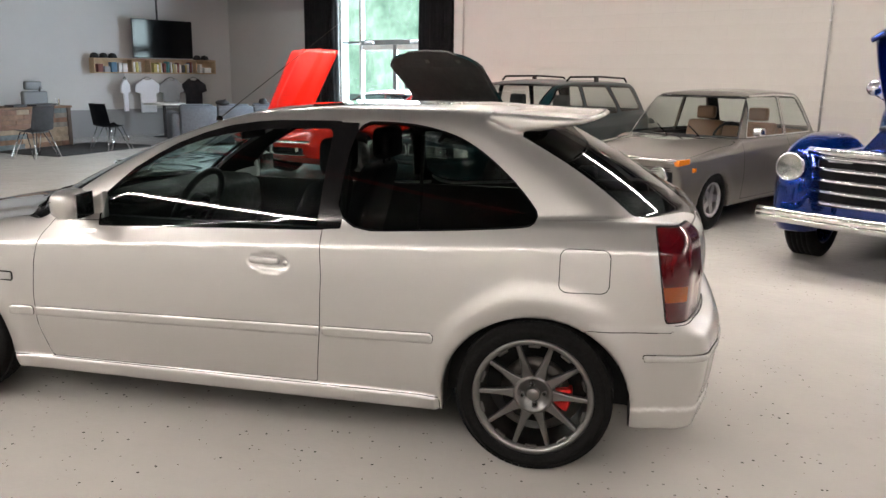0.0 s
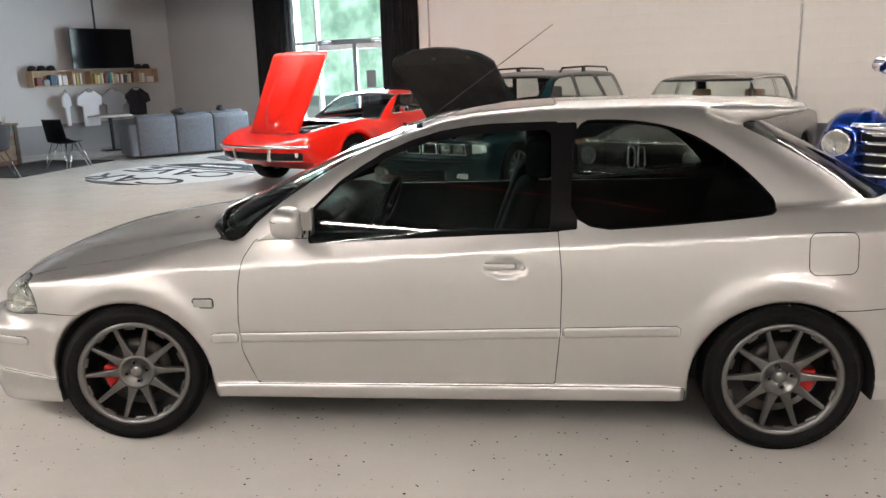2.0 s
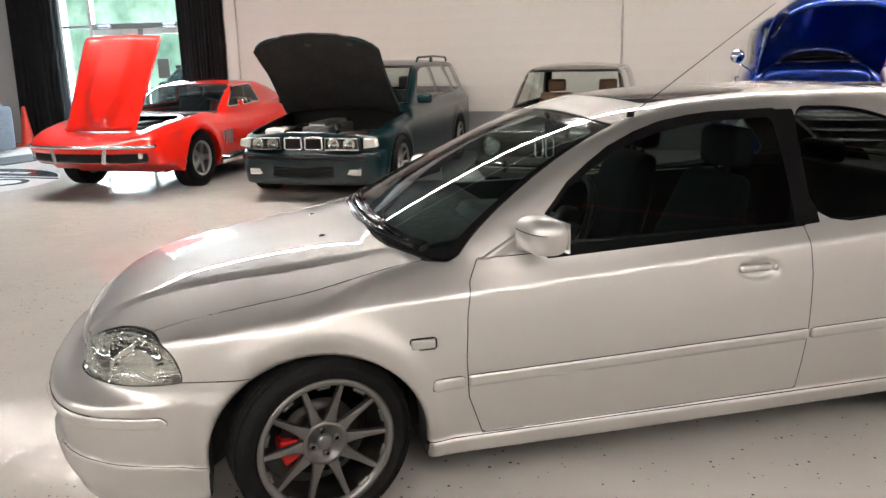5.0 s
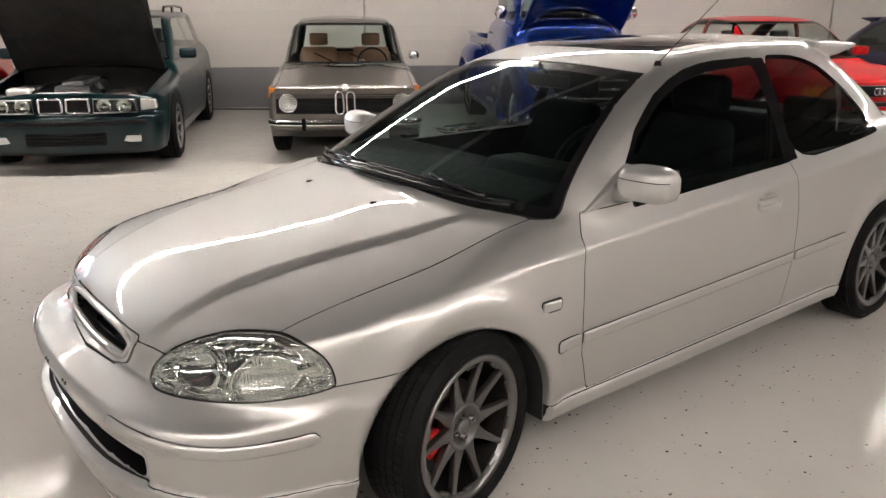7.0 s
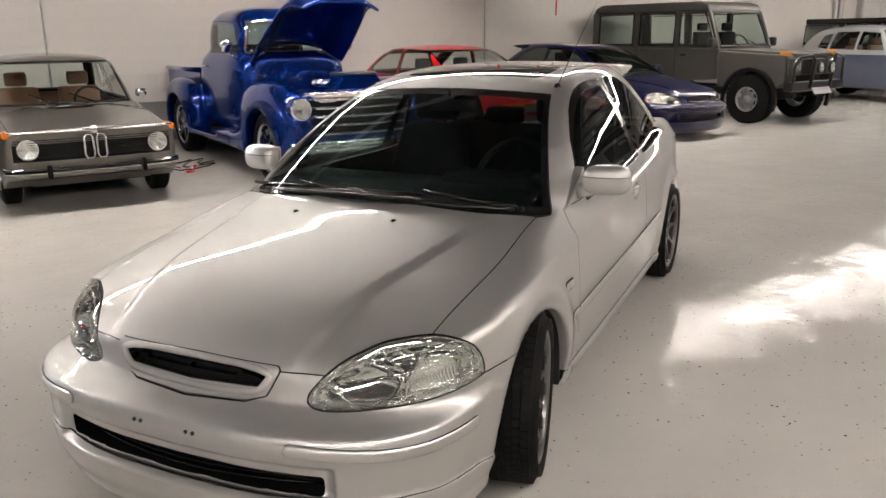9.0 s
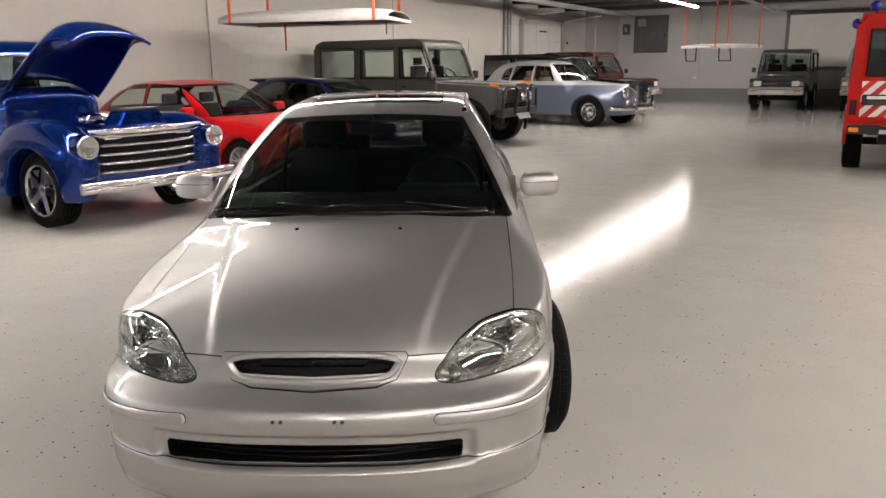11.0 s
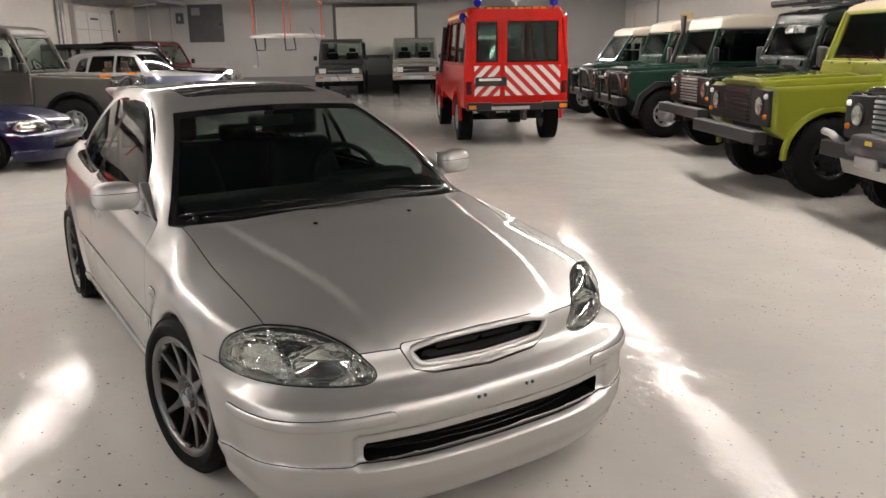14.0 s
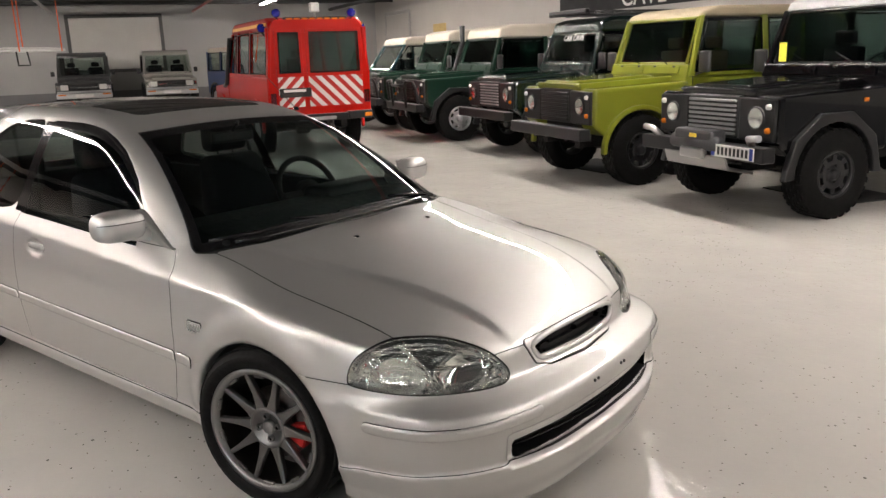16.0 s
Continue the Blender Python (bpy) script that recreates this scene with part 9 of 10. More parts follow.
def shirt(m, mat, label, wide=0.42, tall=0.70):
    """A T-shirt on a hanger, hung from the shelf: front towards +x."""
    ob = thing("shirt", m, label, "shirt", "hanging shirts")
    a, h = wide / 2, tall
    out = [(-a * 0.9, -h), (-a * 0.92, -0.30), (-a - 0.11, -0.26), (-a - 0.08, -0.10), (-a * 0.8, -0.02), (-0.10, 0.03), (-0.05, -0.01), (0.05, -0.01), (0.10, 0.03), (a * 0.8, -0.02), (a + 0.08, -0.10), (a + 0.11, -0.26), (a * 0.92, -0.30), (a * 0.9, -h)]
    bm = prism(out, -0.02, 0.02, 0.012, 2, plane="yz", smooth=True)
    for v in bm.verts:
        v.co.x += 0.012 * math.sin(v.co.y * 40) * min(1, -v.co.z * 2 if v.co.z < 0 else 0)
    part("cloth", bm, mat, ob)
    part("hanger", tube([(0, -a * 0.75, 0.0), (0, 0, 0.07), (0, a * 0.75, 0.0)], 0.006, 6), SATIN_BLACK, ob)
    part("hook", tube([(0, 0, 0.07), (0, 0, 0.10), (0, 0.02, 0.125), (0, 0.0, 0.14)], 0.004, 6), ALLOY, ob)
    return ob


COTTON = plain("white_cotton", (0.62, 0.62, 0.66), 0.9, grain=50, bump=0.2)
COTTON_GREY = plain("grey_cotton", (0.22, 0.22, 0.23), 0.9, grain=50, bump=0.2)
COTTON_BLACK = plain("black_cotton", (0.012, 0.011, 0.015), 0.9, grain=50, bump=0.2)
for y0, mat, tone, w, h, turn in ((6.22, COTTON, "white", 0.24, 0.68, 40), (6.75, COTTON, "white", 0.40, 0.72, 0), (7.32, COTTON_GREY, "grey", 0.42, 0.62, 0), (7.9, COTTON_BLACK, "black", 0.46, 0.56, 0)):
    shirt(room(U0 + 0.16, y0, 1.22, turn), mat, tone + " cotton shirt hanging under the wall shelf", w, h)

# desk of old boards
WOODS = [plain("old_board_" + n, c, 0.75, grain=7, vary=0.35, bump=0.3) for n, c in (("brown", (0.13, 0.07, 0.04)), ("pale", (0.20, 0.145, 0.10)), ("grey", (0.13, 0.112, 0.095)), ("red", (0.13, 0.065, 0.04)), ("blue", (0.075, 0.095, 0.10)), ("dark", (0.06, 0.04, 0.03)))]
desk = thing("desk", room(-12.25, 3.55, 0, 20), "desk clad in old multicoloured boards", "desk")
part("desk_body", block(-0.60, -0.035, -0.78, 0.78, 0.0, 0.72, 0.004), WOODS[5], desk)
part("desk_top", block(-0.66, 0.05, -0.85, 0.85, 0.72, 0.76, 0.005), WOODS[0], desk)
part("corner_post", block(-0.03, 0.01, -0.85, -0.77, 0, 0.72, 0.004), WOODS[4], desk)
part("corner_post", block(-0.03, 0.01, 0.77, 0.85, 0, 0.72, 0.004), WOODS[5], desk)
rnd = random.Random(5)
for r in range(8):
    y = -0.765
    while y < 0.74:
        w = min(rnd.uniform(0.25, 0.7), 0.765 - y)
        if 0.765 - y - w < 0.12:
            w = 0.765 - y
        part("plank", block(-0.034, 0.0 + rnd.uniform(-0.012, 0.002), y + 0.002, y + w - 0.002, 0.02 + 0.087 * r, 0.103 + 0.087 * r, 0.003), rnd.choice(WOODS[:5]), desk)
        y += w
LAPTOP = plain("grey_plastic", (0.10, 0.105, 0.11), 0.5, grain=40)
for (x, y), lab in (((-0.25, -0.15), "folder"), ((-0.15, 0.25), "tray"), ((-0.3, 0.6), "box")):
    ob = part(lab, block(-0.12, 0.12, -0.14, 0.14, 0, 0.035, 0.006), tones[6])
    ob.matrix_basis = desk.matrix_basis @ Matrix.Translation((x, y, 0.76))
    tagged(ob, "low dark %s lying on the desk" % lab, lab, "things on the desk")
for k in range(5):
    ob = part("pen", tube([(0, 0, 0), (0.01 * (k - 2), 0.012 * (k % 3 - 1), 0.13)], 0.004, 5), tones[k])
    ob.matrix_basis = desk.matrix_basis @ Matrix.Translation((-0.12, 0.66 + 0.012 * k, 0.76))
    tagged(ob, "thin pen standing among the clutter on the desk", "pen", "pens on the desk")
ofc = thing("office_chair", room(-13.15, 3.95, 0, 15), "grey office chair with a high back behind the desk", "chair")
part("backrest", block(-0.06, 0.05, -0.27, 0.27, 0.60, 1.02, 0.04, 3, True), LAPTOP, ofc)
part("headrest", block(-0.05, 0.04, -0.20, 0.16, 1.04, 1.20, 0.03, 3, True), LAPTOP, ofc)
part("seat", block(-0.50, -0.02, -0.25, 0.25, 0.44, 0.53, 0.03, 3, True), LAPTOP, ofc)
part("stem", tube([(-0.25, 0, 0.06), (-0.25, 0, 0.45)], 0.03, 10), SATIN_BLACK, ofc)
part("arm", tube([(0.0, 0.1, 0.5), (0.03, 0.1, 1.1)], 0.02, 6), SATIN_BLACK, ofc)
for k in range(5):
    a = 2 * math.pi * k / 5
    part("foot", tube([(-0.25, 0, 0.09), (-0.25 + 0.28 * math.cos(a), 0.28 * math.sin(a), 0.03)], 0.022, 6), SATIN_BLACK, ofc)


def wire_chair(m):
    """A black shell chair on bent steel wire legs; it looks towards -x."""
    ob = thing("chair", m, "black shell chair on bent bright wire legs", "chair", "lounge chairs")
    sheet = bmesh.new()
    rows = []
    for s in np.linspace(0, 1, 15):
        x, z = (-0.24 + 0.46 * min(s / 0.5, 1) + 0.16 * max(0, s - 0.5), 0.44 - 0.03 * math.sin(min(s / 0.5, 1) * math.pi) + 0.82 * max(0, s - 0.5))
        half = 0.23 - 0.03 * abs(s - 0.4)
        rows.append([sheet.verts.new((x - 0.03 * (b * b), b * half, z + 0.05 * b * b * (1 - s))) for b in np.linspace(-1, 1, 9)])
    for p, q in zip(rows, rows[1:]):
        for i in range(8):
            sheet.faces.new((p[i], p[i + 1], q[i + 1], q[i])).smooth = True
    bmesh.ops.solidify(sheet, geom=list(sheet.faces), thickness=0.012)
    part("seat_shell", sheet, CURTAIN, ob)
    for sy in (-1, 1):
        part("leg", tube([(-0.12, 0.16 * sy, 0.42), (-0.27, 0.25 * sy, 0.008), (-0.20, 0.25 * sy, 0.008), (-0.02, 0.16 * sy, 0.42)], 0.008, 8), CHROME, ob)
        part("leg", tube([(0.02, 0.16 * sy, 0.42), (0.24, 0.25 * sy, 0.008), (0.30, 0.25 * sy, 0.008), (0.16, 0.16 * sy, 0.43)], 0.008, 8), CHROME, ob)
    return ob


first_chair = wire_chair(room(-10.75, 2.95, 0, 20))
copy_thing(first_chair, room(-11.15, 4.45, 0, -75))

tbl = thing("table", room(-13.35, 6.75), "small round pale table on a dark post", "table")
part("tabletop", lathe([(0.001, 0.70), (0.44, 0.70), (0.45, 0.715), (0.44, 0.73), (0.001, 0.73)], 36, "z"), tones[0], tbl)
part("post", lathe([(0.035, 0.70), (0.035, 0.03), (0.26, 0.02), (0.27, 0.0)], 24, "z"), SATIN_BLACK, tbl)

SOFA = plain("slate_grey_cloth", (0.085, 0.095, 0.112), 0.95, grain=25, vary=0.15, bump=0.25)
sofa = thing("sofa", room(-10.60, 6.75, 0, 90 - 22.5), "slate grey cloth sofa in three sections, back turned", "sofa")
for k in range(3):
    x0 = -1.06 + 0.71 * k
    sec = part("section", block(x0 + 0.008, x0 + 0.70, 0.02, 0.90, 0.04, 0.42, 0.03, 3, True), SOFA, sofa)
    part("backrest", prism([(0.0, 0.05), (-0.03, 0.70), (0.02, 0.77), (0.16, 0.76), (0.26, 0.42), (0.26, 0.05)], x0 + 0.006, x0 + 0.702, 0.03, 3, plane="yz", smooth=True), SOFA, sec)
    part("cushion", block(x0 + 0.03, x0 + 0.68, 0.2, 0.36, 0.42, 0.80 + 0.02 * (k == 2), 0.06, 3, True), SOFA, sec)
part("arm", block(-1.22, -1.055, 0.0, 0.92, 0.04, 0.66, 0.05, 3, True), SOFA, sofa)
bag = thing("bag", room(-11.05, 6.75, 0.76, 60), "dark soft bag lying on the sofa back", "bag")
part("bag_body", moved(lathe([(0.001, -0.26), (0.10, -0.24), (0.13, -0.08), (0.14, 0.08), (0.11, 0.24), (0.001, 0.3)], 16, "y"), Matrix.Translation((0, 0, 0.055)) @ Matrix.Scale(0.42, 4, (0, 0, 1)) @ Matrix.Scale(1.25, 4, (0, 1, 0))), CURTAIN, bag)
part("strap", tube([(0.02, -0.2, 0.09), (0.06, -0.1, 0.115), (0.06, 0.1, 0.12), (0.02, 0.2, 0.095)], 0.010, 6), CURTAIN, bag)
cap(room(-10.62, 7.42, 0.80, 120), CURTAIN, "black cap perched on the sofa back")

# the painted badge on the floor and a dark mat
PAINT_DARK = plain("floor_paint_black", (0.03, 0.032, 0.035), 0.2, grain=12, bump=0)
PAINT_PALE = plain("floor_paint_pale", (0.66, 0.67, 0.68), 0.2, grain=12, bump=0)
logo = thing("floor_badge", room(-8.55, 4.66, 0, 0), "pale round badge with black capital letters painted on the floor", "floor marking", kind="structure")
BADGE_A, BADGE_B = 1.42, 1.28


def badge_slice(y0, y1, z0, z1, shrink=0.0):
    """The part of the oval between two heights."""
    a, b = BADGE_A - shrink, BADGE_B - shrink
    t0, t1 = math.asin(max(-1, y0 / b)), math.asin(min(1, y1 / b))
    angles = np.linspace(t0, t1, 22)
    pts = [(a * math.cos(t), b * math.sin(t)) for t in angles] + [(-a * math.cos(t), b * math.sin(t)) for t in angles[::-1]]
    keep = [p for k, p in enumerate(pts) if math.dist(p, pts[k - 1]) > 1e-4]
    return prism(keep, z0, z1, plane="xy")


part("disc", prism(arc(0, 0, BADGE_A, 0, 360, 60, BADGE_B)[:-1], 0.001, 0.003, plane="xy"), PAINT_PALE, logo)
part("segment", badge_slice(-1.28, -1.06, 0.003, 0.005, 0.02), PAINT_DARK, logo, "black lower segment")
part("band", badge_slice(0.50, 0.57, 0.003, 0.005), PAINT_DARK, logo, "thin black band")
part("segment", badge_slice(0.66, 1.26, 0.003, 0.005, 0.03), PAINT_DARK, logo, "black upper segment")
for x0, w in ((-0.42, 0.30), (-0.06, 0.22), (0.22, 0.28)):
    part("mark", block(x0, x0 + w, 0.84, 0.96, 0.005, 0.007), PAINT_PALE, logo)
for text, y, wide in (("CAR", -0.46, 1.42), ("CAVE", 0.40, 1.18)):
    letters = bpy.data.curves.new("word", "FONT")
    letters.body, letters.size, letters.extrude, letters.align_x = text, 0.80, 0.0015, "CENTER"
    letters.materials.append(PAINT_DARK)
    wd0 = new("word", letters)
    wd0.parent = logo
    wd0.matrix_basis = Matrix.Translation((0, y, 0.006)) @ Matrix.Rotation(math.pi, 4, "Z") @ Matrix.Scale(wide, 4, (1, 0, 0))
mat_ = part("floor_mat", prism([(-0.8, -0.45), (0.8, -0.45), (0.8, 0.45), (-0.8, 0.45)], 0.0, 0.012, 0.003, plane="xy"), CURTAIN)
mat_.matrix_basis = room(-9.3, 7.1, 0, 75)
tagged(mat_, "dark flat mat lying before the entrance", "mat")
rug = part("floor_mat", prism([(-1.2, -0.8), (1.2, -0.8), (1.2, 0.8), (-1.2, 0.8)], 0.0, 0.010, 0.003, plane="xy"), CURTAIN)
rug.matrix_basis = room(-11.75, 4.1, 0, 110)
tagged(rug, "dark rug lying by the desk", "mat")
CONE = plain("cone_red", (0.62, 0.05, 0.03), 0.4, grain=15, bump=0)
cone = thing("traffic_cone", room(-10.75, 8.62), "red plastic traffic cone by the curtain", "cone")
part("cone_body", lathe([(0.022, 0.70), (0.03, 0.69), (0.12, 0.04), (0.13, 0.03)], 24, "z", caps=True), CONE, cone)
part("cone_base", block(-0.18, 0.18, -0.18, 0.18, 0, 0.03, 0.01, 2), CONE, cone)


# ---------------------------------------------------------------- along the walls and under the ceiling
CONDUIT = plain("conduit_grey", (0.42, 0.41, 0.40), 0.45, 0.3, grain=20)
WHITE_METAL = plain("white_sheet_metal", (0.58, 0.57, 0.55), 0.4, grain=10, vary=0.06, bump=0.03)
ORANGE = plain("orange_strap", (0.75, 0.10, 0.015), 0.6, grain=60, bump=0.1)
RED_STRAP = plain("red_strap", (0.55, 0.03, 0.02), 0.6, grain=60, bump=0.1)


def wall_pipe(u, v, r, z0, z1, label="thin grey conduit running up the wall"):
    ob = thing("pipe", room(u, v, 0), label, "pipe", "conduits on the walls")
    part("tube", tube([(0, 0, z0), (0, 0, z1)], r, 10), CONDUIT, ob)
    for z in np.arange(z0 + 0.5, z1, 1.1):
        part("clamp", lathe([(r, z - 0.012), (r + 0.004, z - 0.012), (r + 0.004, z + 0.012), (r, z + 0.012)], 12, "z"), ALLOY, ob)
    return ob


for u in (-0.28, 7.3, 13.4):
    wall_pipe(u, V1 - 0.022, 0.014, 0.6, HALL_Z)
for u in (19.6, 19.85, 20.0):
    wall_pipe(u, V1 - 0.06, 0.05, 0.0, HALL_Z, "thick grey pipe at the wall's end")
for v in (8.35, 7.95, 4.75):
    wall_pipe(26.4 if v > 8 else 27.95, v, 0.03, 0.0 if v > 8 else 0.95, HALL_Z)


def hardtop(m, length, width, legs, straps, label, dome=0.16):
    """A removed car roof hanging from the ceiling on straps."""
    ob = thing("hardtop", m, label, "car roof", "hanging car roofs")
    a, b = length / 2, width / 2
    roof_bm = bmesh.new()
    rows = []
    for s in np.linspace(-1, 1, 15):
        row = []
        for q in np.linspace(-1, 1, 11):
            z = dome * (1 - abs(q) ** 3.5) * (1 - 0.35 * abs(s) ** 5)
            row.append(roof_bm.verts.new((a * s, b * q, z)))
        rows.append(row)
    for p, q in zip(rows, rows[1:]):
        for i in range(10):
            roof_bm.faces.new((p[i], p[i + 1], q[i + 1], q[i])).smooth = True
    roof_bm.normal_update()
    bmesh.ops.solidify(roof_bm, geom=list(roof_bm.faces), thickness=0.02)
    part("roof_shell", roof_bm, WHITE_METAL, ob, "white painted roof shell")
    for sy in (-1, 1):
        part("gutter", block(-a, a, b * sy - 0.015, b * sy + 0.015, -0.05, 0.01, 0.006), WHITE_METAL, ob)
        part("end_rail", block(a * sy - 0.015, a * sy + 0.015, -b + 0.015, b - 0.015, -0.05, 0.01, 0.006), WHITE_METAL, ob)
    part("lining", block(-a + 0.04, a - 0.04, -b + 0.04, b - 0.04, -0.012, 0.0), plain("roof_lining_grey", (0.16, 0.155, 0.15), 0.9, grain=30), ob, "grey lining under the roof")
    for x, y, drop in legs:
        part("window_post", tube([(x, y, -0.02), (x + 0.06, y, -drop), (x + 0.4 * (-1 if x > 0 else 1), y, -drop), (x + 0.42 * (-1 if x > 0 else 1), y, -0.02)], 0.025, 6), SATIN_BLACK, ob, "black window frame of the roof")
    for sx in (-0.85, 0.85):
        for sy in (-1, 1):
            part("strap", prism([(-0.025, -0.05), (0.025, -0.05), (0.02, HALL_Z - m.translation.z), (-0.02, HALL_Z - m.translation.z)], b * sy * 1.02 - 0.003, b * sy * 1.02 + 0.003, plane="xz"), straps, ob).location = (a * sx, 0, 0)
    return ob


ht = hardtop(room(7.56, 6.53, 2.28, -72), 2.95, 1.5, (), ORANGE, "white car roof hung from the ceiling on orange straps")
ht_loose = part("loose_strap", prism([(-0.018, 0.0), (0.018, 0.0), (0.012, -0.45), (-0.012, -0.45)], -0.002, 0.002, plane="xz"), RED_STRAP, ht, "red strap end hanging down")
ht_loose.location = (-0.75, 0.35, -0.03)
part("loose_strap", prism([(-0.01, 0.0), (0.01, 0.0), (0.008, -0.22), (-0.008, -0.22)], -0.002, 0.002, plane="xz"), SATIN_BLACK, ht).location = (1.45, -0.72, -0.05)
part("cross_bar", tube([(-0.35, -0.75, -0.03), (0.15, 0.75, -0.03)], 0.015, 6), SATIN_BLACK, ht)
hardtop(room(22.0, 2.75, 1.97, -38), 1.9, 1.35, ((-0.85, 0.6, 0.42), (0.85, 0.6, 0.42)), ORANGE, "small white car roof with window posts on orange straps", 0.06)

# end wall
scr = thing("projection_screen", room(U1, 0.15, 0), "large blank white projection screen in a grey frame", "screen")
part("screen_cloth", block(-0.03, -0.01, -1.52, 1.52, 1.32, 3.12), plain("screen_white", (0.62, 0.60, 0.57), 0.8, grain=2, vary=0.03, bump=0), scr)
for y0, y1, z0, z1 in ((-1.64, -1.52, 1.2, 3.24), (1.52, 1.64, 1.2, 3.24), (-1.52, 1.52, 3.12, 3.24), (-1.52, 1.52, 1.2, 1.32)):
    part("screen_frame", block(-0.05, -0.004, y0, y1, z0, z1, 0.006), plain("frame_grey", (0.10, 0.10, 0.10), 0.6, grain=10), scr)
PANEL_GREY = plain("panel_dark_grey", (0.075, 0.075, 0.08), 0.5, grain=6)
pan = thing("electrical_panel", room(U1, 6.65, 0), "flat dark grey electrical panel on the end wall", "panel")
part("panel_door", block(-0.08, -0.004, -0.66, 0.66, 1.90, 3.30, 0.008), PANEL_GREY, pan)
part("panel_label", block(-0.086, -0.0805, 0.20, 0.52, 2.90, 3.18), tones[1], pan, "small grey printed sheet")
part("panel_lock", block(-0.10, -0.08, -0.58, -0.53, 2.5, 2.62, 0.004), SATIN_BLACK, pan)
sw = thing("switch_box", room(U1, 7.62, 0), "small grey switch box on the end wall", "switch box")
part("box_body", block(-0.12, -0.004, -0.14, 0.14, 2.6, 3.0, 0.01), PANEL_GREY, sw)
part("box_lever", block(-0.15, -0.12, -0.03, 0.03, 2.72, 2.86, 0.006), CONDUIT, sw)
for k, (v, z) in enumerate(((4.9, 0.9),)):
    ob = thing("socket", room(U1, v, z), "small pale wall socket on the end wall", "socket")
    part("plate", block(-0.02, -0.003, -0.06, 0.06, 0, 0.1, 0.006), WHITE_METAL, ob)
# gate in the bay
gate = thing("garage_door", room(23.6, NICHE_V, 0), "white sectional garage door with small handles", "garage door", kind="structure")
for r in range(5):
    for c in range(3):
        part("panel", block(-1.7 + 1.135 * c, -0.58 + 1.135 * c, -0.06, -0.012, 0.02 + 0.57 * r, 0.575 + 0.57 * r, 0.012, 2), WHITE_METAL, gate)
for sx in (-1, 1):
    part("rail", tube([(1.78 * sx, -0.08, 0.0), (1.78 * sx, -0.08, 2.85), (1.78 * sx, -0.2, 3.1), (1.78 * sx, -1.6, 3.2)], 0.03, 8), ALLOY, gate)
    part("jamb", block(1.84 * sx - 0.06, 1.84 * sx + 0.06, -0.16, -0.005, 0, 3.0, 0.006), CONDUIT, gate)
part("spring_shaft", tube([(-1.8, -0.14, 3.1), (1.8, -0.14, 3.1)], 0.04, 10), ALLOY, gate)
part("handle", block(-0.3, 0.3, -0.09, -0.06, 2.62, 2.68, 0.008), SATIN_BLACK, gate)
ob = thing("warning_lamp", room(25.9, NICHE_V - 0.05, 2.3), "small red warning lamp on the wall", "lamp")
part("lens", lathe([(0.001, -0.06), (0.05, -0.05), (0.06, 0.0)], 16), CALIPER, ob)

# south wall: banner with the word that shows, door
LETTER = plain("letter_white", (0.72, 0.71, 0.69), 0.6, grain=10, bump=0)
ban = thing("banner", room(9.9, V0 + 0.03, 2.30, 180), "black cloth banner with white capital letters", "banner")
part("banner_cloth", block(-3.3, 3.3, -0.008, 0.008, 0, 1.1), plain("banner_black", (0.010, 0.010, 0.011), 0.7, grain=12), ban)
fc = bpy.data.curves.new("word", "FONT")
fc.body, fc.size, fc.extrude, fc.align_x = "CAVE", 0.62, 0.003, "CENTER"
fc.materials.append(LETTER)
wd = new("word", fc)
wd.parent = ban
wd.matrix_basis = Matrix.Translation((0.0, -0.013, 0.05)) @ Matrix.Rotation(radians(90), 4, "X")
fc2 = bpy.data.curves.new("word", "FONT")
fc2.body, fc2.size, fc2.extrude, fc2.align_x = "CAR CAVE", 0.125, 0.002, "CENTER"
fc2.materials.append(LETTER)
wd2 = new("screen_banner", fc2)
wd2.parent = mid_def
wd2.matrix_basis = Matrix.Translation((-1.18 + 0.826, 0, 1.645)) @ Matrix.Rotation(radians(-90), 4, "Z") @ Matrix.Rotation(radians(70), 4, "X")
door2 = thing("door_1", room(25.2, V0, 0), "white flush double door in the side wall", "door", kind="structure")
part("door_leaf", block(-1.3, -0.006, 0.004, 0.03, 0.01, 2.95, 0.004), WALL_WHITE, door2)
part("door_leaf", block(0.006, 1.3, 0.004, 0.03, 0.01, 2.95, 0.004), WALL_WHITE, door2)
for x0, x1, z0, z1 in ((-1.42, -1.3, 0, 3.07), (1.3, 1.42, 0, 3.07), (-1.3, 1.3, 2.95, 3.07)):
    part("door_frame", block(x0, x1, 0.0045, 0.06, z0, z1, 0.006), CONDUIT, door2)
ob = part("notice_board", block(-0.55, 0.55, 0.004, 0.03, 1.75, 2.45, 0.004), plain("notice_yellow", (0.55, 0.40, 0.16), 0.6, grain=8))
ob.matrix_basis = room(21.0, V0)
tagged(ob, "plain tan notice board on the side wall", "notice board")

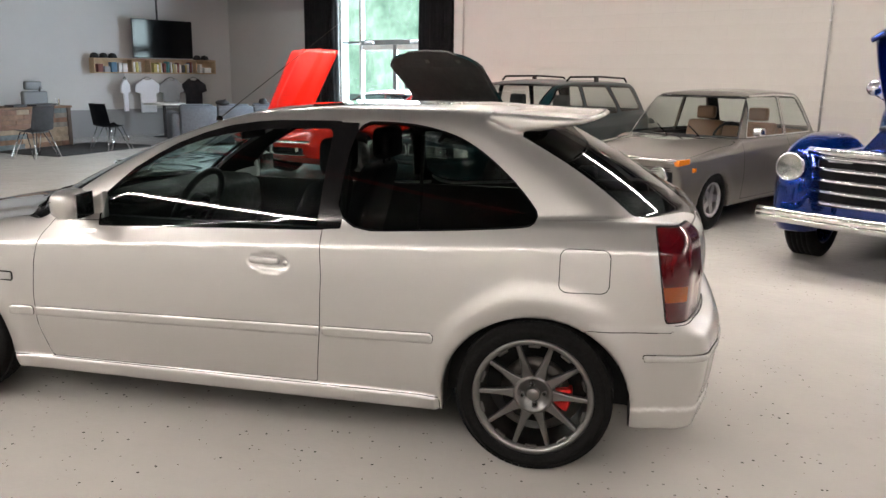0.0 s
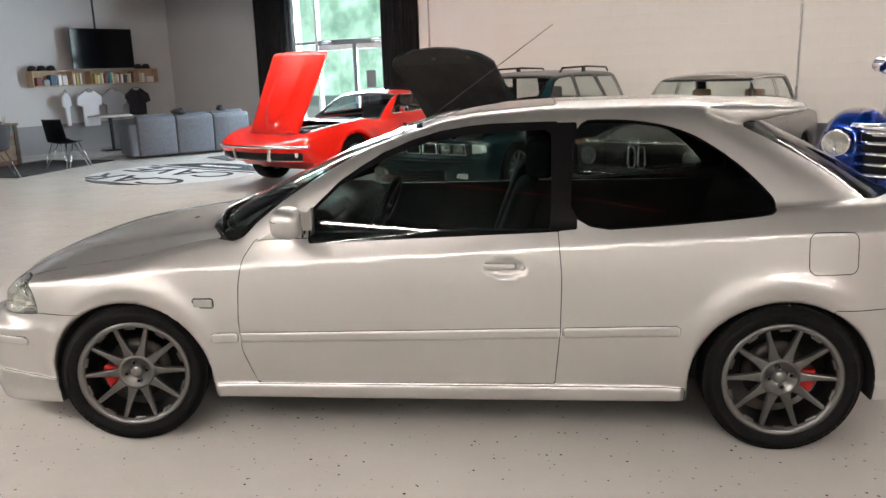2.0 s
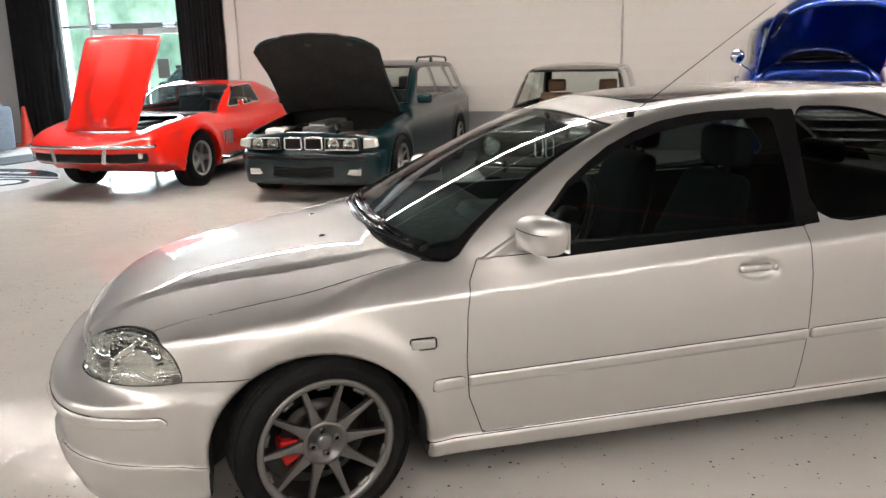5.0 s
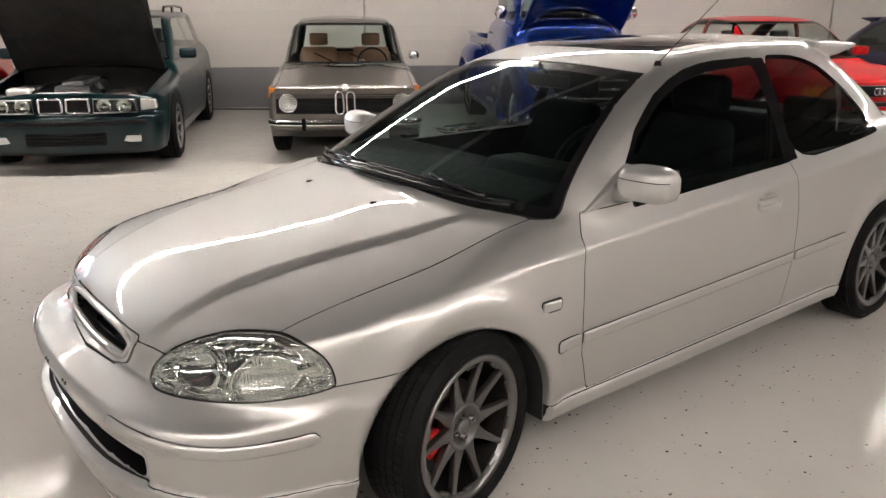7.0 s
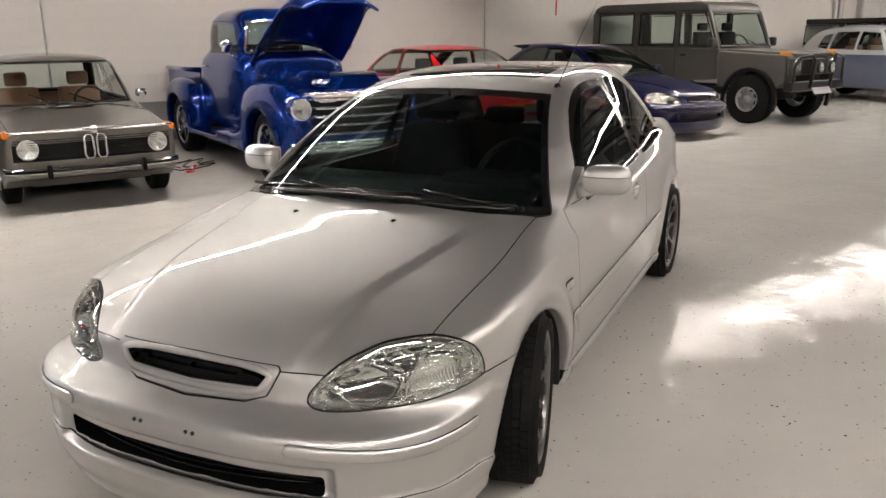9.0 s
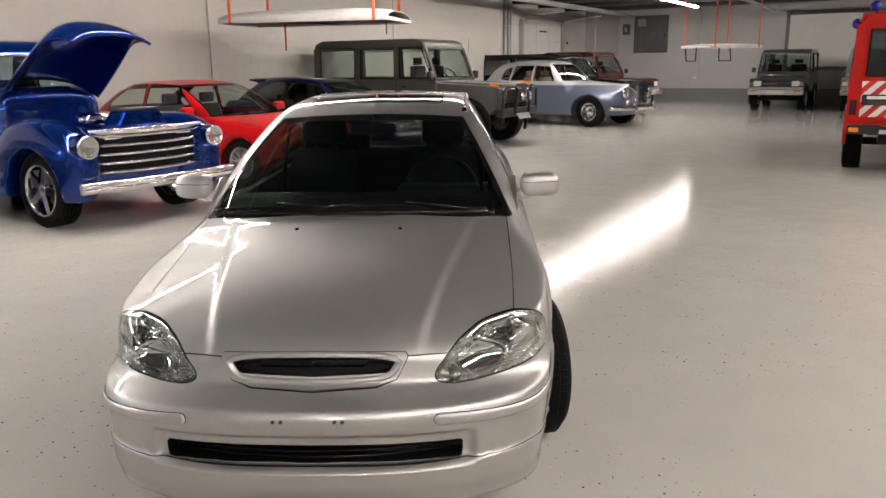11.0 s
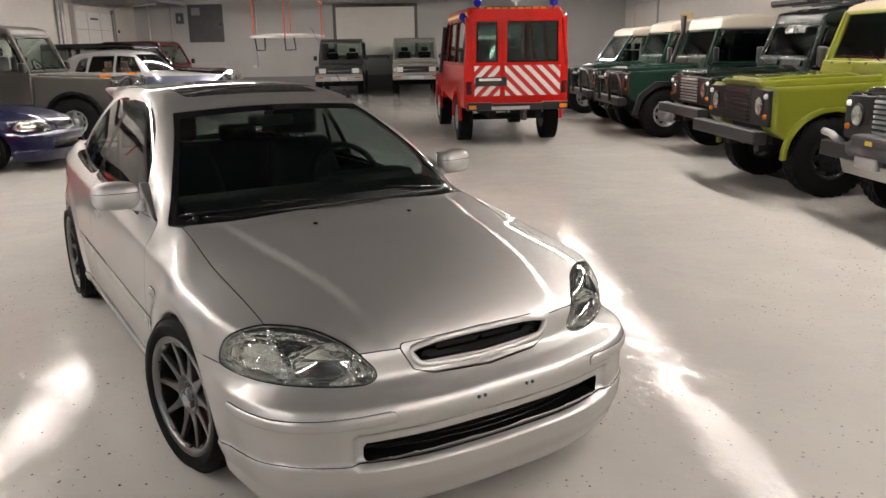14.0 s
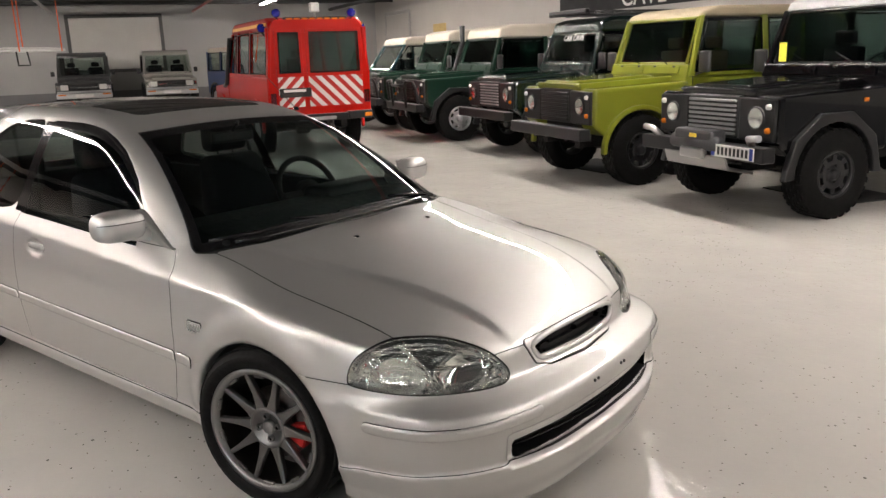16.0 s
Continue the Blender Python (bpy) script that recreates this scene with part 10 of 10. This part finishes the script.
# ceiling: joists, pipes
JOIST = plain("joist_black", (0.02, 0.02, 0.021), 0.7, grain=8)
for k in range(17):
    ob = part("joist", joined(block(-0.05, 0.05, V0, NICHE_V, 0.10, 0.115), block(-0.05, 0.05, V0, NICHE_V, 0.0, 0.012), block(-0.005, 0.005, V0, NICHE_V, 0.012, 0.10)), JOIST)
    ob.matrix_basis = room(-13 + 2.42 * k, 0, HALL_Z - 0.117)
    tagged(ob, "black steel joist across the ceiling", "beam", "ceiling joists", kind="structure")
for v, r, tone in ((2.2, 0.05, CONDUIT), (-2.6, 0.04, CALIPER), (7.4, 0.08, CONDUIT), (-7.8, 0.06, JOIST)):
    ob = part("ceiling_pipe", tube([(U0 + 0.1, v, HALL_Z - 0.24), (U1 - 0.1, v, HALL_Z - 0.24)], r, 10), tone)
    ob.matrix_basis = room(0, 0)
    tagged(ob, "long pipe running under the ceiling", "pipe", "ceiling pipes", kind="structure")

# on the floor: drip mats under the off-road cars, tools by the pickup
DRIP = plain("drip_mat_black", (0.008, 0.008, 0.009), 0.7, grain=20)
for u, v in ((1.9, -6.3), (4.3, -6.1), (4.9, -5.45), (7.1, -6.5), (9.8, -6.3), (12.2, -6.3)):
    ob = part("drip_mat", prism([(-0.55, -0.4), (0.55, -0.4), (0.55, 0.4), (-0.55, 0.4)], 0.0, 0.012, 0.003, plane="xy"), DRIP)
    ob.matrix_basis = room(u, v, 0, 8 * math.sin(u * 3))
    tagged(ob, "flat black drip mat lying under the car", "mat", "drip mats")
cable = part("cable", tube([(0.25 * a + 0.22 * math.cos(2.3 * a * a), 0.24 * math.sin(3.1 * a), 0.008 + 0.006 * (i % 2)) for i, a in enumerate(np.linspace(0, 3.2, 40))], 0.007, 6), CURTAIN)
cable.matrix_basis = room(0.32, 6.0, 0, 40)
tagged(cable, "loose black cable lying in loops on the floor", "cable")
for k, (u, v, tone) in enumerate(((0.42, 5.75, CALIPER), (0.6, 6.05, CALIPER))):
    clampo = thing("cable_clamp", room(u, v, 0, 50 * k), "red-handled clamp lying on the floor", "clamp", "cable clamps")
    part("grip", tube([(0, 0.02, 0.02), (0.09, 0.03, 0.025)], 0.011, 8), tone, clampo)
    part("grip", tube([(0, -0.02, 0.02), (0.09, -0.03, 0.025)], 0.011, 8), tone, clampo)
    part("jaw", block(-0.07, 0.0, -0.015, 0.015, 0.008, 0.03, 0.006), ALLOY, clampo)
hose = part("cable", tube([(-2.0, 0, 0.01), (-1.0, 0.12, 0.01), (0, -0.05, 0.01), (1.2, 0.1, 0.01)], 0.008, 6), CURTAIN)
hose.matrix_basis = room(-1.6, 8.55)
tagged(hose, "black cable lying along the foot of the wall", "cable")


# ---------------------------------------------------------------- blocks of the north wall, last
def block_piece():
    """One painted concrete block face, slightly proud with soft edges."""
    a, b = 0.1993, 0.0993
    verts, faces = [], []
    for y, k in ((0.0, 1.0), (-0.0014, 0.985), (-0.002, 0.955)):
        verts += [(-a + a * (1 - k) * 0.5, y, -b + a * (1 - k) * 0.5), (a - a * (1 - k) * 0.5, y, -b + a * (1 - k) * 0.5), (a - a * (1 - k) * 0.5, y, b - a * (1 - k) * 0.5), (-a + a * (1 - k) * 0.5, y, b - a * (1 - k) * 0.5)]
    for r in (0, 4):
        for i in range(4):
            j = (i + 1) % 4
            faces.append((r + i, r + j, r + 4 + j, r + 4 + i))
    faces.append((8, 9, 10, 11))
    return np.array(verts), np.array(faces)


bv, bf = block_piece()
brick_mesh = mesh_of("brick", bv, bf, smooth=False)
brick_mesh.materials.append(WALL_WHITE)
rest_v, rest_f = [], []
count = 0
for row in range(15):
    z = 0.58 + 0.1 + 0.2 * row
    if z + 0.1 > HALL_Z:
        break
    for col in range(67):
        u = -6.45 + 0.4 * col + (0.2 if row % 2 else 0)
        if u + 0.2 > NICHE_U:
            continue
        if -5.0 < u < 3.0 and count < 300:
            ob = new("brick", brick_mesh)
            ob.parent = wall_north
            ob.location = (u, V1 - 0.0005, z)
            count += 1
        else:
            rest_f.append(bf + 12 * len(rest_v))
            rest_v.append(bv + (u, V1 - 0.0005, z))
courses = part("brick_courses", mesh_of("brick_courses", np.concatenate(rest_v), np.concatenate(rest_f), smooth=False), WALL_WHITE, wall_north)
tagged(courses, "", kind="stuff")
